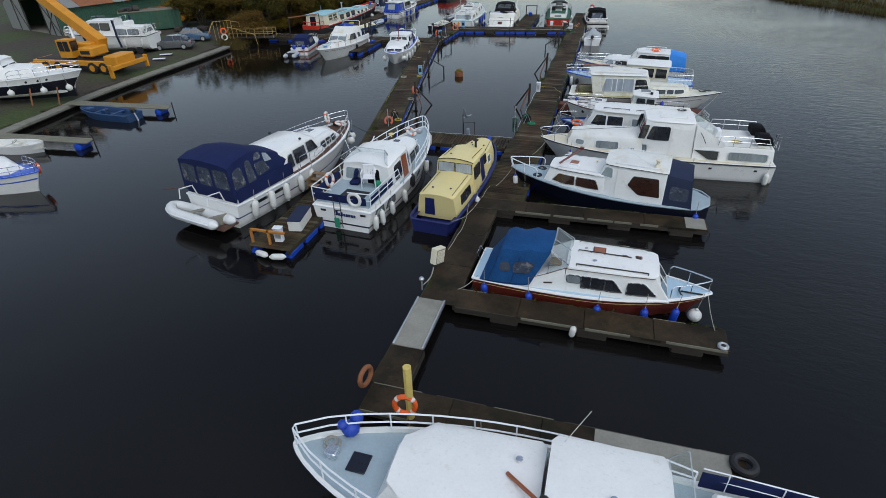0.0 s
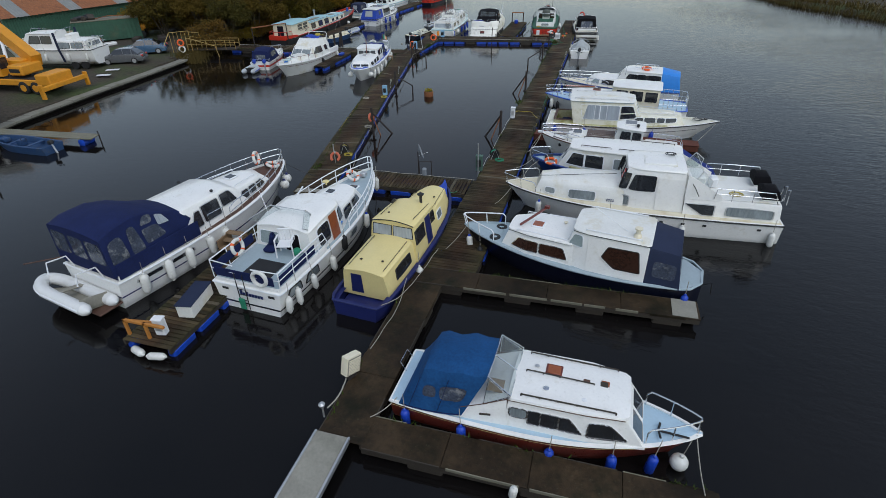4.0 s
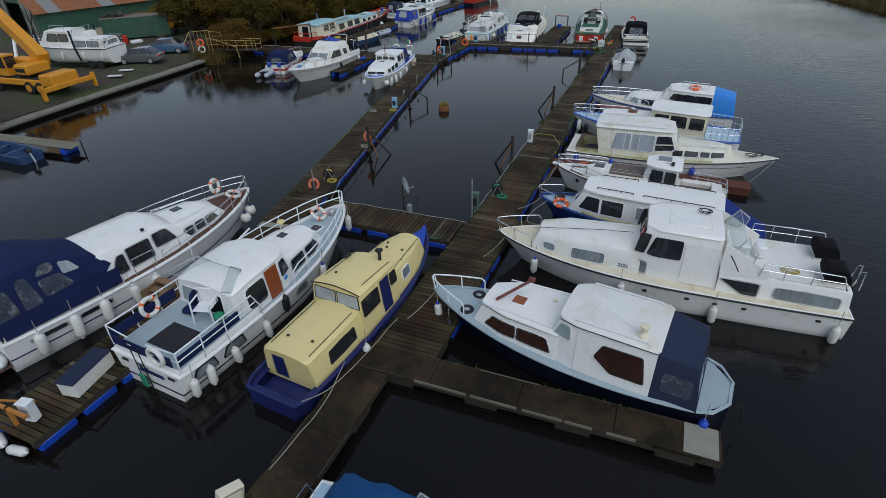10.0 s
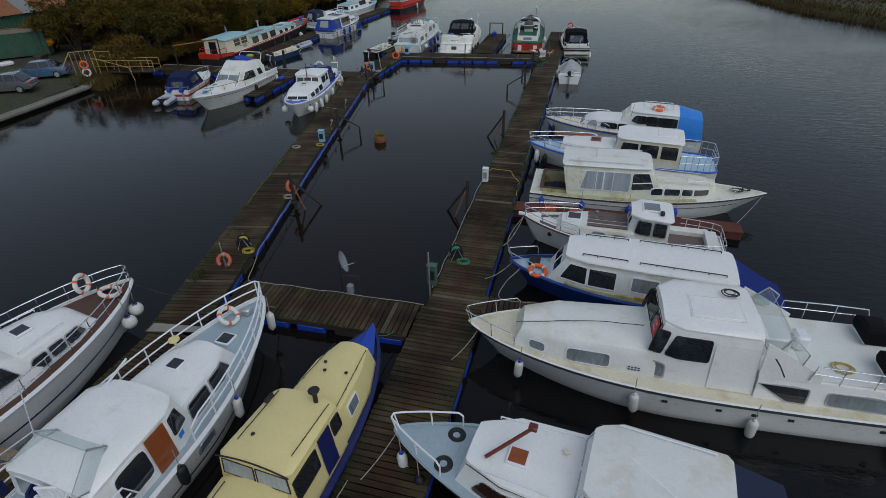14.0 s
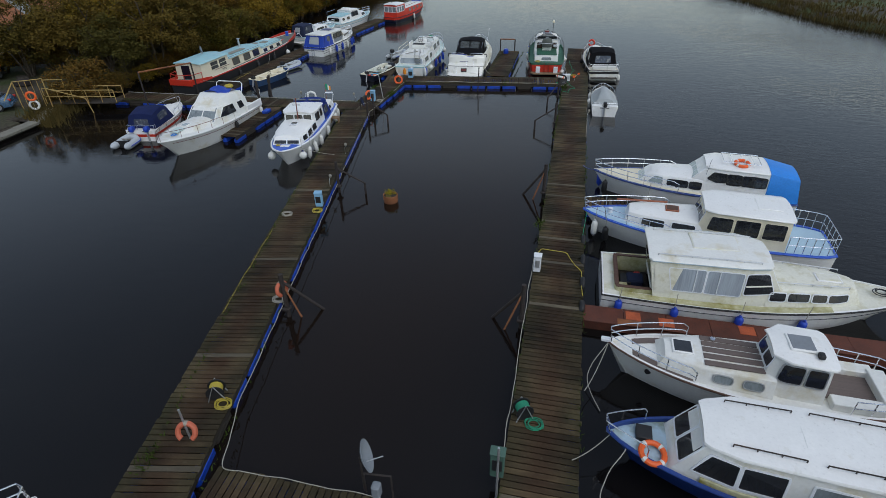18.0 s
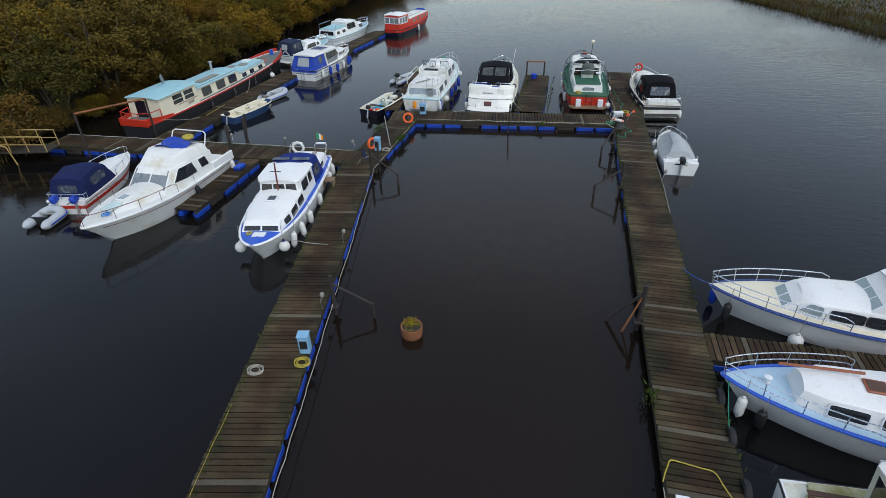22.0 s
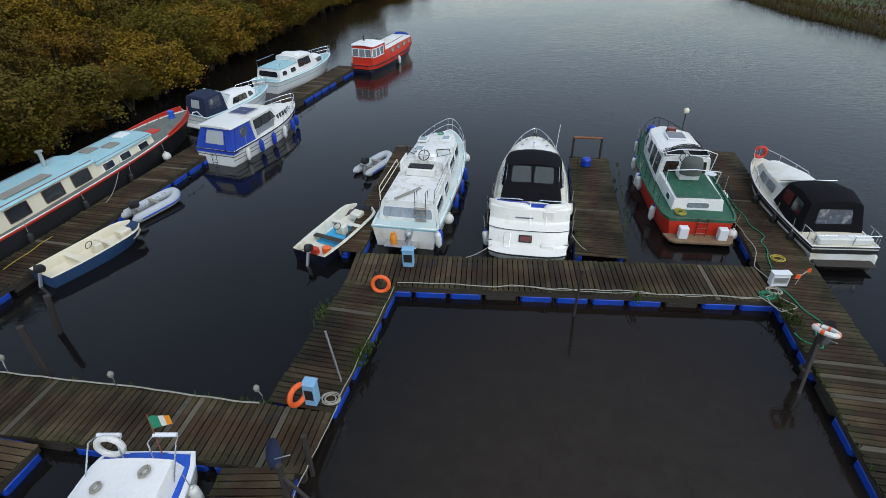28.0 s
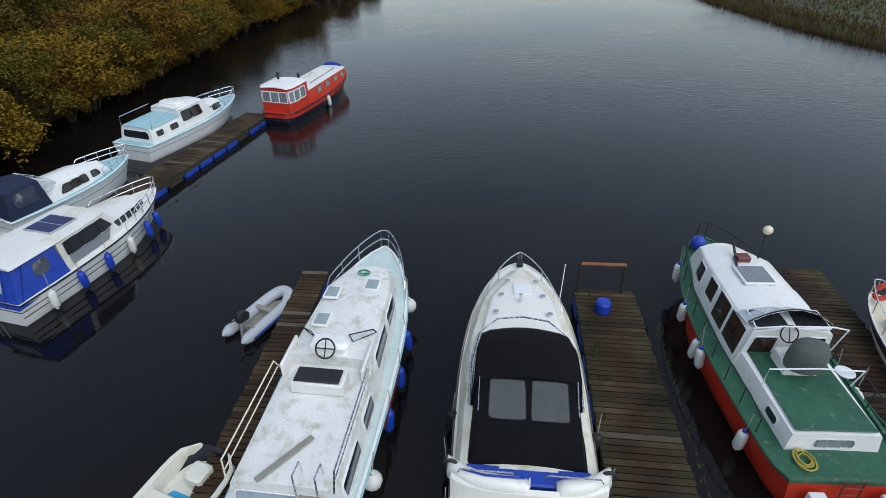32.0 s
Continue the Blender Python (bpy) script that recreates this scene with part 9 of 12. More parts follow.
def snipe_barge():
    b = Boat("barge", pose(-35.65, 62.7, 0, 0, 0, 88.8), 19.6, 3.3, 1.05, 1.45, BLACK, "long black barge with cream cabins, red gunwales and turquoise roofs", um=0.5, p=3.0, q=0.6, transom=0.75, tuck=0.2,
             deck=DECK_DARK, rub=RED, bulwark=0.06, stripe=(RED, 0.0, 0.1), flare=0.06, rake=0.04)
    w = Cabin(b, "wheelhouse", [(1.3, 1.3, 1.3, 1.2, 0.95, 2.3), (5.2, 5.2, 1.3, 1.2, 0.95, 2.3)], CREAM, roof=TURQ, crown=0.1, over=0.16, r=0.03)
    w.wins([(2.6, 3.6, 0.45, 0.88), (3.8, 4.8, 0.45, 0.88)], frame=CREAM, rad=0.03)
    for s in (1, -1):
        for x in (3.1, 4.3):
            a = w.point(s, x - 0.5, 0.66)
            part("glazing_bar", Mesh().tube([a + Vector((0, s * 0.02, 0)), a + Vector((1.0, s * 0.02, 0))], 0.02, 5), CREAM, b.ob)
        part("name_board", Mesh().tube([w.point(s, 3.0, 0.38) + Vector((0, s * 0.02, 0)), w.point(s, 5.1, 0.38) + Vector((0, s * 0.02, 0))], 0.02, 5), MAROON, b.ob)
    p = w.point(-1, 4.3, 0.18)
    lettering(b.ob, "SNIPE", Matrix.Translation(p + Vector((0, -0.02, 0))) @ pose(0, 0, 0, 85, 0, 0), 0.26, BLACK)
    part("wheelhouse_door", Mesh().loft([[w.cap("b", s, v) + Vector((-0.02, 0, 0)) for s in (-0.1, 0.55)] for v in (0.05, 0.5, 0.9)], False), NAVY, b.ob, "blue wheelhouse door")
    c = Cabin(b, "main_cabin", [(5.2, 5.2, 1.2, 1.1, 0.95, 1.85), (10.8, 10.8, 1.2, 1.1, 0.97, 1.85)], CREAM, roof=TURQ, crown=0.1, over=0.12, r=0.03)
    c.wins([(5.9, 6.9, 0.25, 0.86), (7.7, 8.7, 0.25, 0.86), (9.3, 10.3, 0.25, 0.86)], frame=TEAK, rad=0.03)
    d = Cabin(b, "fore_cabin", [(10.8, 10.8, 1.2, 1.05, 0.97, 1.6), (15.0, 15.0, 1.15, 1.0, 1.02, 1.6)], CREAM, roof=TURQ, crown=0.08, over=0.1, r=0.03)
    d.wins([(11.2, 11.9, 0.3, 0.8), (12.4, 13.1, 0.3, 0.8), (13.8, 14.5, 0.3, 0.8)], frame=RAIL_WHITE, rad=0.03)
    for x0, x1, z, wd in ((5.3, 10.7, 1.96, 1.05), (10.9, 14.9, 1.7, 0.95)):
        for y in (-wd, wd):
            part("roof_rail", Mesh().tube([(x0, y, z - 0.03), (x1, y, z - 0.03)], 0.03, 5), MAROON, b.ob)
    b.box("roof_boards", 6.4, 8.8, -0.75, -0.2, 2.0, 2.05, PALE_BOARD, 0.01)
    part("chimney", Mesh().lathe([(0.09, 0), (0.09, 0.7), (0.17, 0.74), (0.17, 0.8), (0.04, 0.84)], 12, (9.6, 0.4, 1.95)), ALU, b.ob)
    dish = part("dish_aerial", Mesh().lathe([(0.02, 0), (0.2, 0.04), (0.32, 0.14)], 16), CANVAS_GREY, b.ob)
    dish.location, dish.rotation_euler = (4.2, 0.7, 2.8), (radians(80), 0, radians(30))
    part("dish_post", Mesh().tube([(4.2, 0.6, 2.4), (4.2, 0.65, 2.8)], 0.025), ALU, b.ob)
    for x, y in ((11.8, 0.4), (12.6, -0.2), (14.0, 0.3)):
        b.box("roof_hatch", x, x + 0.7, y - 0.3, y + 0.3, 1.7, 1.8, PALE_BOARD if x < 14 else WHITE, 0.02)
    b.box("red_locker", 15.9, 16.6, -0.4, 0.3, 1.15, 1.35, RED, 0.03)
    part("bow_winch", Mesh().lathe([(0.2, 0), (0.16, 0.3), (0.2, 0.5), (0.04, 0.55)], 12, (18.3, 0.1, 1.3)), BLUE, b.ob)
    for x0, x1, h in ((0.0, 2.2, 0.26), (15.8, 19.45, 0.22)):
        for sg in (1, -1):
            part("red_bulwark", Mesh().loft([[b.edge(lerp(x0, x1, i / 10), sg, 0.0, -0.12), b.edge(lerp(x0, x1, i / 10), sg, 0.0, h * (1 - i / 10 if x0 < 1 else i / 10) + 0.08), b.edge(lerp(x0, x1, i / 10), sg, 0.07, h * (1 - i / 10 if x0 < 1 else i / 10) + 0.08),
                                              b.edge(lerp(x0, x1, i / 10), sg, 0.07, -0.12)] for i in range(11)], True), RED, b.ob)
    b.box("red_transom", -0.05, 0.04, -1.1, 1.1, 0.85, 1.35, RED, 0.03)
    rr = part("stern_rail", Mesh().tube([(1.2, 1.25, 1.7), (0.3, 1.1, 1.7), (0.05, 0.5, 1.7), (0.05, -0.5, 1.7), (0.3, -1.1, 1.7), (1.2, -1.25, 1.7)], 0.03), RED, b.ob)
    for x, y in ((1.2, 1.25), (0.3, 1.1), (0.05, 0.4), (0.05, -0.4), (0.3, -1.1), (1.2, -1.25)):
        part("stanchion", Mesh().tube([(x, y, 0.95), (x, y, 1.7)], 0.025, 5), RED, rr)
    for x in (6.0, 9.0, 12.0, 15.0):
        fender(b, x, -1, F_BALL if x > 14 else F_BLACK, z=0.4)
    coil(b.m @ pose(5.9, -0.1, 1.98), HOSE_YELLOW, "yellow rope lying on the barge's roof", 0.35)
    rope([b.at(1.0, -1.4, 1.1), (-33.2, 66.0, 0.5)], sag=0.1)
    rope([b.at(12.0, -1.4, 1.4), (-33.0, 72.0, 0.5)], sag=0.3)


def open_boat(m, L, B, hull, inside, label, motor=True, blue_floor=False, p=2.3, q=0.7):
    b = Boat("open_boat", m, L, B, 0.5, 0.65, hull, label, "dinghy", um=0.45, p=p, q=q, transom=0.88, bulwark=0.0, group="dinghies", rake=0.08)
    m2 = Mesh()
    rows = []
    for i in range(15):
        u = i / 14 * 0.985
        x, h, z = u * L, max(b.hb(u), 0.05), b.sheer(u)
        rows.append([(x, s * h * k, z + dz) for s, k, dz in ((1, 1.02, 0.0), (1, 1.0, 0.03), (1, 0.86, 0.02), (1, 0.76, -0.35), (1, 0.3, -0.4), (-1, 0.3, -0.4), (-1, 0.76, -0.35), (-1, 0.86, 0.02), (-1, 1.0, 0.03), (-1, 1.02, 0.0))])
    m2.loft(rows, False)
    part("inner_moulding", m2, inside, b.ob)
    if blue_floor:
        b.box("floor_mat", L * 0.3, L * 0.74, -B * 0.34, B * 0.34, 0.15, 0.2, MAT_BLUE, 0.01)
    for f in (0.3, 0.62):
        b.box("thwart", L * f, L * f + 0.25, -b.hb(f) * 0.84, b.hb(f) * 0.84, 0.4, 0.46, TIMBER if blue_floor and f < 0.5 else inside, 0.02)
    b.box("console", L * 0.5, L * 0.58, -0.25, 0.2, 0.2, 0.62, inside, 0.04)
    wh = part("steering_wheel", Mesh().torus(0.16, 0.015, n=14, k=5), BLACK, b.ob)
    wh.location, wh.rotation_euler = (L * 0.48, 0, 0.66), (0, radians(-40), 0)
    b.box("bow_locker", L * 0.78, L * 0.9, -0.25, 0.25, 0.3, 0.62, inside, 0.05)
    if motor:
        outboard(m @ pose(-0.1, 0, 0.38, 0, -18, 180) @ Matrix.Scale(0.85, 4), "dark outboard motor tilted on the open boat", BLACK)
    return b


def grp_cruiser(m, L, B, label, canopy, trim, stern_canopy=True):
    """The plainer glass-fibre cruisers along the far pontoon."""
    b = Boat("cabin_cruiser", m, L, B, 0.9, 1.25, WHITE, label, um=0.45, p=2.1, q=0.78, transom=0.92, deck=trim if trim else WHITE_OLD, rub=trim or GREY_DECK, bulwark=0.03, boot=(BLUE, 0.93, 1.0), stripe=((trim, 0.3, 0.36) if trim else None))
    k = L / 8.0
    hw = B / 2 - 0.25
    if stern_canopy:
        # tall cockpit canopy, then one long low cabin to the bow
        c = Cabin(b, "canopy", [(0.1, 0.35, hw, hw - 0.12, 0.85, 1.98), (1.3, 1.3, hw, hw - 0.1, 0.86, 2.12), (2.3 * k, 2.1 * k, hw, hw - 0.12, 0.88, 2.05)], canopy, crown=0.06, r=0.06, label="canvas canopy with a vinyl window")
        c.win("b", -0.42, 0.42, 0.42, 0.86, glass=COVER_PALE, frame=None, rad=0.06)
        c.wins([(0.55, 1.5, 0.35, 0.86)], glass=VINYL, frame=None, rad=0.08)
        for s in (1, -1):
            pane(b.ob, [Vector((2.1 * k, s * (hw - 0.14), 2.0)), Vector((2.95 * k, s * (hw - 0.2), 1.62)), Vector((2.35 * k, s * (hw - 0.04), 1.35))], SCREEN, RAIL_WHITE, 0.03, "side_screen")
            part("davit", Mesh().tube([(0.05, s * 0.7, 0.9), (-0.3, s * 0.72, 1.35), (-0.6, s * 0.72, 1.4), (-0.7, s * 0.72, 1.3)], 0.03), RAIL_WHITE, b.ob)
        pane(b.ob, [Vector((2.12 * k, 0.75, 2.08)), Vector((2.12 * k, -0.75, 2.08)), Vector((2.95 * k, -0.75, 1.68)), Vector((2.95 * k, 0.75, 1.68))], SCREEN, RAIL_WHITE, 0.03, "windscreen", inside=Vector((2, 0, 0)))
        b.box("swim_platform", -0.5, 0.0, -hw + 0.1, hw - 0.1, 0.28, 0.34, WHITE_OLD)
        q = Cabin(b, "cabin", [(2.2 * k, 2.25 * k, hw, hw - 0.1, 0.88, 1.55), (4.6 * k, 4.5 * k, hw - 0.08, hw - 0.22, 0.95, 1.62), (6.3 * k, 6.0 * k, hw - 0.45, hw - 0.62, 1.05, 1.42)], WHITE, crown=0.12, r=0.14)
        q.wins([(2.95 * k, 3.6 * k, 0.3, 0.76, 0.2, 0), (3.68 * k, 4.1 * k, 0.32, 0.78), (4.18 * k, 4.6 * k, 0.32, 0.78, 0, -0.05), (4.95 * k, 5.5 * k, 0.34, 0.78, 0.03, -0.1)], frame=BLACK, rad=0.06)
        part("aerial", Mesh().tube([(2.6 * k, 0.5, 1.7), (2.45 * k, 0.55, 2.6)], 0.012, 5), BLACK, b.ob)
        b.rail(5.4 * k, h=0.5, n=4, inset=0.06, lean=0.2)
        return b
    a = Cabin(b, "aft_cabin", [(0.5, 0.6, hw, hw - 0.12, 0.88, 1.62), (2.8 * k, 2.8 * k, hw, hw - 0.12, 0.9, 1.72)], WHITE, roof=TURQ, crown=0.06, over=0.02, thick=0.03)
    a.win("b", -0.82, 0.82, 0.28, 0.82, frame=RAIL_WHITE, rad=0.12)
    a.wins([(0.9, 1.4, 0.35, 0.75), (1.9, 2.5, 0.35, 0.75)], frame=RAIL_WHITE)
    for s in (1, -1):
        part("side_rail", Mesh().tube([(0.7, s * (hw - 0.05), 1.62), (0.75, s * (hw - 0.05), 2.1), (2.6 * k, s * (hw - 0.05), 2.2)], 0.02), STEEL, b.ob)
    b.box("helm_console", 2.9 * k, 3.5 * k, -0.7, 0.7, 1.95, 2.3, WHITE, 0.08)
    w0 = 2.6 * k
    w = Cabin(b, "saloon", [(w0, w0, hw, hw - 0.14, 0.9, 2.0), (4.2 * k, 4.0 * k, hw, hw - 0.16, 0.95, 2.05), (5.3 * k, 4.6 * k, hw - 0.25, hw - 0.3, 1.0, 1.95)], WHITE, roof=WHITE, crown=0.08, over=0.04)
    w.wins([(w0 + 0.15, w0 + 0.8, 0.42, 0.88), (w0 + 0.9, 4.15 * k, 0.42, 0.88, 0, -0.1)], frame=BLACK if trim else RAIL_WHITE, rad=0.05)
    for s0, s1 in ((-0.9, -0.04), (0.04, 0.9)):
        w.win("f", s0, s1, 0.35, 0.9, frame=RAIL_WHITE)
    f = Cabin(b, "fore_cabin", [(4.3 * k, 4.3 * k, hw - 0.1, hw - 0.25, 0.95, 1.55), (6.2 * k, 6.1 * k, hw - 0.4, hw - 0.6, 1.05, 1.5)], WHITE, crown=0.08, r=0.08)
    f.wins([(4.55 * k, 5.1 * k, 0.27, 0.82), (5.25 * k, 5.95 * k, 0.27, 0.8)], frame=BLACK, rad=0.05)
    b.rail(5.4 * k, h=0.5, n=4, inset=0.06, lean=0.2)
    return b


def hardtop_cruiser(m):
    b = Boat("cabin_cruiser", m, 7.9, 2.75, 0.9, 1.25, WHITE, "white glass-fibre cruiser with blue cockpit curtains under a hardtop", um=0.45, p=2.1, q=0.78, transom=0.92, deck=WHITE_OLD, rub=BLACK, bulwark=0.03,
             stripe=(BLACK, 0.3, 0.34), boot=(GREEN, 0.95, 1.0))
    for s in (1, -1):
        rows = [(b.side(i / 20, 0.52, 0.008), b.side(i / 20, 0.56, 0.008)) for i in range(18)]
        part("moulded_line", Mesh().loft([[(x, s * y, z) for x, y, z in r] for r in rows], False), BLACK, b.ob)
    c = Cabin(b, "cockpit_curtains", [(-0.06, 0.42, 1.28, 0.98, 0.72, 1.97), (1.3, 1.35, 1.27, 1.02, 0.78, 2.0), (2.05, 1.95, 1.22, 1.03, 0.84, 2.0)], TARP_DARK, crown=0.05, r=0.04, label="bright blue cockpit curtains")
    c.win("b", -0.52, 0.52, 0.36, 0.9, glass=COVER_PALE, frame=None, rad=0.06)
    for y in (-0.6, 0.6):
        part("seam", Mesh().tube([c.cap("b", y, v) + Vector((-0.012, 0, 0)) for v in (0.02, 0.5, 0.94)], 0.012, 5), CANVAS_ROYAL, b.ob)
    for s in (1, -1):
        part("seam", Mesh().tube([c.point(s, x, v) + Vector((0, s * 0.012, 0)) for x, v in ((0.1, 0.05), (0.75, 0.95))], 0.012, 5), CANVAS_ROYAL, b.ob)
    c.wins([(0.95, 1.5, 0.45, 0.86, 0.05, 0.1)], glass=VINYL, frame=None, rad=0.15)
    w = Cabin(b, "saloon", [(2.05, 2.05, 1.15, 1.06, 0.9, 1.96), (4.0, 3.9, 1.12, 1.0, 0.95, 1.98), (5.1, 4.4, 0.95, 0.85, 1.0, 1.92)], WHITE_OLD, crown=0.05, r=0.05)
    w.wins([(2.3, 2.95, 0.46, 0.9), (3.0, 3.75, 0.46, 0.9), (3.8, 4.4, 0.48, 0.9, 0, -0.35)], frame=BLACK, rad=0.04)
    w.wins([(2.3, 4.0, 0.08, 0.42, 0.0, 0.3)], glass=CANVAS_GREY, frame=None, rad=0.02, name="grey_panel")
    for s0, s1 in ((-0.9, -0.04), (0.04, 0.9)):
        w.win("f", s0, s1, 0.3, 0.9, frame=RAIL_WHITE)
    ys = [-1.1, -1.06, -0.8, -0.4, 0, 0.4, 0.8, 1.06, 1.1]
    part("hardtop", Mesh().loft([[(x, y * k, 2.06 + 0.05 * (1 - (y / 1.1) ** 2) - (0.05 if abs(y) > 1.08 else 0)) for y in ys] + [(x, y * k, 1.99) for y in reversed(ys)] for x, k in ((0.32, 0.95), (0.4, 1.0), (2.2, 1.0), (3.9, 0.93), (4.3, 0.85))]), WHITE_OLD, b.ob)
    sp = b.box("solar_panel", 2.35, 3.5, -0.6, 0.6, 2.11, 2.16, ALU, 0.005, "dark blue solar panel in a metal frame")
    for x in (2.4, 2.95):
        part("cell", Mesh().box(x, x + 0.5, -0.55, 0.55, 2.16, 2.166), NAVY_BLUE, sp)
    f = Cabin(b, "fore_cabin", [(4.2, 4.2, 1.08, 0.95, 0.95, 1.58), (5.8, 5.8, 0.88, 0.72, 1.02, 1.54), (6.7, 6.5, 0.55, 0.42, 1.08, 1.46)], WHITE_OLD, crown=0.08, r=0.06)
    f.wins([(4.55 + 0.34 * i, 4.82 + 0.34 * i, 0.35, 0.8, 0, 0.05) for i in range(6)], frame=RAIL_WHITE, rad=0.03)
    b.rail(5.4, h=0.5, n=4, inset=0.06, lean=0.2)
    lad = part("stern_ladder", Mesh().tube([(-0.04, 0.25, 0.75), (-0.08, 0.25, 0.05)], 0.018).tube([(-0.04, -0.05, 0.75), (-0.08, -0.05, 0.05)], 0.018), STEEL, b.ob)
    for i in range(3):
        part("rung", Mesh().tube([(-0.07, 0.25, 0.15 + i * 0.2), (-0.07, -0.05, 0.15 + i * 0.2)], 0.015, 5), STEEL, lad)
    return b


def red_barge():
    b = Boat("barge", pose(-28.85, 97.35, 0, 0, 0, 81.0), 9.9, 2.9, 0.75, 1.05, RED, "red barge with a white-roofed wheelhouse and dark blue hull foot", um=0.5, p=3.0, q=0.6, transom=0.8, tuck=0.4, rub=NAVY, bulwark=0.03,
             deck=RED, boot=(NAVY, 0.35, 1.0), flare=0.05, rake=0.04)
    w = Cabin(b, "wheelhouse", [(0.3, 0.35, 0.95, 0.9, 0.4, 2.2), (0.75, 0.75, 1.18, 1.1, 0.4, 2.22), (2.5, 2.5, 1.22, 1.12, 0.4, 2.22)], RED, roof=WHITE, crown=0.08, over=0.08, r=0.03)
    w.wins([(0.42, 0.72, 0.55, 0.88), (0.82, 1.4, 0.55, 0.88), (1.52, 2.1, 0.55, 0.88)], glass=GLASS_CURTAIN, frame=RAIL_WHITE, rad=0.02, fw=0.05)
    for s0, s1 in ((-0.92, -0.36), (-0.28, 0.28), (0.36, 0.92)):
        w.win("b", s0, s1, 0.55, 0.88, glass=GLASS_CURTAIN, frame=RAIL_WHITE, rad=0.02, fw=0.05)
    c = Cabin(b, "cabin", [(2.5, 2.5, 1.15, 1.05, 0.7, 1.52), (8.7, 8.7, 1.05, 0.95, 0.85, 1.56)], RED, roof=WHITE_OLD, crown=0.08, over=0.03, r=0.03)
    c.wins([(3.9, 4.5, 0.4, 0.8), (5.2, 5.8, 0.4, 0.8), (6.5, 7.1, 0.4, 0.8), (7.7, 8.2, 0.4, 0.8)], glass=GLASS_CURTAIN, frame=VARNISH, rad=0.02)
    Cabin(b, "bow_cover", [(8.6, 8.6, 0.9, 0.7, 0.95, 1.85), (9.6, 9.5, 0.5, 0.3, 1.0, 1.6)], TARP_DARK, crown=0.08, r=0.12, label="blue cover over the bow")
    pane(b.ob, [Vector((2.53, -1.0, 1.72)), Vector((2.53, 1.0, 1.72)), Vector((2.52, 0.95, 2.14)), Vector((2.52, -0.95, 2.14))], CLEAR, RAIL_WHITE, 0.02, "front_window", inside=Vector((1, 0, 2)))
    part("chimney", Mesh().lathe([(0.08, 0), (0.08, 0.5), (0.12, 0.54), (0.03, 0.58)], 10, (4.2, 0.4, 1.6)), BLACK, b.ob)
    part("chimney", Mesh().lathe([(0.08, 0), (0.08, 0.4), (0.12, 0.44), (0.03, 0.48)], 10, (2.0, 0.6, 2.3)), BLACK, b.ob)
    b.box("stern_foot", -0.04, 0.1, -0.95, 0.95, 0.0, 0.34, NAVY, 0.02)
    mushroom(b, 3.6, -0.2, 1.66)
    b.box("roof_hatch", 5.5, 7.0, -0.4, 0.4, 1.64, 1.72, WHITE_OLD, 0.02)
    b.box("roof_box", 3.0, 3.5, 0.1, 0.6, 1.64, 1.95, WHITE, 0.03)
    part("boat_pole", Mesh().tube([(3.8, -0.6, 1.68), (7.9, -0.45, 1.7)], 0.025, 5), VARNISH_DULL, b.ob)
    fender(b, 4.5, -1, z=0.35)


snipe_barge()
bb = hardtop_cruiser(pose(-30.85, 77.9, 0, 0, 0, 81.5))
for x in (1.0, 2.2, 3.4, 4.6, 5.8, 6.6):
    fender(bb, x, -1, F_BLUE if x not in (1.0, 4.6) else F_WHITE, z=0.45)
grp_cruiser(pose(-35.2, 82.9, 0, 0, 0, 73.0), 6.6, 2.4, "small white cruiser with turquoise trim and slate-blue canopy", CANVAS_SLATE, TURQ)
grp_cruiser(pose(-34.55, 91.2, 0, 0, 0, 76.5), 8.7, 2.8, "white cruiser with turquoise trim and aft cabin", CANVAS_SLATE, TURQ, stern_canopy=False)
red_barge()
open_boat(pose(-31.35, 66.5, 0, 0, 0, 74), 4.1, 1.55, WORK_BLUE, CREAM, "open boat with a dark blue hull and cream inside", p=6.0, q=0.45)
open_boat(pose(-21.95, 69.55, 0, 0, 0, 75), 4.1, 1.75, NAVY, WHITE_MOSS, "open boat with a navy hull, cream inside and blue mat", blue_floor=True, p=9.0, q=0.45)
for k, (x, y, c) in enumerate(((0.5, 0.1, RED), (0.75, -0.3, ORANGE))):
    solid("fuel_can", Mesh().box(-0.12, 0.12, -0.17, 0.17, 0, 0.3, 0.04), c, pose(-21.95, 69.55, 0, 0, 0, 75) @ pose(x, y, 0.14, 0, 0, 30 * k), "small red fuel can lying in the open boat", "fuel can")
inflatable(pose(-31.3, 71.6, 0.0, 0, 0, 74), 2.45, 1.35, HYPALON, "grey inflatable dinghy by the plank pontoon")
inflatable(pose(-22.4, 78.05, 0.0, 0, 0, 70), 2.3, 1.2, HYPALON, "pale grey inflatable dinghy with blue edging")
inflatable(pose(-32.2, 51.5, 0.0, 0, 0, 97), 1.35, 1.4, HYPALON, "pale grey inflatable dinghy tied to the runabout", motor=False, floor=BLACK)


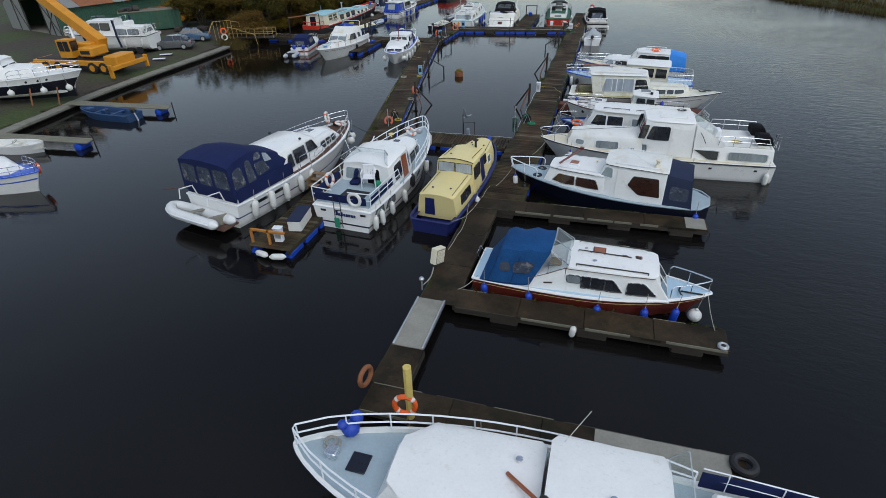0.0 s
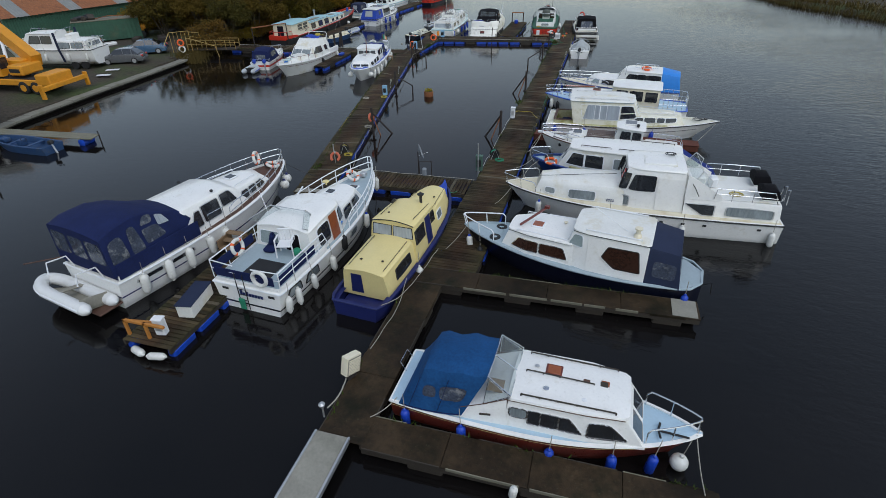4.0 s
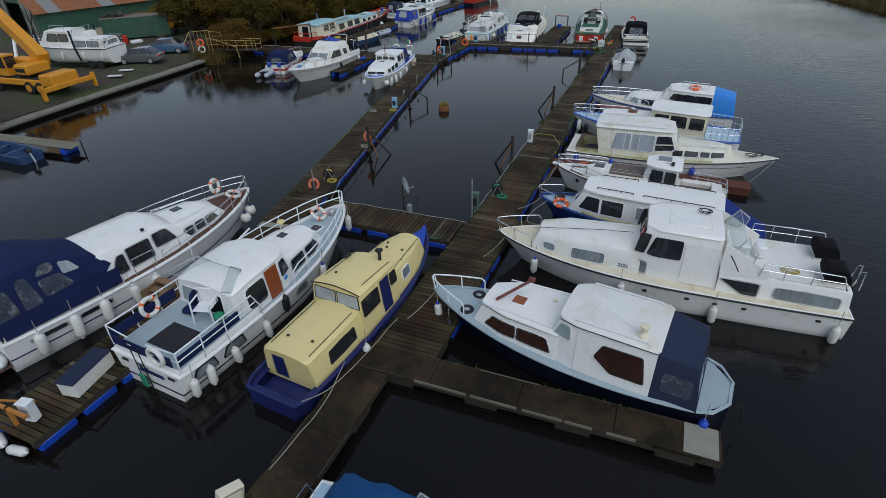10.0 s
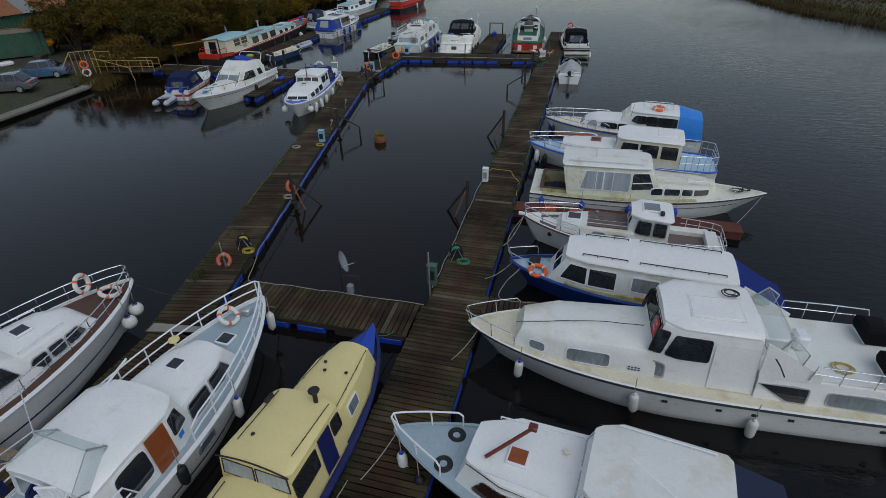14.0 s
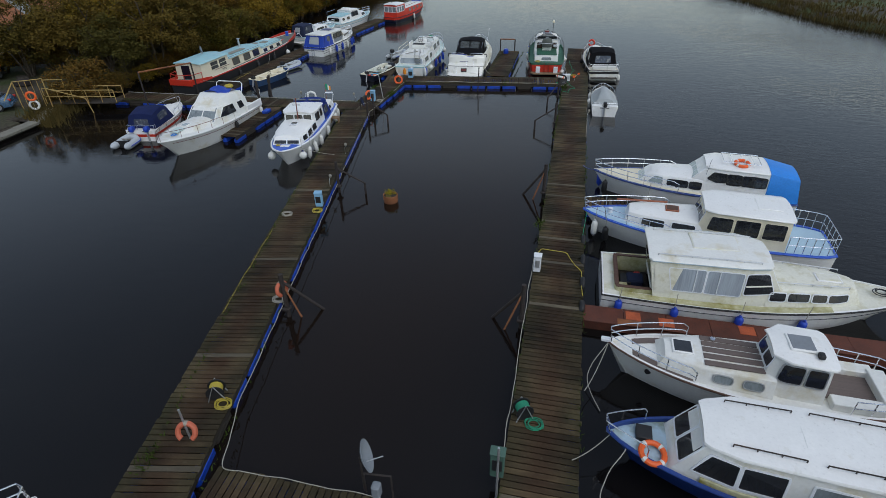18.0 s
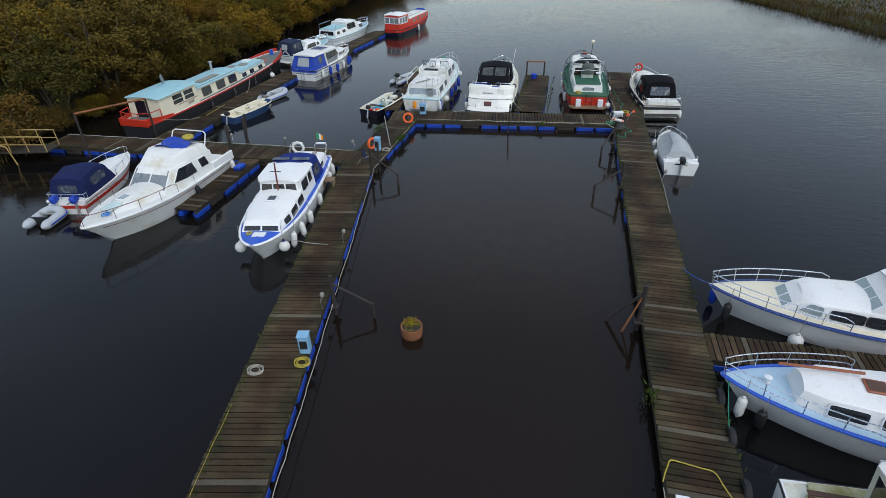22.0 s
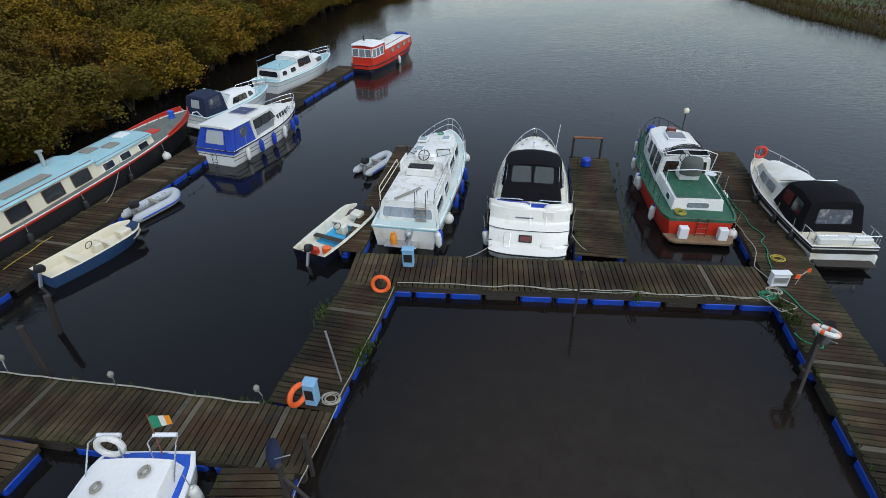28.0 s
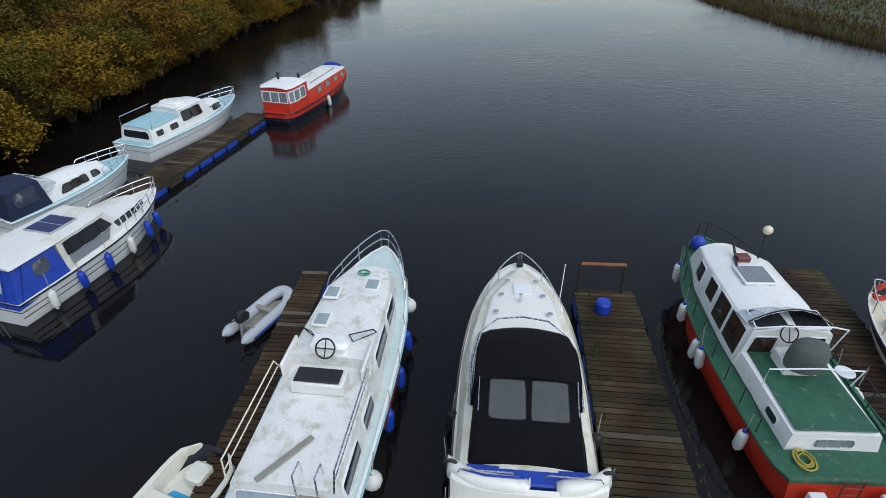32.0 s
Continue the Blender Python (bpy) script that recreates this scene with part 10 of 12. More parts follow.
# ---- the boatyard on the left bank ----
def shed():
    o = Vector((-66.0, 54.5, 0.7))
    m = Matrix.Translation(o) @ pose(0, 0, 0, 0, 0, 73)
    s = thing("boat_shed", m, "long dark green corrugated shed with a rusty striped roof", "shed")
    L, W, E, Rg = 24.0, 14.0, 3.2, 6.0

    def corrugated(n, p, u, v, depth, nrm):
        rows = []
        for i in range(n + 1):
            d = depth * (1 if i % 2 else -1)
            rows.append([p + u * (i / n) + nrm * d, p + u * (i / n) + v + nrm * d])
        return Mesh().loft(rows, False)
    X, Y, Z = Vector((1, 0, 0)), Vector((0, 1, 0)), Vector((0, 0, 1))
    part("side_wall", corrugated(160, Vector((0, 0, 0)), X * L, Z * E, 0.025, -Y), SHED_GREEN, s, smooth=0)
    part("back_wall", Mesh().box(0, L, W - 0.1, W, 0, E), SHED_GREEN, s)
    part("plinth", Mesh().box(0.2, L, -0.06, 0.06, 0, 0.8), mat("beige_plinth_paint", (0.45, 0.38, 0.26), 0.7, 0.12), s)
    for k, (y0, z0, y1, z1) in enumerate(((-0.4, E - 0.1, W / 2, Rg), (W + 0.4, E - 0.1, W / 2, Rg))):
        n = 16
        for i in range(n):
            a, c = L * i / n, L * (i + 1) / n
            rows = []
            for j in range(9):
                x, d = lerp(a, c, j / 8), (0.02 if j % 2 else -0.02)
                rows.append([(x, y0, z0 + d), (x, y1, z1 + d)])
            part("roof_sheet", Mesh().loft(rows, False), PALE_SHEET if i % 4 == 1 else RUSTY, s, smooth=0)
    # gable with a wide doorway
    part("gable_panel", Mesh().plate([(0, 0), (3.2, 0), (3.2, 4.4), (0, E)], -0.04, 0.04), PALE_SHEET, s).matrix_local = Matrix(((0, 0, 1, 0), (1, 0, 0, 0), (0, 1, 0, 0), (0, 0, 0, 1)))
    part("gable_panel", Mesh().plate([(8.6, 0), (W, 0), (W, E), (W / 2, Rg), (8.6, 5.3)], -0.04, 0.04), PALE_SHEET, s).matrix_local = Matrix(((0, 0, 1, 0), (1, 0, 0, 0), (0, 1, 0, 0), (0, 0, 0, 1)))
    part("door_lintel", Mesh().plate([(3.2, 4.0), (8.6, 4.0), (8.6, 5.3), (W / 2, Rg), (3.2, 4.4)], -0.04, 0.04), SHED_GREEN, s).matrix_local = Matrix(((0, 0, 1, 0), (1, 0, 0, 0), (0, 1, 0, 0), (0, 0, 0, 1)))
    for y in (0.0, 1.6, 3.2, 8.6, 11.0):
        part("frame_post", Mesh().box(-0.12, -0.02, y - 0.06, y + 0.06, 0, 3.6 if y < 8 else 4.4, 0.01), TIMBER, s)
    for y0, z0, y1, z1 in ((0.1, 0.2, 3.1, 3.6), (0.1, 3.2, 3.1, 0.3), (8.7, 0.2, 11, 4.2)):
        part("brace", Mesh().tube([(-0.08, y0, z0), (-0.08, y1, z1)], 0.05, 5), TIMBER, s)
    part("floor_slab", Mesh().box(0.1, L - 0.1, 0.1, W - 0.1, 0.0, 0.06), CONCRETE, s)


def container():
    m = Matrix.Translation((-59.4, 57.5, 0.7)) @ pose(0, 0, 0, 0, 0, 44)
    c = thing("shipping_container", m, "dark green steel container with scrap on its roof", "container")
    rows = []
    for i in range(71):
        d = -0.03 if i % 4 < 2 else 0.0
        rows.append([(i * 0.1, d, 0.12), (i * 0.1, d, 2.3)])
    part("front_wall", Mesh().loft(rows, False), SHED_GREEN, c, smooth=0)
    part("box", Mesh().box(0.02, 6.98, 0.02, 2.4, 0.1, 2.3), SHED_GREEN, c)
    part("roof", Mesh().box(-0.05, 7.05, -0.08, 2.5, 2.3, 2.4, 0.02), mat("weathered_container_roof", (0.16, 0.15, 0.11), 0.8, 0.25, dirt=RUST, amount=0.4), c)
    part("corner_post", Mesh().box(-0.05, 0.12, -0.06, 0.1, 0, 2.35, 0.01), SHED_GREEN, c)
    part("corner_post", Mesh().box(6.9, 7.05, -0.06, 0.1, 0, 2.35, 0.01), SHED_GREEN, c)
    sc = thing("scrap_heap", m @ pose(1.0, 1.0, 2.4), "dark scrap and coiled pipe on the container's roof", "scrap")
    for i in range(7):
        part("scrap_piece", Mesh().box(-0.35, 0.35, -0.25, 0.25, 0, 0.3 + 0.06 * i, 0.05), BLACK if i % 3 else TIMBER, sc).matrix_local = pose(i * 0.3 - 0.6, (i % 3) * 0.4 - 0.3, 0, 8 * i, 0, i * 31)
    part("pipe", Mesh().tube([(1.5, -0.3, 0.1), (3.0, 0.2, 0.25), (4.6, -0.2, 0.2)], 0.05), RUSTY, sc)


def crane():
    m = Matrix.Translation((-46.6, 40.2, 0.7)) @ pose(0, 0, 0, 0, 0, 4)
    c = thing("mobile_crane", m, "yellow mobile crane with its boom raised over the yard", "crane")
    ch = part("chassis", Mesh().box(-5.2, 3.9, -1.15, 1.15, 0.7, 1.2, 0.06), CRANE, c)
    part("deck_plate", Mesh().box(-4.8, 3.3, -1.0, 1.0, 1.2, 1.26, 0.01), IRON, c)
    part("front_box", Mesh().box(2.7, 4.1, -1.2, 1.2, 0.75, 1.65, 0.08), CRANE, c)
    for x in (4.2, -5.3):
        b = part("outrigger_beam", Mesh().box(x - 0.15, x + 0.15, -2.4, 2.4, 0.6, 0.95, 0.03), CRANE, c)
        for y in (-2.3, 2.3):
            part("outrigger_foot", Mesh().box(x - 0.18, x + 0.18, y - 0.1, y + 0.1, 0.02, 1.15, 0.02), CRANE if x > 0 else IRON, b)
    for x in (-3.9, -2.5, 1.2, 2.4):
        for s in (1, -1):
            w = part("wheel", Mesh().lathe([(0.15, -0.16), (0.42, -0.17), (0.52, -0.1), (0.52, 0.1), (0.42, 0.17), (0.15, 0.16)], 18, (x, s * 1.05, 0.54), "y"), TYRE, c)
            part("rim", Mesh().lathe([(0.04, -0.19), (0.28, -0.19), (0.3, -0.14), (0.3, 0.14), (0.28, 0.19), (0.04, 0.19)], 14, (x, s * 1.05, 0.54), "y"), CRANE, w)
    part("slew_ring", Mesh().lathe([(0.8, 1.25), (0.8, 1.5)], 20), IRON, c)
    part("counterweight", Mesh().box(0.2, 1.6, -1.1, 1.0, 1.5, 2.3, 0.1), CRANE, c)
    part("winch_house", Mesh().box(-1.4, 0.6, 0.0, 1.05, 1.5, 2.5, 0.08), CRANE, c)
    part("logo_patch", Mesh().box(0.4, 1.4, -1.13, -1.1, 1.75, 2.05, 0.005), BLACK, c)
    cab = part("cab", Mesh().loft([[(-1.9, -1.1, z), (-0.5, -1.1, z), (-0.5, -0.15, z), (-1.9 + k, -0.15, z)] for z, k in ((1.4, 0), (2.1, 0), (2.9, 0.1), (2.95, 0.15))]), CRANE, c)
    for x0, x1 in ((-1.75, -1.25), (-1.15, -0.65)):
        pane(c, [Vector((x0, -1.105, 2.0)), Vector((x1, -1.105, 2.0)), Vector((x1, -1.105, 2.8)), Vector((x0, -1.105, 2.8))], GLASS, BLACK, 0.05, "cab_window", inside=Vector((-1, 0, 2)))
    pane(c, [Vector((-0.495, -1.0, 2.0)), Vector((-0.495, -0.25, 2.0)), Vector((-0.495, -0.25, 2.8)), Vector((-0.495, -1.0, 2.8))], GLASS, BLACK, 0.05, "cab_window", inside=Vector((-1, 0, 2)))
    inv = m.inverted()
    a, tip = inv @ Vector((-45.4, 41.2, 3.0)), inv @ Vector((-58.5, 44.5, 9.2))
    d = (tip - a).normalized()
    side = d.cross(Vector((0, 0, 1))).normalized()
    up = side.cross(d)
    def sec(p, w, h):
        return [p - side * w - up * h, p + side * w - up * h, p + side * w + up * h, p - side * w + up * h]
    part("boom", Mesh().loft([sec(a, 0.42, 0.5), sec(a + d * 9, 0.4, 0.42)]), CRANE, c)
    part("boom_inner", Mesh().loft([sec(a + d * 8.9, 0.3, 0.33), sec(a + d * 13.8, 0.28, 0.3)]), CRANE, c)
    part("boom_ram", Mesh().tube([Vector((-0.9, 0, 1.7)), a + d * 5 - up * 0.5], 0.13, 10), RAIL_WHITE, c)


def car(m, paint, label, L=4.5, W=1.75):
    c = thing("parked_car", m, label, "car", "parked cars")
    h = W / 2
    prof = [(-L / 2, 0.32, 0.62), (-L / 2 + 0.08, 0.28, 0.78), (-L / 2 + 0.75, 0.25, 0.92), (-0.9, 0.22, 0.95), (0.7, 0.22, 0.93), (L / 2 - 0.35, 0.24, 0.78), (L / 2 - 0.04, 0.3, 0.6), (L / 2, 0.34, 0.52)]
    rings = []
    for i, (x, z0, z1) in enumerate(prof):
        k = 0.86 if i in (0, len(prof) - 1) else 1.0
        rings.append([(x, -h * k * 0.94, z0), (x, -h * k, (z0 + z1) / 2), (x, -h * k * 0.93, z1), (x, -h * k * 0.6, z1 + 0.03), (x, h * k * 0.6, z1 + 0.03), (x, h * k * 0.93, z1), (x, h * k, (z0 + z1) / 2), (x, h * k * 0.94, z0)])
    part("body", Mesh().loft(rings), paint, c, smooth=50)
    gh = [(-1.75, -1.15, 0.92, 1.38), (-1.1, -0.95, 0.93, 1.42), (0.4, 0.25, 0.93, 1.42), (1.1, 0.45, 0.9, 1.36)]
    rg = [[(xb, -h * 0.86, z0), (xt, -h * 0.66, z1), (xt, 0, z1 + 0.04), (xt, h * 0.66, z1), (xb, h * 0.86, z0)] for xb, xt, z0, z1 in gh]
    part("glasshouse", Mesh().loft(rg), GLASS, c)
    part("roof", Mesh().loft([[(xt, -h * 0.67, z1 + 0.006), (xt, 0, z1 + 0.05), (xt, h * 0.67, z1 + 0.006)] for xb, xt, z0, z1 in gh], False), paint, c)
    for s in (1, -1):
        for x in (-0.35, -1.15):
            part("pillar", Mesh().tube([(x, s * h * 0.87, 0.93), (x + 0.05, s * h * 0.675, 1.41)], 0.035, 5), paint, c)
        part("headlight", Mesh().box(L / 2 - 0.22, L / 2 - 0.02, s * h * 0.68 - 0.18, s * h * 0.68 + 0.14, 0.58, 0.7, 0.03), CLEAR, c)
        part("tail_light", Mesh().box(-L / 2 - 0.01, -L / 2 + 0.2, s * h * 0.72 - 0.16, s * h * 0.72 + 0.13, 0.66, 0.82, 0.03), RED, c)
        part("door_mirror", Mesh().box(0.62, 0.78, s * (h + 0.08) - 0.08, s * (h + 0.08) + 0.08, 0.92, 1.04, 0.03), paint, c)
        for x in (-L / 2 + 0.85, L / 2 - 0.85):
            w = part("wheel", Mesh().lathe([(0.12, -0.1), (0.28, -0.11), (0.32, -0.06), (0.32, 0.06), (0.28, 0.11), (0.12, 0.1)], 18, (x, s * (h - 0.1), 0.32), "y"), TYRE, c)
            part("rim", Mesh().lathe([(0.04, -0.115), (0.2, -0.12), (0.2, 0.12), (0.04, 0.115)], 12, (x, s * (h - 0.1), 0.32), "y"), ALU, w)
    part("rear_bumper", Mesh().box(-L / 2 - 0.06, -L / 2 + 0.1, -h * 0.85, h * 0.85, 0.35, 0.55, 0.04), paint, c)


def ashore_boats():
    b = Boat("motor_cruiser", pose(-46.7, 48.9, 1.55, 0, 0, 194), 9.6, 3.1, 1.0, 1.3, WHITE, "white cruiser standing ashore on a trailer with lifting straps", um=0.45, p=2.1, q=0.78, transom=0.92, deck=WHITE_OLD, rub=BLACK, bulwark=0.03)
    a = Cabin(b, "aft_cabin", [(0.4, 0.5, 1.3, 1.15, 0.95, 1.75), (3.6, 3.6, 1.3, 1.15, 0.95, 1.8)], WHITE, crown=0.06, r=0.08)
    a.win("b", -0.8, 0.8, 0.3, 0.75, glass=GLASS_CURTAIN, frame=RAIL_WHITE)
    a.wins([(0.8, 1.9, 0.22, 0.8), (2.1, 3.3, 0.22, 0.8)], glass=GLASS_CURTAIN, frame=BLACK)
    w = Cabin(b, "wheelhouse", [(3.6, 3.6, 1.3, 1.12, 0.95, 2.4), (6.2, 5.9, 1.2, 1.0, 1.0, 2.4), (7.2, 6.4, 0.9, 0.8, 1.1, 2.3)], WHITE, roof=WHITE, crown=0.08, over=0.04)
    w.wins([(3.75, 4.75, 0.42, 0.88), (4.9, 6.1, 0.42, 0.88, 0, -0.3)], frame=BLACK)
    for s0, s1 in ((-0.9, -0.05), (0.05, 0.9)):
        w.win("f", s0, s1, 0.5, 0.9, frame=RAIL_WHITE)
    b.box("helm_seat", 2.0, 2.6, -0.6, 0.6, 1.8, 2.3, WHITE, 0.05)
    part("helm_screen", Mesh().tube([(3.4, 1.1, 1.9), (3.0, 1.1, 2.7), (3.0, -1.1, 2.7), (3.4, -1.1, 1.9)], 0.02), STEEL, b.ob)
    part("roof_screen", Mesh().tube([(4.2, 0.8, 2.5), (4.0, 0.8, 2.9), (5.6, 0.7, 2.9), (5.8, 0.7, 2.5)], 0.02), STEEL, b.ob)
    for x in (3.0, 6.6):
        part("lifting_strap", Mesh().loft([[(x - 0.12, y, z), (x + 0.12, y, z)] for y, z in ((1.62, 2.6), (1.6, 1.0), (1.35, -0.1), (0.6, -0.5), (-0.6, -0.5), (-1.35, -0.1), (-1.6, 1.0), (-1.62, 2.6))], False), CANVAS_SLATE, b.ob)
    b.stern_rail(1.4, 0.8, 3)
    b.rail(6.8, h=0.5, n=4, inset=0.06)
    ring_buoy(b.m @ pose(0.1, 1.1, 1.6, 90, 0, 90), "white lifebuoy on the stern rail of the boat ashore", FENDER_WHITE, False)
    for x in (0.6, 2.4, 4.6):
        fender(b, x, 1, z=0.35)
    t = thing("boat_trailer", pose(-51, 47.8, 0.7, 0, 0, 194), "dark steel boat trailer under the cruiser", "trailer")
    for s in (1, -1):
        part("side_beam", Mesh().box(-4.2, 3.4, s * 0.7 - 0.08, s * 0.7 + 0.08, 0.35, 0.55, 0.01), IRON, t)
        for x in (-3.2, -2.2):
            part("wheel", Mesh().lathe([(0.1, -0.12), (0.36, -0.12), (0.4, -0.06), (0.4, 0.06), (0.36, 0.12), (0.1, 0.12)], 16, (x, s * 1.1, 0.4), "y"), TYRE, t)
    for x in (-4.0, -1.0, 2.2):
        part("cross_beam", Mesh().box(x - 0.1, x + 0.1, -1.0, 1.0, 0.5, 0.8, 0.01), IRON, t)
    b = Boat("motor_cruiser", pose(-49.7, 28.7, 1.6, 0, 0, 22.5), 11.2, 3.4, 0.95, 1.3, WHITE, "white cruiser with a navy hull standing ashore on props", um=0.45, p=2.1, q=0.75, deck=WHITE_OLD, rub=RAIL_WHITE, bulwark=0.08, stripe=(NAVY, 0.42, 1.0))
    f = Cabin(b, "fore_cabin", [(5.6, 5.6, 1.3, 1.15, 1.0, 1.75), (8.2, 8.0, 1.0, 0.85, 1.1, 1.7)], WHITE, crown=0.1, r=0.1)
    w = Cabin(b, "wheelhouse", [(3.0, 3.0, 1.4, 1.2, 0.95, 2.3), (5.4, 5.3, 1.35, 1.15, 1.0, 2.3), (6.4, 5.9, 1.0, 0.9, 1.05, 2.2)], WHITE, roof=WHITE, crown=0.1, over=0.1)
    w.wins([(3.2, 4.0, 0.5, 0.85), (4.1, 4.7, 0.5, 0.85), (4.8, 5.4, 0.5, 0.85, 0, -0.1)], frame=RAIL_WHITE)
    for s0, s1 in ((-0.9, -0.05), (0.05, 0.9)):
        w.win("f", s0, s1, 0.5, 0.9, frame=RAIL_WHITE)
    part("hull_underbody", Mesh().loft([[(x, y * k, z) for y, z in ((0.9, -0.1), (0.25, -0.75), (-0.25, -0.75), (-0.9, -0.1))] for x, k in ((0.5, 1), (7.5, 1), (10.2, 0.2))]), NAVY, b.ob)
    for s in (1, -1):
        for x in (7.6, 8.4, 9.0):
            p = b.side(x / b.L, 0.25, 0.005)
            part("porthole", Mesh().lathe([(0.1, -0.01), (0.1, 0.02), (0.02, 0.025)], 12, (p[0], s * p[1], p[2]), "y"), BLACK, b.ob)
    b.rail(6.5, h=0.6, n=5, inset=0.07)
    part("mast", Mesh().tube([(3.2, 0, 2.4), (3.0, 0, 3.4)], 0.04), RAIL_WHITE, b.ob)
    for x in (6.4, 8.6, 10.2):
        fender(b, x, -1, F_BALL, z=0.1)
    pr = thing("boat_props", pose(-42.5, 31.3, 0.7, 0, 0, 22), "rusty steel props under the boat ashore", "props")
    for x in (-3.0, 0.0, 2.0):
        for s in (1, -1):
            part("prop", Mesh().tube([(x, s * 1.5, 0.0), (x, s * 1.0, 1.2)], 0.06), RUSTY, pr)


def jetty(p0, p1, width, label):
    a, b = Vector((*p0, 0)), Vector((*p1, 0))
    L, ang = (b - a).length, math.degrees(math.atan2(b.y - a.y, b.x - a.x))
    j = thing("jetty", Matrix.Translation(a) @ pose(0, 0, 0, 0, 0, ang), label, "jetty", "small jetties")
    for i in range(4):
        y = (i - 1.5) * width / 4
        part("board", Mesh().box(0, L - 0.05 * i, y - width / 8 + 0.01, y + width / 8 - 0.01, 0.46, 0.52, 0.01), JETTY_BOARD, j)
    for x in (L * 0.35, L * 0.9):
        part("float", Mesh().lathe([(0.1, -0.5), (0.26, -0.45), (0.28, 0), (0.26, 0.45), (0.1, 0.5)], 14, (x, 0, 0.16), "y"), FLOAT_BLUE, j)
    part("end_post", Mesh().tube([(L - 0.15, width / 2 - 0.1, -0.4), (L - 0.15, width / 2 - 0.1, 0.75)], 0.04), IRON, j)


shed()
container()
crane()
car(Matrix.Translation((-47.0, 54.5, 0.72)) @ pose(0, 0, 0, 0, 0, 214), CAR_BLUE, "steel-blue saloon car parked on the gravel yard", 4.7)
car(Matrix.Translation((-45.8, 50.4, 0.72)) @ pose(0, 0, 0, 0, 0, 205), CAR_GREY, "dark grey hatchback parked beside the blue car", 4.2)
ashore_boats()
jetty((-40.3, 31.8), (-31.4, 32.5), 1.0, "narrow jetty of pale grey boards on blue drums")
jetty((-39.3, 24.5), (-31.4, 25.1), 0.9, "narrow jetty of pale grey boards beside a white boat")
open_boat(pose(-33.0, 30.55, 0, 0, 0, 178), 5.2, 1.7, WORK_BLUE, WORK_BLUE, "blue open workboat moored along a narrow jetty")
open_boat(pose(-37.9, 23.3, 0, 0, 0, 8), 4.0, 1.5, WHITE, WHITE_OLD, "white open boat lying beside a narrow jetty", motor=False)
b_edge = grp_cruiser(pose(-35.1, 18.9, 0, 0, 0, 2), 6.6, 2.4, "small white cruiser with lifebuoys on its bow", CANVAS_SLATE, BLUE)
ring_buoy(b_edge.m @ pose(5.6, 0.75, 0.95, 80, 0, -20), "orange lifebuoy on the small cruiser's rail")
yd = thing("yellow_digger", pose(-55.5, 62.6, 0.7, 0, 0, 40), "small yellow machine among scrap by the container", "machine")
part("body", Mesh().box(-1.0, 1.0, -0.6, 0.6, 0.4, 1.2, 0.1), CRANE, yd)
part("hood", Mesh().box(0.1, 1.3, -0.5, 0.5, 0.9, 1.5, 0.12), CRANE, yd)
for xx in (-0.7, 0.8):
    for sgn in (1, -1):
        part("wheel", Mesh().lathe([(0.1, -0.12), (0.36, -0.12), (0.4, 0), (0.36, 0.12), (0.1, 0.12)], 14, (xx, sgn * 0.7, 0.4), "y"), TYRE, yd)
for i, (x, y, mm) in enumerate(((-56.4, 56.5, RED), (-55.7, 57.1, RED), (-54.6, 57.6, WHITE), (-53.2, 60.2, TIMBER), (-51.6, 62.5, TIMBER), (-50.0, 61.0, IRON))):
    solid("oil_drum" if i < 2 else "scrap_piece", Mesh().lathe([(0.28, 0), (0.3, 0.05), (0.29, 0.4), (0.3, 0.45), (0.29, 0.8), (0.28, 0.85)], 14) if i < 2 else Mesh().box(-0.6, 0.6, -0.4, 0.4, 0, 0.35 + 0.15 * (i % 2), 0.08),
          mm, Matrix.Translation((x, y, 0.72)) @ pose(0, 0, 0, 0, 0, 37 * i), "red oil drum standing by the container" if i < 2 else "piece of yard scrap lying on the gravel", "drum" if i < 2 else "scrap", "yard clutter")
for i, (x, y) in enumerate(((-43.6, 45.5), (-44.4, 47.4))):
    solid("board", Mesh().box(-0.6, 0.6, -0.25, 0.25, 0, 0.03), PLASTIC_WHITE, Matrix.Translation((x, y, 0.8)) @ pose(0, 0, 0, 0, 0, 25), "pale board lying on the gravel", "board", "yard clutter")


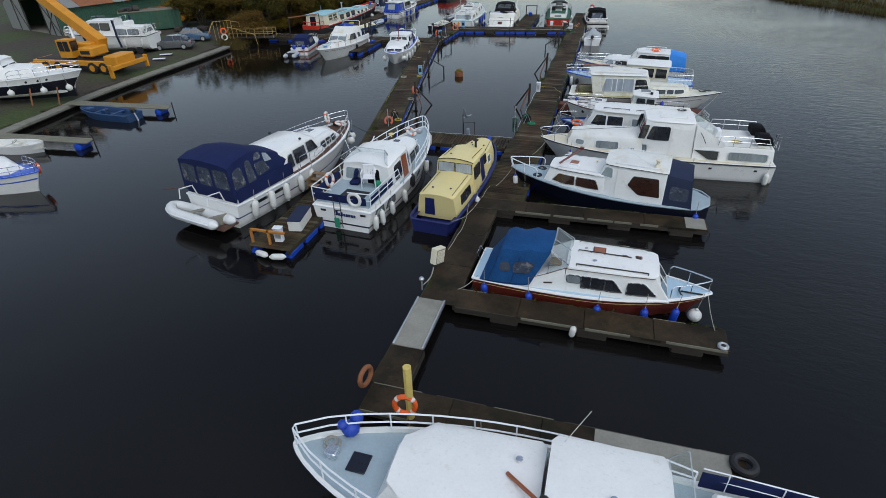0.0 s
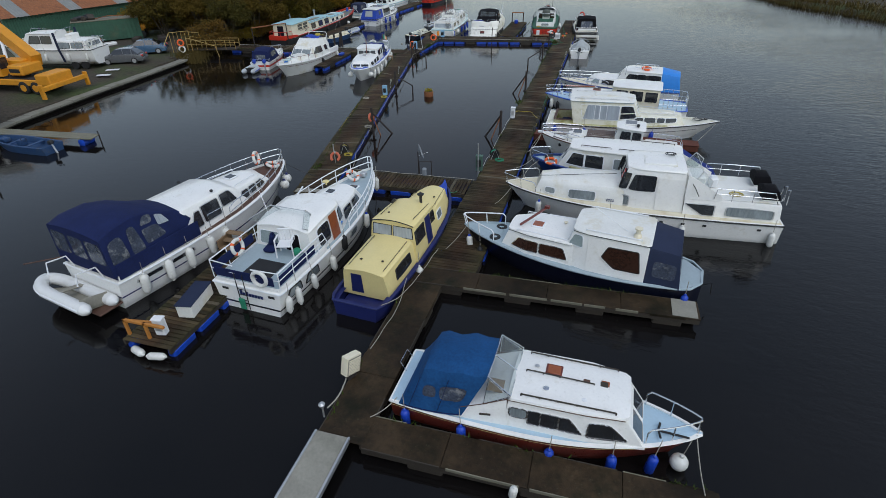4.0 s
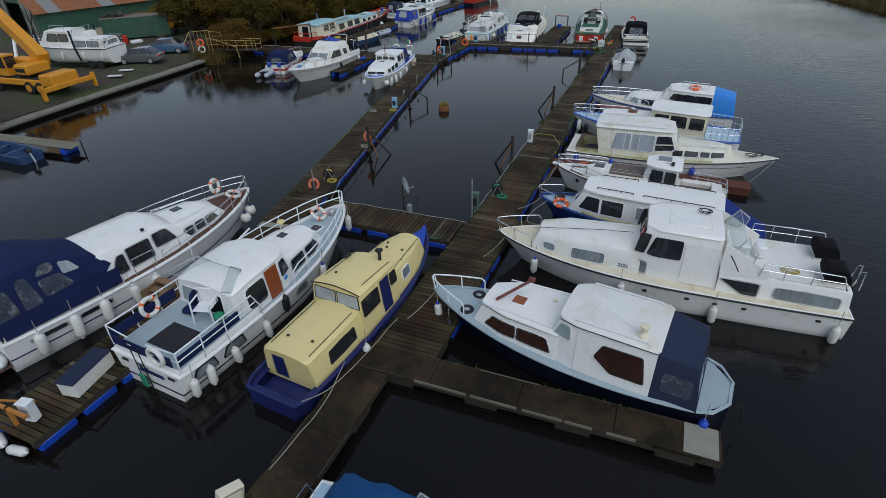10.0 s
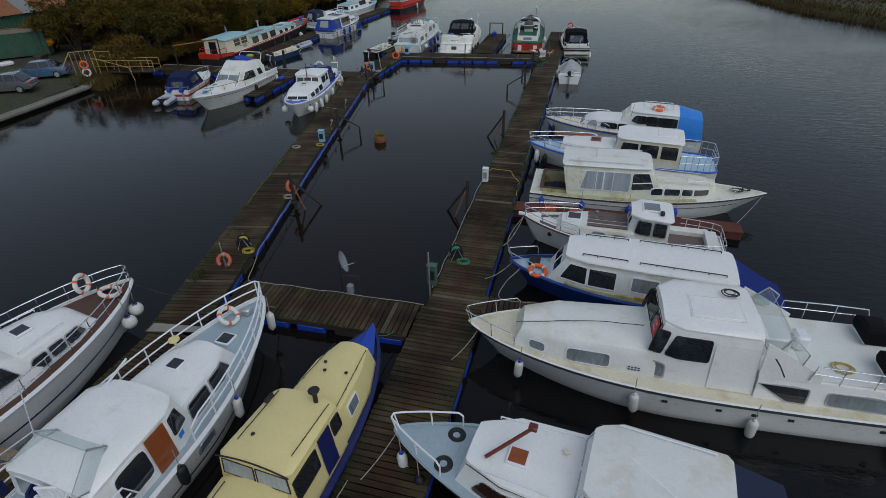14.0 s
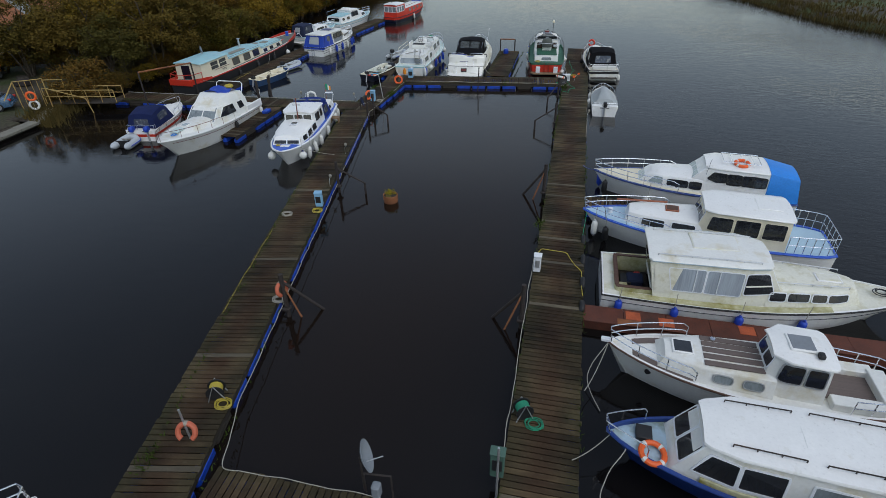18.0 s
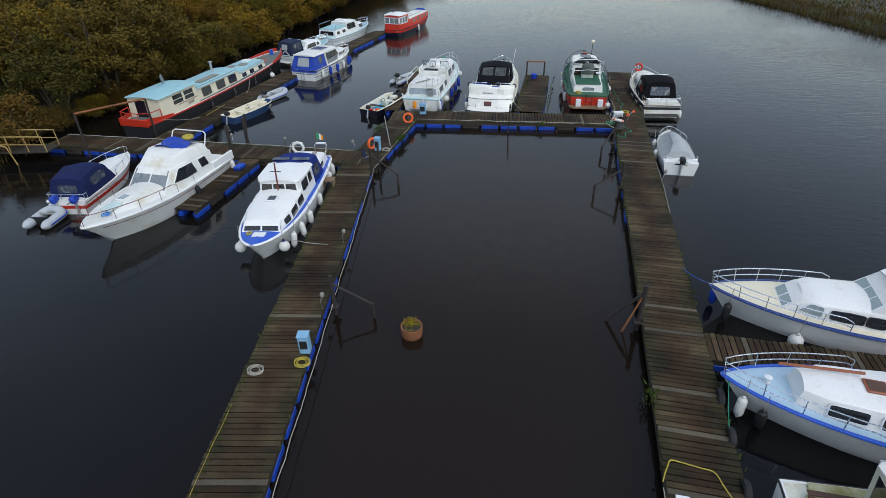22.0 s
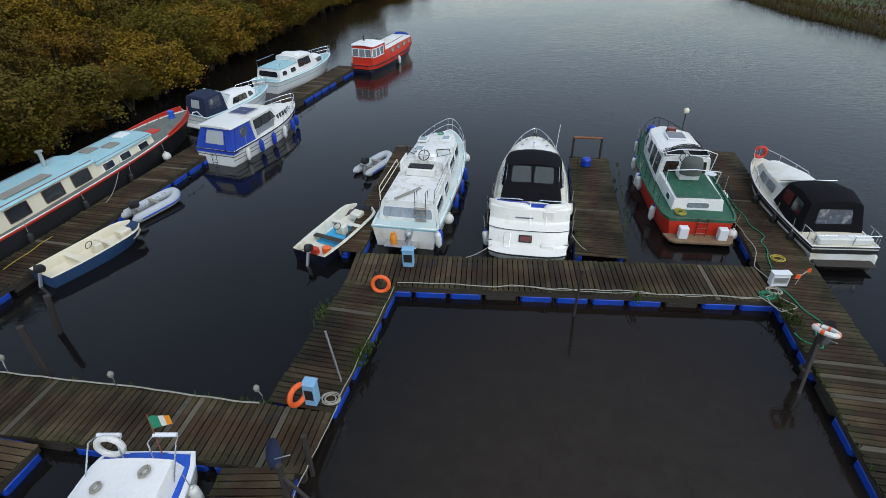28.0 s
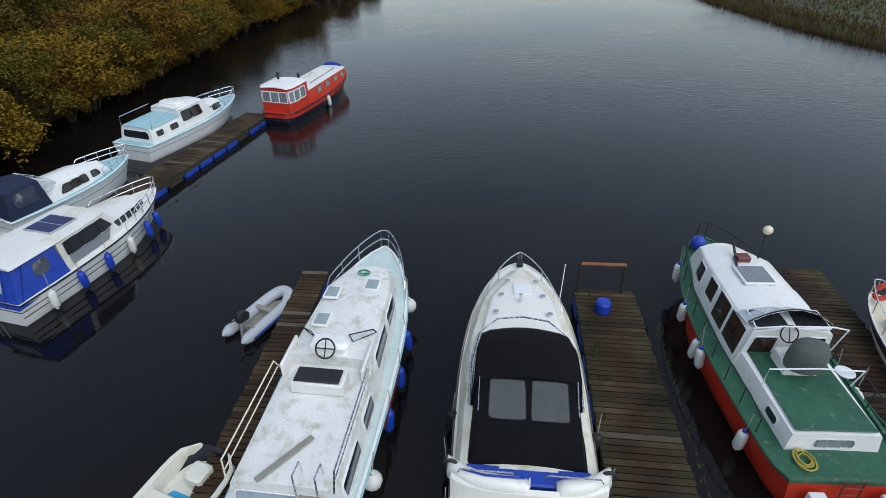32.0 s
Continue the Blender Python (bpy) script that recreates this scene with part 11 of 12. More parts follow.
# shore gate and ramp
def shore_ramp():
    r = thing("access_ramp", Matrix.Translation((-43.6, 57.6, 0)) @ pose(0, 0, 0, 0, 0, 13), "rusty yellow railed ramp from the yard to the pontoon", "ramp")
    part("ramp_deck", Mesh().box(0, 5.4, -0.6, 0.6, 0.62, 0.72, 0.01), TIMBER, r)
    yel = mat("faded_yellow_pipe_paint", (0.36, 0.25, 0.08), 0.7, 0.2, dirt=RUST, amount=0.4)
    for s in (1, -1):
        top = part("handrail", Mesh().tube([(0, s * 0.6, 1.9), (1.2, s * 0.6, 1.7), (5.4, s * 0.6, 1.65)], 0.035), yel, r)
        part("mid_rail", Mesh().tube([(0, s * 0.6, 1.25), (5.4, s * 0.6, 1.15)], 0.028), yel, r)
        for i in range(6):
            part("stanchion", Mesh().tube([(i * 1.08, s * 0.6, 0.7), (i * 1.08, s * 0.6, 1.85 - (0.2 if i else 0))], 0.03, 5), yel, top)
    part("diagonal_brace", Mesh().tube([(0.4, -0.7, 1.9), (3.2, -0.75, 1.1), (3.5, -0.8, -0.3)], 0.04), yel, r)
    g = thing("gate", Matrix.Translation((-44.2, 55.6, 0.7)) @ pose(0, 0, 0, 0, 0, 25), "rusty yellow steel gate frame at the head of the ramp", "gate")
    part("gate_frame", Mesh().tube([(0, 0, 0), (0, 0, 2.0), (2.0, 0, 2.1), (2.0, 0, 0)], 0.045), yel, g)
    for i in range(4):
        part("gate_bar", Mesh().tube([(0.4 + 0.4 * i, 0, 0.1), (0.4 + 0.4 * i, 0, 2.0)], 0.02, 5), yel, g)
    part("wing_rail", Mesh().tube([(2.0, 0, 2.0), (2.6, 1.6, 1.6), (2.6, 1.6, 0)], 0.04), yel, g)
    part("wing_rail", Mesh().tube([(0, 0, 2.0), (-0.4, -1.2, 1.0)], 0.04), yel, g)
    ring_buoy(Matrix.Translation((-42.9, 55.5, 1.75)) @ pose(0, 0, 0, 90, 0, 35), "orange lifebuoy hung on the shore gate", ORANGE, False)
    ring_buoy(Matrix.Translation((-42.9, 55.5, 1.1)) @ pose(0, 0, 0, 80, 0, 35), "pale worn lifebuoy hung below the orange one", FENDER_WHITE, False)


shore_ramp()


# ---- piles, posts and pontoon gear ----
def pile_with_arm(x, y, dx, dy, label="dark steel pile with a bracing arm into the basin", h=1.75, lean=0.0):
    p = thing("mooring_pile", Matrix.Translation((x, y, 0)), label, "pile", "piles along the basin")
    part("post", Mesh().tube([(0, 0, -1.0), (lean, 0, h)], 0.075, 8), IRON, p)
    part("arm", Mesh().tube([(0, 0, h - 0.35), (dx, dy, 0.62)], 0.045, 6), IRON, p)
    part("arm_foot", Mesh().tube([(dx, dy, -0.6), (dx, dy, 0.66)], 0.06, 6), IRON, p)
    part("collar", Mesh().box(-0.14, 0.14, -0.14, 0.14, 0.3, 0.42, 0.02), IRON, p)


def pile_with_rakers(x, y, dx, dy, ex, ey, h=1.9):
    """A pile with one stout and one thin strut raking down into the water."""
    p = thing("mooring_pile", Matrix.Translation((x, y, 0)), "dark steel pile with raking struts down into the basin", "pile", "piles along the basin")
    part("post", Mesh().tube([(0, 0, -1.0), (0.02, 0, h)], 0.085, 8), IRON, p)
    part("raking_strut", Mesh().tube([(0, 0, h - 0.3), (dx * 1.4, dy * 1.4, (h - 0.3) * -0.4)], 0.06, 8), IRON, p)
    part("thin_strut", Mesh().tube([(0, 0, h - 0.36), (ex * 1.4, ey * 1.4, (h - 0.36) * -0.4)], 0.035, 6), RUSTY, p)
    part("collar", Mesh().box(-0.14, 0.14, -0.14, 0.14, 0.3, 0.42, 0.02), IRON, p)


pile_with_rakers(-13.6, 38.1, 1.1, 0.65, 0.5, 0.05)
pile_with_rakers(-5.1, 39.2, -1.06, 0.36, -0.55, -0.2)
pile_with_rakers(-5.05, 49.5, -1.05, 0.3, -0.5, -0.2)
for x, y, dx, dy in ((-15.75, 48.2, 1.45, 0.1), (-18.3, 59.7, 1.7, -0.6)):
    pile_with_arm(x, y, dx, dy)
for x, y, dx, dy in ((-5.05, 60.2, -1.3, -0.5), (-5.15, 66.3, -0.7, -1.3)):
    pile_with_arm(x, y, dx, dy)


def post(x, y, h, label, r=0.06, material=IRON, base=-1.0, dx=0.0):
    return solid("post", Mesh().tube([(0, 0, base), (dx, 0, h)], r, 8), material, Matrix.Translation((x, y, 0)), label, "post", "posts on the pontoons")


post(-4.98, 32.3, 2.3, "thin grey pole with a lamp at the cross pontoon", 0.03, ALU, 0.3)
post(-11.75, 68.05, 1.9, "slim rusty post at the far cross pontoon", 0.045, IRON, -1.0, 0.1)
post(-18.6, 67.9, 1.2, "dark pile at the pontoon's corner", 0.09)
post(-27.25, 60.4, 2.2, "tall dark pile beside the shore pontoon", 0.1)
post(-27.4, 62.4, 2.0, "tall dark pile beside the shore pontoon", 0.1)
post(-28.8, 64.2, 1.6, "leaning dark pile standing in the water", 0.1, IRON, -1.0, 0.4)
post(-3.95, 9.35, 2.35, "yellow rust-stained mooring pile", 0.12, mat("yellow_pile_paint", (0.55, 0.42, 0.12), 0.7, 0.15, dirt=RUST, amount=0.4))


def u_frame(a, b, h, label, material=RUSTY):
    a, b = Vector(a), Vector(b)
    f = thing("pile_frame", Matrix.Translation(a), label, "frame")
    d = b - a
    part("leg", Mesh().tube([(0, 0, -a.z - 0.5), (0, 0, h)], 0.06), IRON if material is RUSTY else material, f)
    part("leg", Mesh().tube([(d.x, d.y, -a.z - 0.5), (d.x, d.y, h)], 0.06), IRON if material is RUSTY else material, f)
    part("crossbar", Mesh().tube([(0, 0, h), (d.x, d.y, h)], 0.06), material, f)


u_frame((-36.6, 59.5, 0.3), (-34.4, 62.9, 0.3), 2.4, "rusty pile frame over the shore pontoon")
u_frame((-11.65, 80.9, 0.45), (-10.2, 80.95, 0.45), 1.15, "thin rusty tube frame at the end of the finger pontoon")


def service_box(x, y, material, label, h=0.75, w=0.32, d=0.28, rz=0.0):
    b = thing("service_pedestal", Matrix.Translation((x, y, 0.45)) @ pose(0, 0, 0, 0, 0, rz), label, "power pedestal", "service pedestals")
    part("cabinet", Mesh().box(-w / 2, w / 2, -d / 2, d / 2, 0.05, h, 0.02), material, b)
    part("lid", Mesh().box(-w / 2 - 0.02, w / 2 + 0.02, -d / 2 - 0.02, d / 2 + 0.02, h, h + 0.04, 0.012), material, b)
    part("foot", Mesh().box(-w / 2 + 0.04, w / 2 - 0.04, -d / 2 + 0.04, d / 2 - 0.04, 0.0, 0.06), IRON, b)
    part("socket_panel", Mesh().box(-w / 2 + 0.05, w / 2 - 0.05, -d / 2 - 0.012, -d / 2, h * 0.35, h * 0.8, 0.005), BLACK if material is not PLASTIC_WHITE else ALU, b)


def horseshoe(m, label):
    ob = thing("horseshoe_buoy", m, label, "lifebuoy", "lifebuoys")
    part("float", Mesh().torus(0.24, 0.075, n=20, k=8, a0=-0.9, a1=4.05), ORANGE_OLD, ob)
    part("strap", Mesh().torus(0.24, 0.08, n=3, k=8, a0=1.4, a1=1.75), ROPE, ob)




def meter_cabinet(x, y, rz):
    b = thing("meter_cabinet", pose(x, y, 0.45, 0, 0, rz), "leaning cream metal meter cabinet with a slatted face, by the walkway", "electric cabinet")
    part("foot", Mesh().box(-0.16, 0.16, -0.1, 0.1, 0, 0.22, 0.01), IRON, b)
    c = part("cabinet", Mesh().box(-0.32, 0.32, -0.15, 0.15, 0.0, 0.72, 0.015), CREAM, b)
    c.matrix_local = pose(0, 0, 0.18, 0, 14, 0) @ Matrix.Scale(0.9, 4)
    part("frame", Mesh().box(-0.28, 0.28, -0.165, -0.15, 0.05, 0.67, 0.004), PALE_BOARD, c)
    for i in range(9):
        part("slat", Mesh().box(-0.25, 0.25, -0.185, -0.165, 0.08 + i * 0.063, 0.125 + i * 0.063, 0.004), CREAM, c)


meter_cabinet(-5.42, 16.75, 68)
service_box(-4.8, 42.2, PLASTIC_WHITE, "white electric box on the pontoon's edge", 0.75, 0.28, 0.28)
service_box(-5.05, 32.9, CABINET_GREEN, "dull green electric box on a post", 0.9, 0.35, 0.25)
service_box(-15.7, 45.7, CABINET_BLUE, "pale blue service pedestal on the planks", 0.75, 0.34, 0.3, 12)
service_box(-18.85, 62.5, CABINET_BLUE, "pale blue service pedestal with hoses", 0.8, 0.34, 0.3)
service_box(-17.85, 69.4, CABINET_BLUE, "pale blue service pedestal beside the moored cruiser", 0.75, 0.42, 0.3, 6)
service_box(-4.7, 70.4, PLASTIC_WHITE, "white junction box on a frame with tangled cables", 0.55, 0.6, 0.25, 10)
fb = thing("marker_flag", pose(-4.05, 70.55, 0.45, 0, 0, 20), "small orange marker on a bent stick beside the junction box", "marker")
part("stick", Mesh().tube([(0, 0, 0), (0.1, 0, 0.4), (0.32, 0, 0.62)], 0.015, 5), ALU, fb)
part("flag", Mesh().box(-0.12, 0.08, -0.02, 0.02, 0.28, 0.46, 0.01), ORANGE, fb)
part("flag", Mesh().box(0.26, 0.42, -0.02, 0.02, 0.5, 0.66, 0.01), ORANGE, fb)
service_box(-12.6, 16.9, PLASTIC_WHITE, "white meter box at the end of the finger pontoon", 0.7, 0.36, 0.25, 10)
horseshoe(pose(-13.42, 32.1, 0.85, 62, 0, 12), "faded orange horseshoe lifebuoy on a pole by the pontoon")
post(-13.5, 32.2, 1.6, "thin grey lamp pole with a lifebuoy", 0.03, ALU, 0.3)
ring_buoy(Matrix.Translation((-18.45, 67.75, 0.72)) @ pose(0, 0, 0, 80, 0, 10), "bright orange lifebuoy hung at the pontoon's corner", ORANGE, False)
ring_buoy(Matrix.Translation((-19.1, 62.25, 1.0)) @ pose(0, 0, 0, 88, 0, 68), "orange lifebuoy hung on the pedestal", ORANGE, False)
ring_buoy(Matrix.Translation((-4.05, 9.25, 1.0)) @ pose(0, 0, 0, 85, 0, 10), "orange lifebuoy hung on the yellow pile", ORANGE)
ring_buoy(Matrix.Translation((-5.6, 10.1, 0.85)) @ pose(0, 0, 0, 90, 0, 80), "weathered brown-orange lifebuoy on a walkway post", RUSTY, False)
horseshoe(pose(-13.64, 38.1, 1.25, 80, 0, 80), "faded orange horseshoe hung on a pile")


def dish(x, y, z, rz, material, label, r=0.4, base=0.45):
    d = thing("satellite_dish", Matrix.Translation((x, y, base)) @ pose(0, 0, 0, 0, 0, rz), label, "satellite dish", "satellite dishes")
    part("pole", Mesh().tube([(0, 0, 0), (0, 0, z - base)], 0.03), IRON, d)
    q = part("reflector", Mesh().lathe([(0.01, 0), (r * 0.55, 0.04), (r, 0.13), (r, 0.14), (r * 0.55, 0.055), (0.01, 0.015)], 20), material, d)
    q.matrix_local = pose(0, -0.05, z - base, 72, 0, 0)
    part("arm", Mesh().tube([(0, -0.05, z - base - 0.2), (0, -0.55, z - base - 0.05)], 0.015, 5), ALU, d)


dish(-8.2, 31.75, 1.75, 110, CANVAS_GREY, "grey satellite dish on a pole by the cross pontoon")
fr = thing("bracket_frame", pose(-7.95, 31.72, 0.45), "dark iron frame with a grey tap unit at the pontoon's edge", "frame")
part("rail", Mesh().tube([(-0.2, 0, 0), (-0.2, 0, 0.75), (0.5, 0, 0.85), (0.5, 0, -0.2)], 0.028, 6), IRON, fr)
part("tap_unit", Mesh().box(-0.02, 0.2, -0.14, 0.1, 0.0, 0.42, 0.04), CANVAS_GREY, fr)
dish(-5.0, 66.7, 1.55, 30, BLACK, "dark satellite dish on a pole at the pontoon's edge", 0.38)


ring_buoy(Matrix.Translation((-5.1, 66.3, 1.85)) @ pose(0, 0, 0, -16, 10, 0), "white and red lifebuoy lying on a pile's head", FENDER_WHITE)
dish(-19.05, 60.35, 1.05, 104, CANVAS_SLATE, "dark satellite dish on a short pole at the pontoon's corner", 0.36)


def stalk_lamp(x, y, rz):
    """A small head lamp on a bent stalk at the pontoon's edge."""
    t = thing("pontoon_lamp", pose(x, y, 0.45, 0, 0, rz), "small pale lamp on a bent stalk at the pontoon's edge", "lamp", "small pontoon lamps")
    part("stalk", Mesh().tube([(0, 0, 0), (0.02, 0, 0.3), (-0.06, 0, 0.52)], 0.018, 6), ALU, t)
    part("head", Mesh().lathe([(0.03, 0.48), (0.07, 0.52), (0.085, 0.62), (0.05, 0.68), (0.01, 0.69)], 10, (-0.08, 0, 0)), PALE_BOARD, t)


for lx, ly in ((-20.2, 62.25), (-24.6, 62.05), (-28.1, 61.95), (-17.02, 52.3), (-16.1, 47.9), (-2.95, 61.0)):
    stalk_lamp(lx, ly, lx * 53 % 360)
post(-18.35, 63.4, 2.3, "thin leaning lamp pole behind the blue pedestal", 0.03, ALU, 0.3, -0.25)
post(-18.2, 60.7, 1.5, "dark pile at the pontoon's corner", 0.07)


def flower_barrel():
    f = thing("flower_barrel", pose(-12.7, 47.7, 0), "rusty half barrel with yellow plants floating in the basin", "planter")
    part("barrel", Mesh().lathe([(0.3, -0.2), (0.36, 0.0), (0.38, 0.2), (0.38, 0.4), (0.34, 0.4), (0.33, 0.3)], 18), RUSTY, f)
    part("soil", Mesh().lathe([(0.335, 0.3), (0.33, 0.33), (0.02, 0.34)], 14), TIMBER, f)
    random.seed(5)
    m = Mesh()
    for i in range(120):
        a, r = random.uniform(0, 6.28), random.uniform(0, 0.3)
        x, y, z = r * math.cos(a), r * math.sin(a), 0.36 + random.uniform(0, 0.22)
        s, b = 0.06, random.uniform(0, 6.28)
        m.add([(x - s * math.cos(b), y - s * math.sin(b), z), (x, y, z + 0.02), (x + s * math.cos(b), y + s * math.sin(b), z + 0.05), (x, y, z + 0.07)], [(0, 1, 2, 3)])
    part("plant", m, leaf_material("yellow_flowers", [(0.1, 0.12, 0.02), (0.35, 0.28, 0.02), (0.08, 0.1, 0.02)]), f, smooth=0)


flower_barrel()


# cables and hoses along the pontoons
def cable(pts, z=0.5, material=ROPE, r=0.014, wob=0.025, label="pale cable laid along the pontoon's edge", seed=1):
    random.seed(seed)
    line = []
    for (x0, y0), (x1, y1) in zip(pts, pts[1:]):
        n = max(3, int(math.hypot(x1 - x0, y1 - y0) / 0.6))
        for i in range(n):
            t = i / n
            line.append((lerp(x0, x1, t) + random.uniform(-wob, wob), lerp(y0, y1, t) + random.uniform(-wob, wob), z + random.uniform(-0.02, 0.02)))
    line.append((*pts[-1], z))
    return rope(line, material, r, label, name="cable")


cable([(-4.98, 32.6), (-5.0, 43.0)], seed=1)
cable([(-5.05, 31.62), (-8.5, 31.6), (-12.1, 31.55), (-12.8, 33.5), (-13.9, 38.8), (-15.25, 45.5)], seed=2)
cable([(-15.25, 45.5), (-18.2, 59.8), (-18.15, 62.5)], seed=3)
cable([(-18.2, 62.6), (-18.05, 68.0)], 0.48, seed=4)
cable([(-18.0, 68.2), (-14.5, 68.65), (-9.5, 69.1), (-5.6, 69.45)], 0.5, r=0.018, wob=0.07, seed=5)
cable([(-14.6, 68.6), (-12.9, 68.85), (-11.6, 68.85), (-9.0, 69.1), (-5.4, 69.5)], 0.49, r=0.014, wob=0.05, label="second pale cable strung along the far pontoon", seed=15)
cable([(-5.5, 69.6), (-5.0, 68.9), (-4.5, 69.2), (-4.9, 69.9), (-5.3, 69.3), (-4.7, 68.7)], 0.49, r=0.018, wob=0.1, label="tangle of pale cable under the junction box", seed=16)
cable([(-4.7, 70.3), (-5.1, 71.5), (-4.7, 73.0), (-5.0, 75.0)], 0.49, r=0.018, wob=0.05, label="pale cable running along the pontoon", seed=17)
cable([(-2.98, 57.5), (-2.95, 60.0), (-2.96, 63.5)], 0.49, r=0.014, wob=0.02, label="pale cable along the pontoon's outer edge", seed=18)
cable([(-40.0, 61.5), (-30, 61.9), (-24, 62.1), (-20.3, 62.2)], 0.5, r=0.024, wob=0.03, seed=6)
cable([(-4.98, 43.2), (-4.7, 43.9), (-3.7, 43.7), (-3.1, 42.5), (-3.0, 40.9)], 0.48, HOSE_YELLOW, 0.018, label="yellow hose lying across the pontoon", seed=7)
cable([(-16.9, 43.2), (-16.68, 42.0), (-16.3, 40.2), (-15.95, 38.4), (-15.7, 37.2)], 0.48, HOSE_YELLOW, 0.008, label="thin yellow line along the pontoon's edge", seed=8)
cable([(-5.6, 17.0), (-5.55, 15.4)], 0.47, ROPE, 0.025, 0.15, "tangled pale cable below the meter cabinet", 9)
cable([(-33.0, 66.5), (-33.1, 69.0)], 0.48, HOSE_YELLOW, 0.014, label="thin yellow line on the planks", seed=10)
cable([(-4.6, 70.2), (-4.0, 68.5), (-4.4, 67.2), (-5.0, 67.8)], 0.48, ROPE_GREEN, 0.022, 0.12, "green hose looped over the pontoon", 11)
cable([(-4.5, 71.0), (-4.2, 74.0), (-4.6, 77.5)], 0.48, ROPE_GREEN, 0.02, 0.12, "green hose laid along the pontoon", 12)
for k, (x, y, mm, lab) in enumerate(((-13.6, 33.7, HOSE_YELLOW, "yellow hose reel on the pontoon"), (-4.6, 34.9, ROPE_GREEN, "green hose reel on the pontoon"), (-14.05, 38.4, ROPE, "white rope coiled at a pile"),
                                    (-16.9, 44.6, ROPE, "tangled pale rope on the planks"), (-4.9, 70.0, ROPE, "tangled pale cables by the junction box"), (-5.2, 69.7, ROPE_GREEN, "tangled green hose by the junction box"),
                                    (-15.6, 45.2, HOSE_YELLOW, "yellow hose coiled by the pedestal"), (-18.4, 62.7, ROPE, "white hose coiled by the pedestal"), (-4.1, 72.2, HOSE_YELLOW, "yellow and green hose coil on the pontoon"))):
    if "reel" in lab:
        rl = thing("hose_reel", Matrix.Translation((x, y, 0.45)) @ pose(0, 0, 0, 0, 0, 25), lab, "hose reel", "hose reels")
        part("hose_wind", Mesh().lathe([(0.1, -0.14), (0.2, -0.13), (0.2, 0.13), (0.1, 0.14)], 16, (0, 0, 0.3), "y"), mm, rl)
        for s in (0.16, -0.16):
            part("flange", Mesh().lathe([(0.02, s - 0.01), (0.26, s - 0.01), (0.26, s + 0.01), (0.02, s + 0.01)], 18, (0, 0, 0.3), "y"), BLACK, rl)
        part("stand", Mesh().tube([(-0.25, -0.18, 0), (0, -0.18, 0.6), (0.25, -0.18, 0)], 0.018).tube([(-0.25, 0.18, 0), (0, 0.18, 0.6), (0.25, 0.18, 0)], 0.018), ALU, rl)
    coil(Matrix.Translation((x + (0.35 if "reel" in lab else 0), y - (0.25 if "reel" in lab else 0), 0.46)), mm, lab.replace("reel", "loops") , 0.28, 4)

# things on the finger pontoon in the south-west
lk = thing("dock_box", Matrix.Translation((-12.55, 18.6, 0.45)) @ pose(0, 0, 0, 0, 0, 100), "long grey-white storage box on the finger pontoon", "box")
part("body", Mesh().box(-0.75, 0.75, -0.3, 0.3, 0, 0.5, 0.02), WHITE_OLD, lk)
part("lid", Mesh().box(-0.78, 0.78, -0.33, 0.33, 0.5, 0.56, 0.02), CANVAS_SLATE, lk)
wf = thing("step_frame", Matrix.Translation((-13.4, 16.6, 0.45)), "orange wooden boarding frame at the pontoon's end", "frame")
ow = mat("orange_stained_wood", (0.42, 0.17, 0.03), 0.6, 0.2)
for x in (-0.35, 0.5):
    part("leg", Mesh().box(x - 0.05, x + 0.05, -0.05, 0.05, 0, 0.7, 0.01), ow, wf)
part("top_bar", Mesh().box(-0.4, 1.3, -0.05, 0.05, 0.6, 0.7, 0.01), ow, wf)
part("side_bar", Mesh().tube([(-0.35, 0, 0.65), (0.3, 0.7, 0.1)], 0.04), ow, wf)
st = thing("wooden_steps", Matrix.Translation((-13.6, 22.6, 0.45)), "brown wooden boarding steps beside the cruiser", "steps")
for i in range(3):
    part("tread", Mesh().box(-0.45, 0.45, -0.6 + i * 0.32, -0.3 + i * 0.32, 0.16 + i * 0.2, 0.21 + i * 0.2, 0.01), VARNISH_DULL, st)
for x in (-0.42, 0.42):
    part("stringer", Mesh().box(x - 0.03, x + 0.03, -0.6, 0.35, 0, 0.55, 0.01), VARNISH_DULL, st)
pal = thing("wooden_step", Matrix.Translation((-19.9, 57.6, 0.45)) @ pose(0, 0, 0, 0, 0, 12), "small wooden boarding step on the pontoon", "step")
for i in range(4):
    part("slat", Mesh().box(-0.3, 0.3, -0.28 + i * 0.145, -0.16 + i * 0.145, 0.3, 0.34, 0.008), VARNISH_DULL, pal)
for x in (-0.25, 0.25):
    part("side", Mesh().box(x - 0.03, x + 0.03, -0.28, 0.27, 0, 0.3, 0.008), VARNISH_DULL, pal)
tyre_post = thing("mooring_bollard", Matrix.Translation((4.75, 14.55, 0.45)), "small dull metal roller at the end of a finger pontoon", "bollard")
part("wheel", Mesh().torus(0.12, 0.06, (0, 0, 0.06)), ALU, tyre_post)
part("hub", Mesh().lathe([(0.08, 0), (0.07, 0.1), (0.03, 0.12)], 12), IRON, tyre_post)
lp = thing("lamp_post", Matrix.Translation((-5.5, 15.1, 0.45)), "small white lamp standing on the walkway's edge", "lamp")
part("stem", Mesh().tube([(0, 0, 0), (0, 0, 0.5)], 0.03), ALU, lp)
part("lamp_head", Mesh().lathe([(0.03, 0.44), (0.09, 0.46), (0.1, 0.52), (0.05, 0.58), (0.01, 0.59)], 10), ALU, lp)
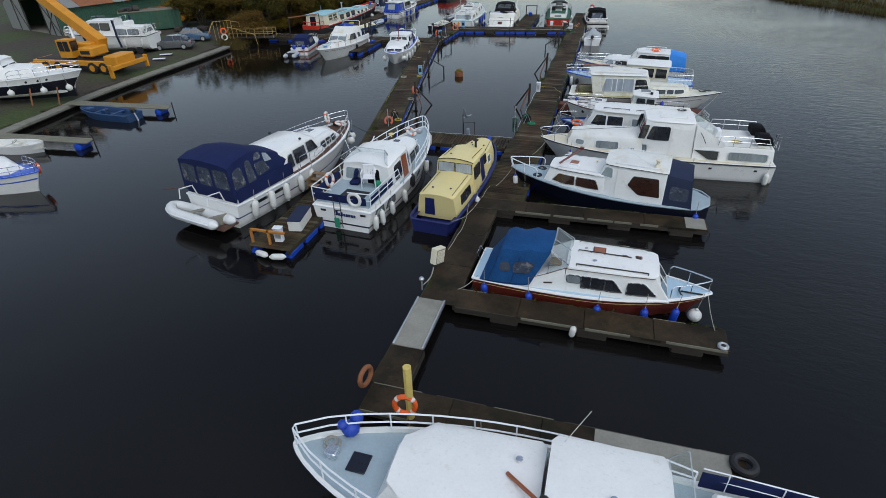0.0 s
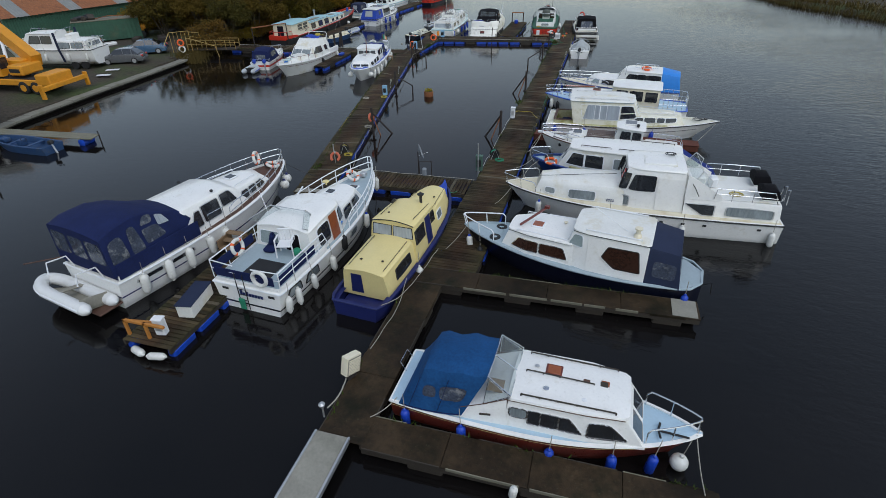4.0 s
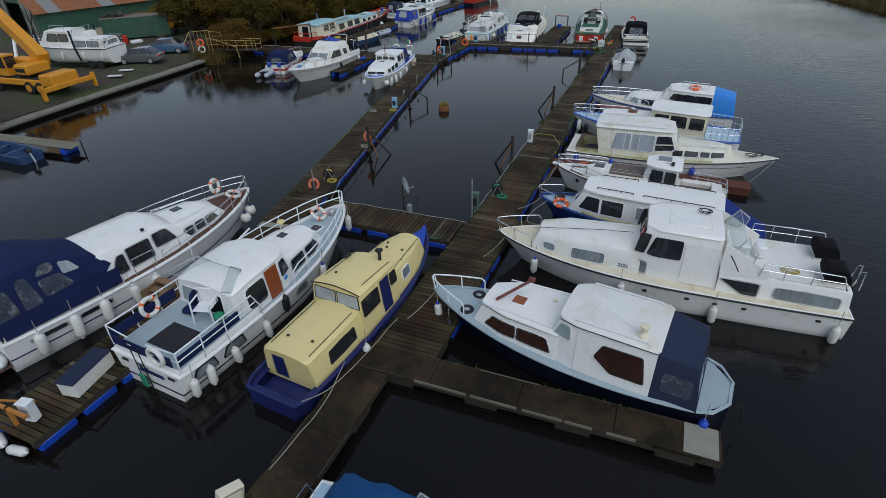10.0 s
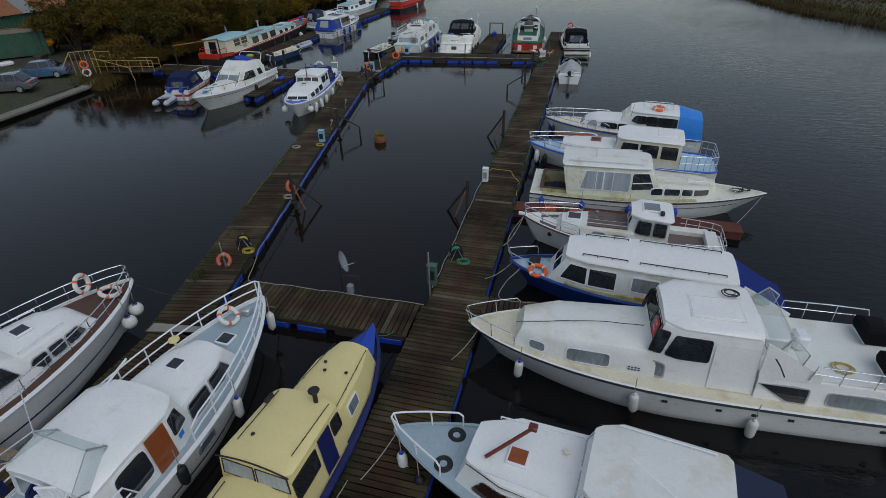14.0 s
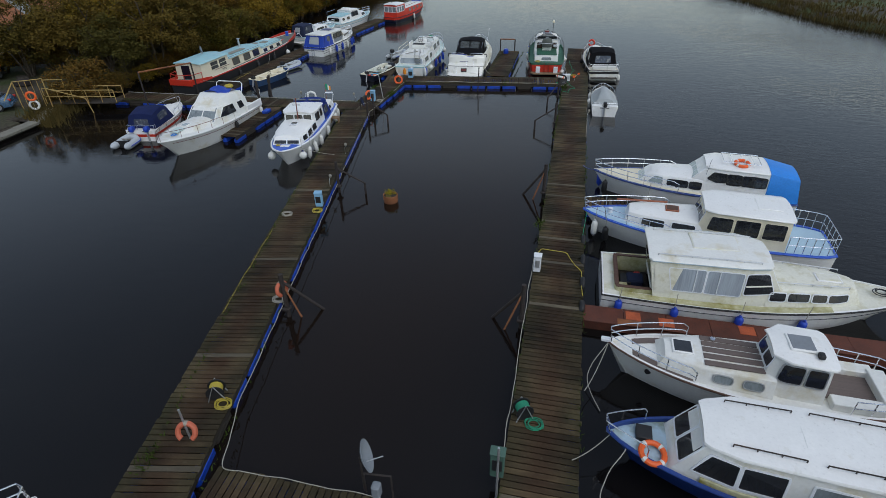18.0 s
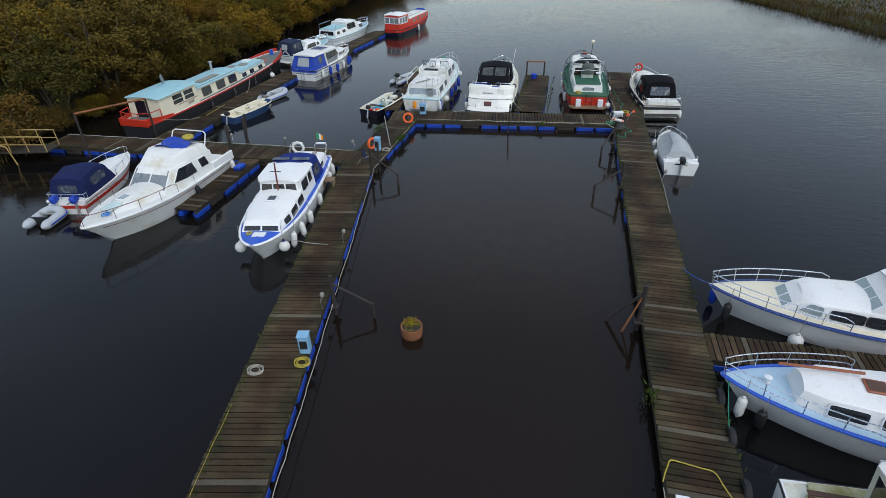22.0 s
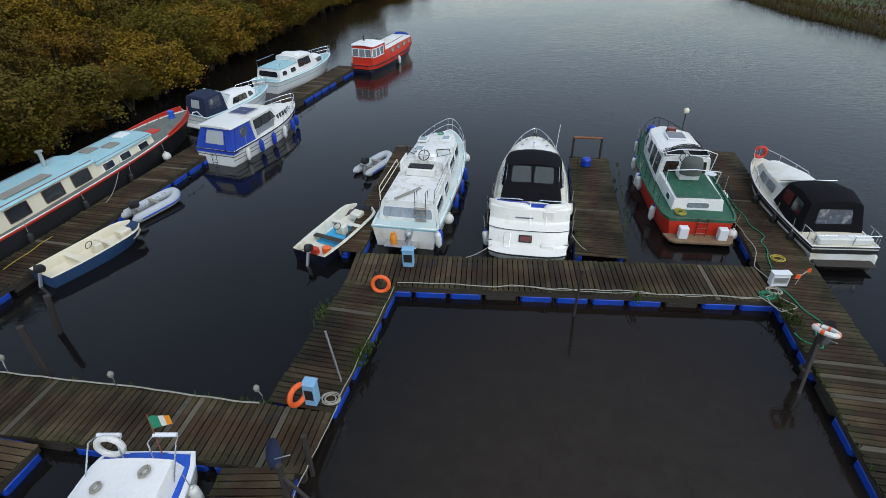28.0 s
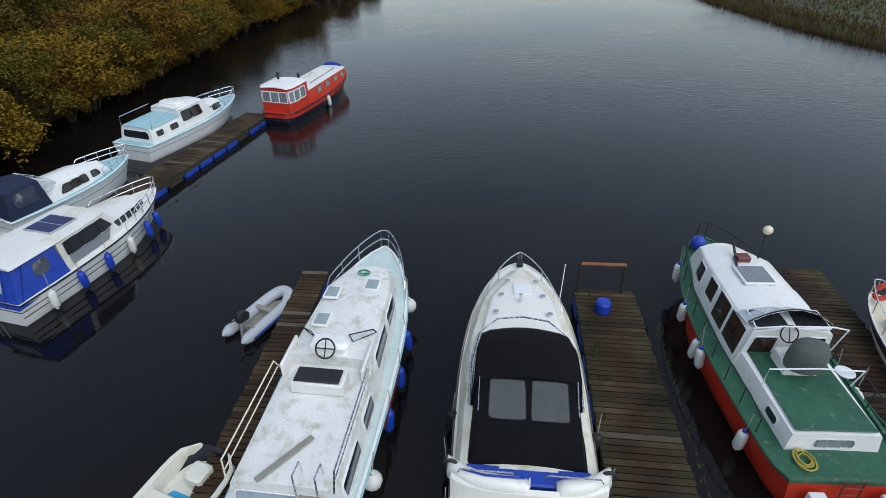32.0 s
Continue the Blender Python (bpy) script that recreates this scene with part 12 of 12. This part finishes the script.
pf = thing("fender", pose(0.1, 14.3, 0.3, 4, 6, 20), "small white vinyl fender hung on the finger pontoon", "fender", "fenders on the pontoons")
part("body", F_WHITE, None, pf).scale = (0.8, 0.8, 0.6)
solid("joint_plate", Mesh().plate([(-0.95, -0.25), (0.95, -0.05), (0.95, 0.22), (-0.95, 0.2)], 0, 0.014), PALE_BOARD, pose(-12.95, 28.45, 0.465, 0, 0, 6), "pale wedge-shaped board over a joint between pontoons", "plate")
solid("walkway_plate", Mesh().box(0, 3.3, -0.5, 0.5, 0, 0.014), PALE_BOARD, Matrix.Translation((1.0, 9.75, 0.462)), "pale grey sheet laid over the finger pontoon's end", "plate")
for k, (fx, fy) in enumerate(((-13.1, 16.15), (-12.3, 16.1))):
    ff = thing("fender", pose(fx, fy, 0.22, 84, 10, 70 + 25 * k), "white vinyl fender hung along the end of the finger pontoon", "fender", "fenders on the pontoons")
    part("body", F_WHITE, None, ff)
solid("end_plate", Mesh().box(-0.42, 0.42, -0.5, 0.5, 0, 0.012), PALE_BOARD, Matrix.Translation((4.75, 22.85, 0.462)), "pale metal plate on the finger's end", "plate")
for x, y in ((4.6, 10.0),):
    tr = solid("tyre_fender", Mesh().torus(0.25, 0.1, (0, 0, 0.1)), BLACK, Matrix.Translation((x, y, 0.46)), "old tyre lying at the finger's end", "tyre")
solid("blue_drum", Mesh().lathe([(0.22, 0), (0.25, 0.04), (0.24, 0.3), (0.25, 0.34), (0.2, 0.42), (0.05, 0.44)], 16), FENDER_BLUE, Matrix.Translation((-10.95, 79.9, 0.46)), "blue plastic drum on the finger pontoon", "drum")
solid("planter", Mesh().box(-0.2, 0.2, -0.35, 0.35, 0, 0.22, 0.04), FLOAT_BLUE, Matrix.Translation((-25.7, 58.6, 0.46)), "blue plant tray with weeds on the finger pontoon", "planter")
tyre_row = [(-3.02, y) for y in (40.3, 41.8, 43.4, 45.0, 46.4)]
for x, y in tyre_row:
    t = solid("tyre_fender", Mesh().torus(0.24, 0.1, n=16), BLACK, Matrix.Translation((x, y, 0.32)) @ pose(0, 0, 0, 0, 90, 0), "old tyre hung as a fender on the pontoon", "tyre", "tyre fenders")
    

# ---- trees and reeds ----
def tree_parts(seed, h, r, leaves=8000, size=0.15, leaf=LEAF):
    random.seed(seed)
    wood = Mesh()
    tips = []
    for i in range(6):
        a = i * 1.05 + random.uniform(-0.3, 0.3)
        lean = random.uniform(0.15, 0.55) * r
        p0, p1 = Vector((0.15 * math.cos(a), 0.15 * math.sin(a), -0.3)), Vector((lean * math.cos(a), lean * math.sin(a), h * random.uniform(0.45, 0.62)))
        p2 = p1 + Vector((math.cos(a) * r * 0.3, math.sin(a) * r * 0.3, h * random.uniform(0.2, 0.33)))
        rings = []
        for p, rad in ((p0, 0.11), (p0.lerp(p1, 0.5) + Vector((0.08, -0.06, 0)), 0.085), (p1, 0.06), (p2, 0.02)):
            rings.append([p + Vector((rad * math.cos(k * 1.0472), rad * math.sin(k * 1.0472), 0)) for k in range(6)])
        wood.loft(rings)
        for j in range(4):
            q = p0.lerp(p1, random.uniform(0.4, 1.0))
            e = q + Vector((random.uniform(-1, 1), random.uniform(-1, 1), random.uniform(0.2, 0.9))) * r * 0.5
            wood.tube([q, q.lerp(e, 0.5) + Vector((0, 0, 0.1)), e], 0.022, 5)
            tips.append(e)
        tips.append(p2)
    # rounded lobes of foliage with gaps between them
    cl = []
    lobes = [(Vector((0, 0, h * 0.66)), 0.62)]
    for i in range(8):
        a, up = i * 2.4 + random.uniform(-0.4, 0.4), random.uniform(0.22, 0.72)
        k = r * random.uniform(0.5, 0.78) * (1.15 - 0.5 * up)
        lobes.append((Vector((k * math.cos(a), k * math.sin(a), h * up)), random.uniform(0.34, 0.55)))
    for c, k in lobes:
        for j in range(16):
            a, el = random.uniform(0, 6.283), math.asin(random.uniform(-0.35, 1.0))
            d = k * random.uniform(0.75, 1.05)
            cl.append(c + Vector((r * d * math.cos(a) * math.cos(el), r * d * math.sin(a) * math.cos(el), h * 0.42 * d * math.sin(el))))
    cl += tips
    v, f = [], []
    n = leaves // len(cl)
    for c in cl:
        spread = random.uniform(0.28, 0.55)
        for _ in range(n):
            p = c + Vector((random.gauss(0, spread * 0.55), random.gauss(0, spread * 0.55), random.gauss(0, spread * 0.4)))
            if p.z < 0.1:
                continue
            d = Vector((random.uniform(-1, 1), random.uniform(-1, 1), random.uniform(-0.8, 0.5))).normalized()
            s = d.cross(Vector((random.uniform(-1, 1), random.uniform(-1, 1), 1))).normalized() * size * random.uniform(0.25, 0.45)
            d = d * size * random.uniform(0.7, 1.2)
            o = len(v)
            v += [p, p + d * 0.5 + s, p + d, p + d * 0.5 - s]
            f.append((o, o + 1, o + 2, o + 3))
    return wood.data("trunk", BARK), Mesh().add(v, f).data("crown", leaf, 0)


TREES = [tree_parts(11, 5.2, 2.9, 13000), tree_parts(12, 4.4, 3.1, 13000), tree_parts(13, 6.2, 3.2, 14000), tree_parts(14, 3.4, 2.4, 9000), tree_parts(15, 7.5, 3.4, 14000, 0.18)]
TREES += [tree_parts(16, 6.2, 3.2, 17000, 0.16, LEAF_DARK), tree_parts(17, 7.6, 3.4, 17000, 0.18, LEAF_DARK)]


def tree(x, y, kind, s=1.0, rz=0.0):
    z = max(ground_height(x, y), 0.0)
    t = thing("willow_tree", Matrix.Translation((x, y, z)) @ pose(0, 0, 0, 0, 0, rz) @ Matrix.Scale(s, 4), "autumn willow with olive and brown leaves on the river bank", "tree", "trees on the left bank")
    part("trunk", TREES[kind][0], None, t)
    part("crown", TREES[kind][1], None, t)


random.seed(77)
y = 59.5
while y < 175:
    xb = left_bank(y)
    dark = y < 84
    tree(xb + random.uniform(-0.2, 0.9), y, random.choice((5, 5, 3, 6) if y < 70 else (5, 1, 3) if dark else (0, 1, 1, 3)), random.uniform(0.95, 1.4), random.uniform(0, 360))
    if 62 < y:
        tree(xb - random.uniform(3.6, 4.8), y + random.uniform(-1, 1), random.choice((5, 6, 2) if dark else (0, 2, 1)), random.uniform(0.9, 1.2), random.uniform(0, 360))
        tree(xb - random.uniform(7.5, 9.5), y + random.uniform(-1, 1), random.choice((5, 6) if dark else (2, 4, 0)), random.uniform(0.9, 1.2), random.uniform(0, 360))
        if not 60 < y < 84:
            tree(xb - random.uniform(12, 15), y + random.uniform(-1, 1), random.choice((2, 4)), random.uniform(1.0, 1.25), random.uniform(0, 360))
    y += random.uniform(3.8, 5.4)
y = 63.0
while y < 150:
    tree(left_bank(y) + random.uniform(0.6, 1.5), y, random.choice((5, 3, 1) if y < 95 else (1, 3, 0)), random.uniform(0.42, 0.62), random.uniform(0, 360))
    y += random.uniform(2.0, 3.4)
for x, yy, k in ((-52, 66.5, 3), (-50.5, 70, 1), (-55, 80, 2), (-60, 83, 4), (-66, 84, 4), (-72, 80, 2), (-58, 88, 4), (-66, 92, 4), (-74, 88, 4), (-80, 84, 2), (-70, 70, 2), (-56, 64.5, 3), (-76, 96, 4), (-64, 100, 4), (-84, 76, 4), (-56, 96, 2)):
    tree(x, yy, 5 if k < 3 else 6 if k == 4 else k, 1.1, x * 37 % 360)


def weeds():
    """Grass and weed growing between the planks along the pontoons' edges."""
    random.seed(63)
    v, f = [], []
    lines = (((-14.0, 30.5), (-17.3, 45.0), 260), ((-17.3, 45.0), (-20.2, 60.0), 260), ((-12.0, 30.0), (-15.5, 45.2), 160), ((-18.3, 63.5), (-18.0, 68.6), 200), ((-4.95, 57.0), (-4.9, 70.0), 260),
             ((-2.98, 34.0), (-2.95, 56.0), 260), ((-4.95, 32.0), (-4.93, 56.0), 160), ((-5.35, 14.6), (-5.3, 22.0), 160), ((-4.1, 15.5), (4.8, 15.5), 160), ((-5.0, 23.1), (5.2, 23.38), 160), ((-40, 61.5), (-20, 62.3), 300), ((-40, 59.7), (-21, 60.3), 300), ((-11.6, 72), (-11.3, 81), 120), ((-9.5, 72), (-9.3, 81.6), 160), ((-31.5, 62.5), (-29.8, 97), 260))
    for (x0, y0), (x1, y1), n in lines:
        for i in range(n):
            t = random.random()
            if noise.noise((x0 * 1.7, t * 9.0, y0)) < -0.1:
                continue
            x, y = lerp(x0, x1, t) + random.gauss(0, 0.035), lerp(y0, y1, t) + random.gauss(0, 0.035)
            h, a, o = random.uniform(0.05, 0.2), random.uniform(0, 6.28), len(v)
            w = random.uniform(0.01, 0.035)
            v += [(x - w * math.cos(a), y - w * math.sin(a), 0.42), (x + w * math.cos(a), y + w * math.sin(a), 0.42), (x + random.uniform(-0.1, 0.1), y + random.uniform(-0.1, 0.1), 0.42 + h)]
            f.append((o, o + 1, o + 2))
    for cx, cy, n in ((-18.1, 64.6, 220), (-4.75, 68.6, 160), (-4.9, 69.3, 90), (-9.6, 69.05, 60), (-20.1, 66.3, 90), (-14.2, 31.4, 70), (-4.95, 46.0, 60)):
        for i in range(n):
            x, y = cx + random.gauss(0, 0.12), cy + random.gauss(0, 0.3)
            h, a, o, w = random.uniform(0.06, 0.26), random.uniform(0, 6.28), len(v), random.uniform(0.015, 0.045)
            v += [(x - w * math.cos(a), y - w * math.sin(a), 0.4), (x + w * math.cos(a), y + w * math.sin(a), 0.4), (x + random.uniform(-0.14, 0.14), y + random.uniform(-0.14, 0.14), 0.4 + h)]
            f.append((o, o + 1, o + 2))
    solid("weeds", Mesh().add(v, f), WEED, Matrix(), "grass and weed growing along the pontoons' edges", "weeds", kind="stuff", smooth=0)


weeds()


def reeds():
    random.seed(31)
    v, f = [], []
    for i in range(9000):
        y = random.uniform(82, 190)
        x = right_bank(y) + abs(random.gauss(0, 1)) * 2.2 - 0.9
        z = max(ground_height(x, y), -0.1)
        h, a = random.uniform(0.35, 1.0), random.uniform(0, 6.28)
        w = 0.05
        lx, ly = random.uniform(-0.25, 0.25), random.uniform(-0.25, 0.25)
        o = len(v)
        v += [(x - w * math.cos(a), y - w * math.sin(a), z), (x + w * math.cos(a), y + w * math.sin(a), z), (x + lx, y + ly, z + h)]
        f.append((o, o + 1, o + 2))
    for i in range(9000):
        y = random.uniform(82, 190)
        x = right_bank(y) + random.uniform(1, 26)
        z = ground_height(x, y)
        h, a = random.uniform(0.2, 0.5), random.uniform(0, 6.28)
        o = len(v)
        v += [(x - 0.1 * math.cos(a), y - 0.1 * math.sin(a), z), (x + 0.1 * math.cos(a), y + 0.1 * math.sin(a), z), (x + random.uniform(-0.3, 0.3), y + random.uniform(-0.3, 0.3), z + h)]
        f.append((o, o + 1, o + 2))
    for i in range(2500):
        y = random.uniform(54, 60)
        x = left_bank(y) + random.gauss(0.2, 0.7)
        h, a = random.uniform(0.4, 1.1), random.uniform(0, 6.28)
        z = max(ground_height(x, y), -0.05)
        o = len(v)
        v += [(x - 0.03 * math.cos(a), y - 0.03 * math.sin(a), z), (x + 0.03 * math.cos(a), y + 0.03 * math.sin(a), z), (x + random.uniform(-0.2, 0.2), y + random.uniform(-0.2, 0.2), z + h)]
        f.append((o, o + 1, o + 2))
    solid("reeds", Mesh().add(v, f), REED, Matrix(), "dry brown reeds and grass along the banks", "reeds", kind="stuff", smooth=0)


reeds()
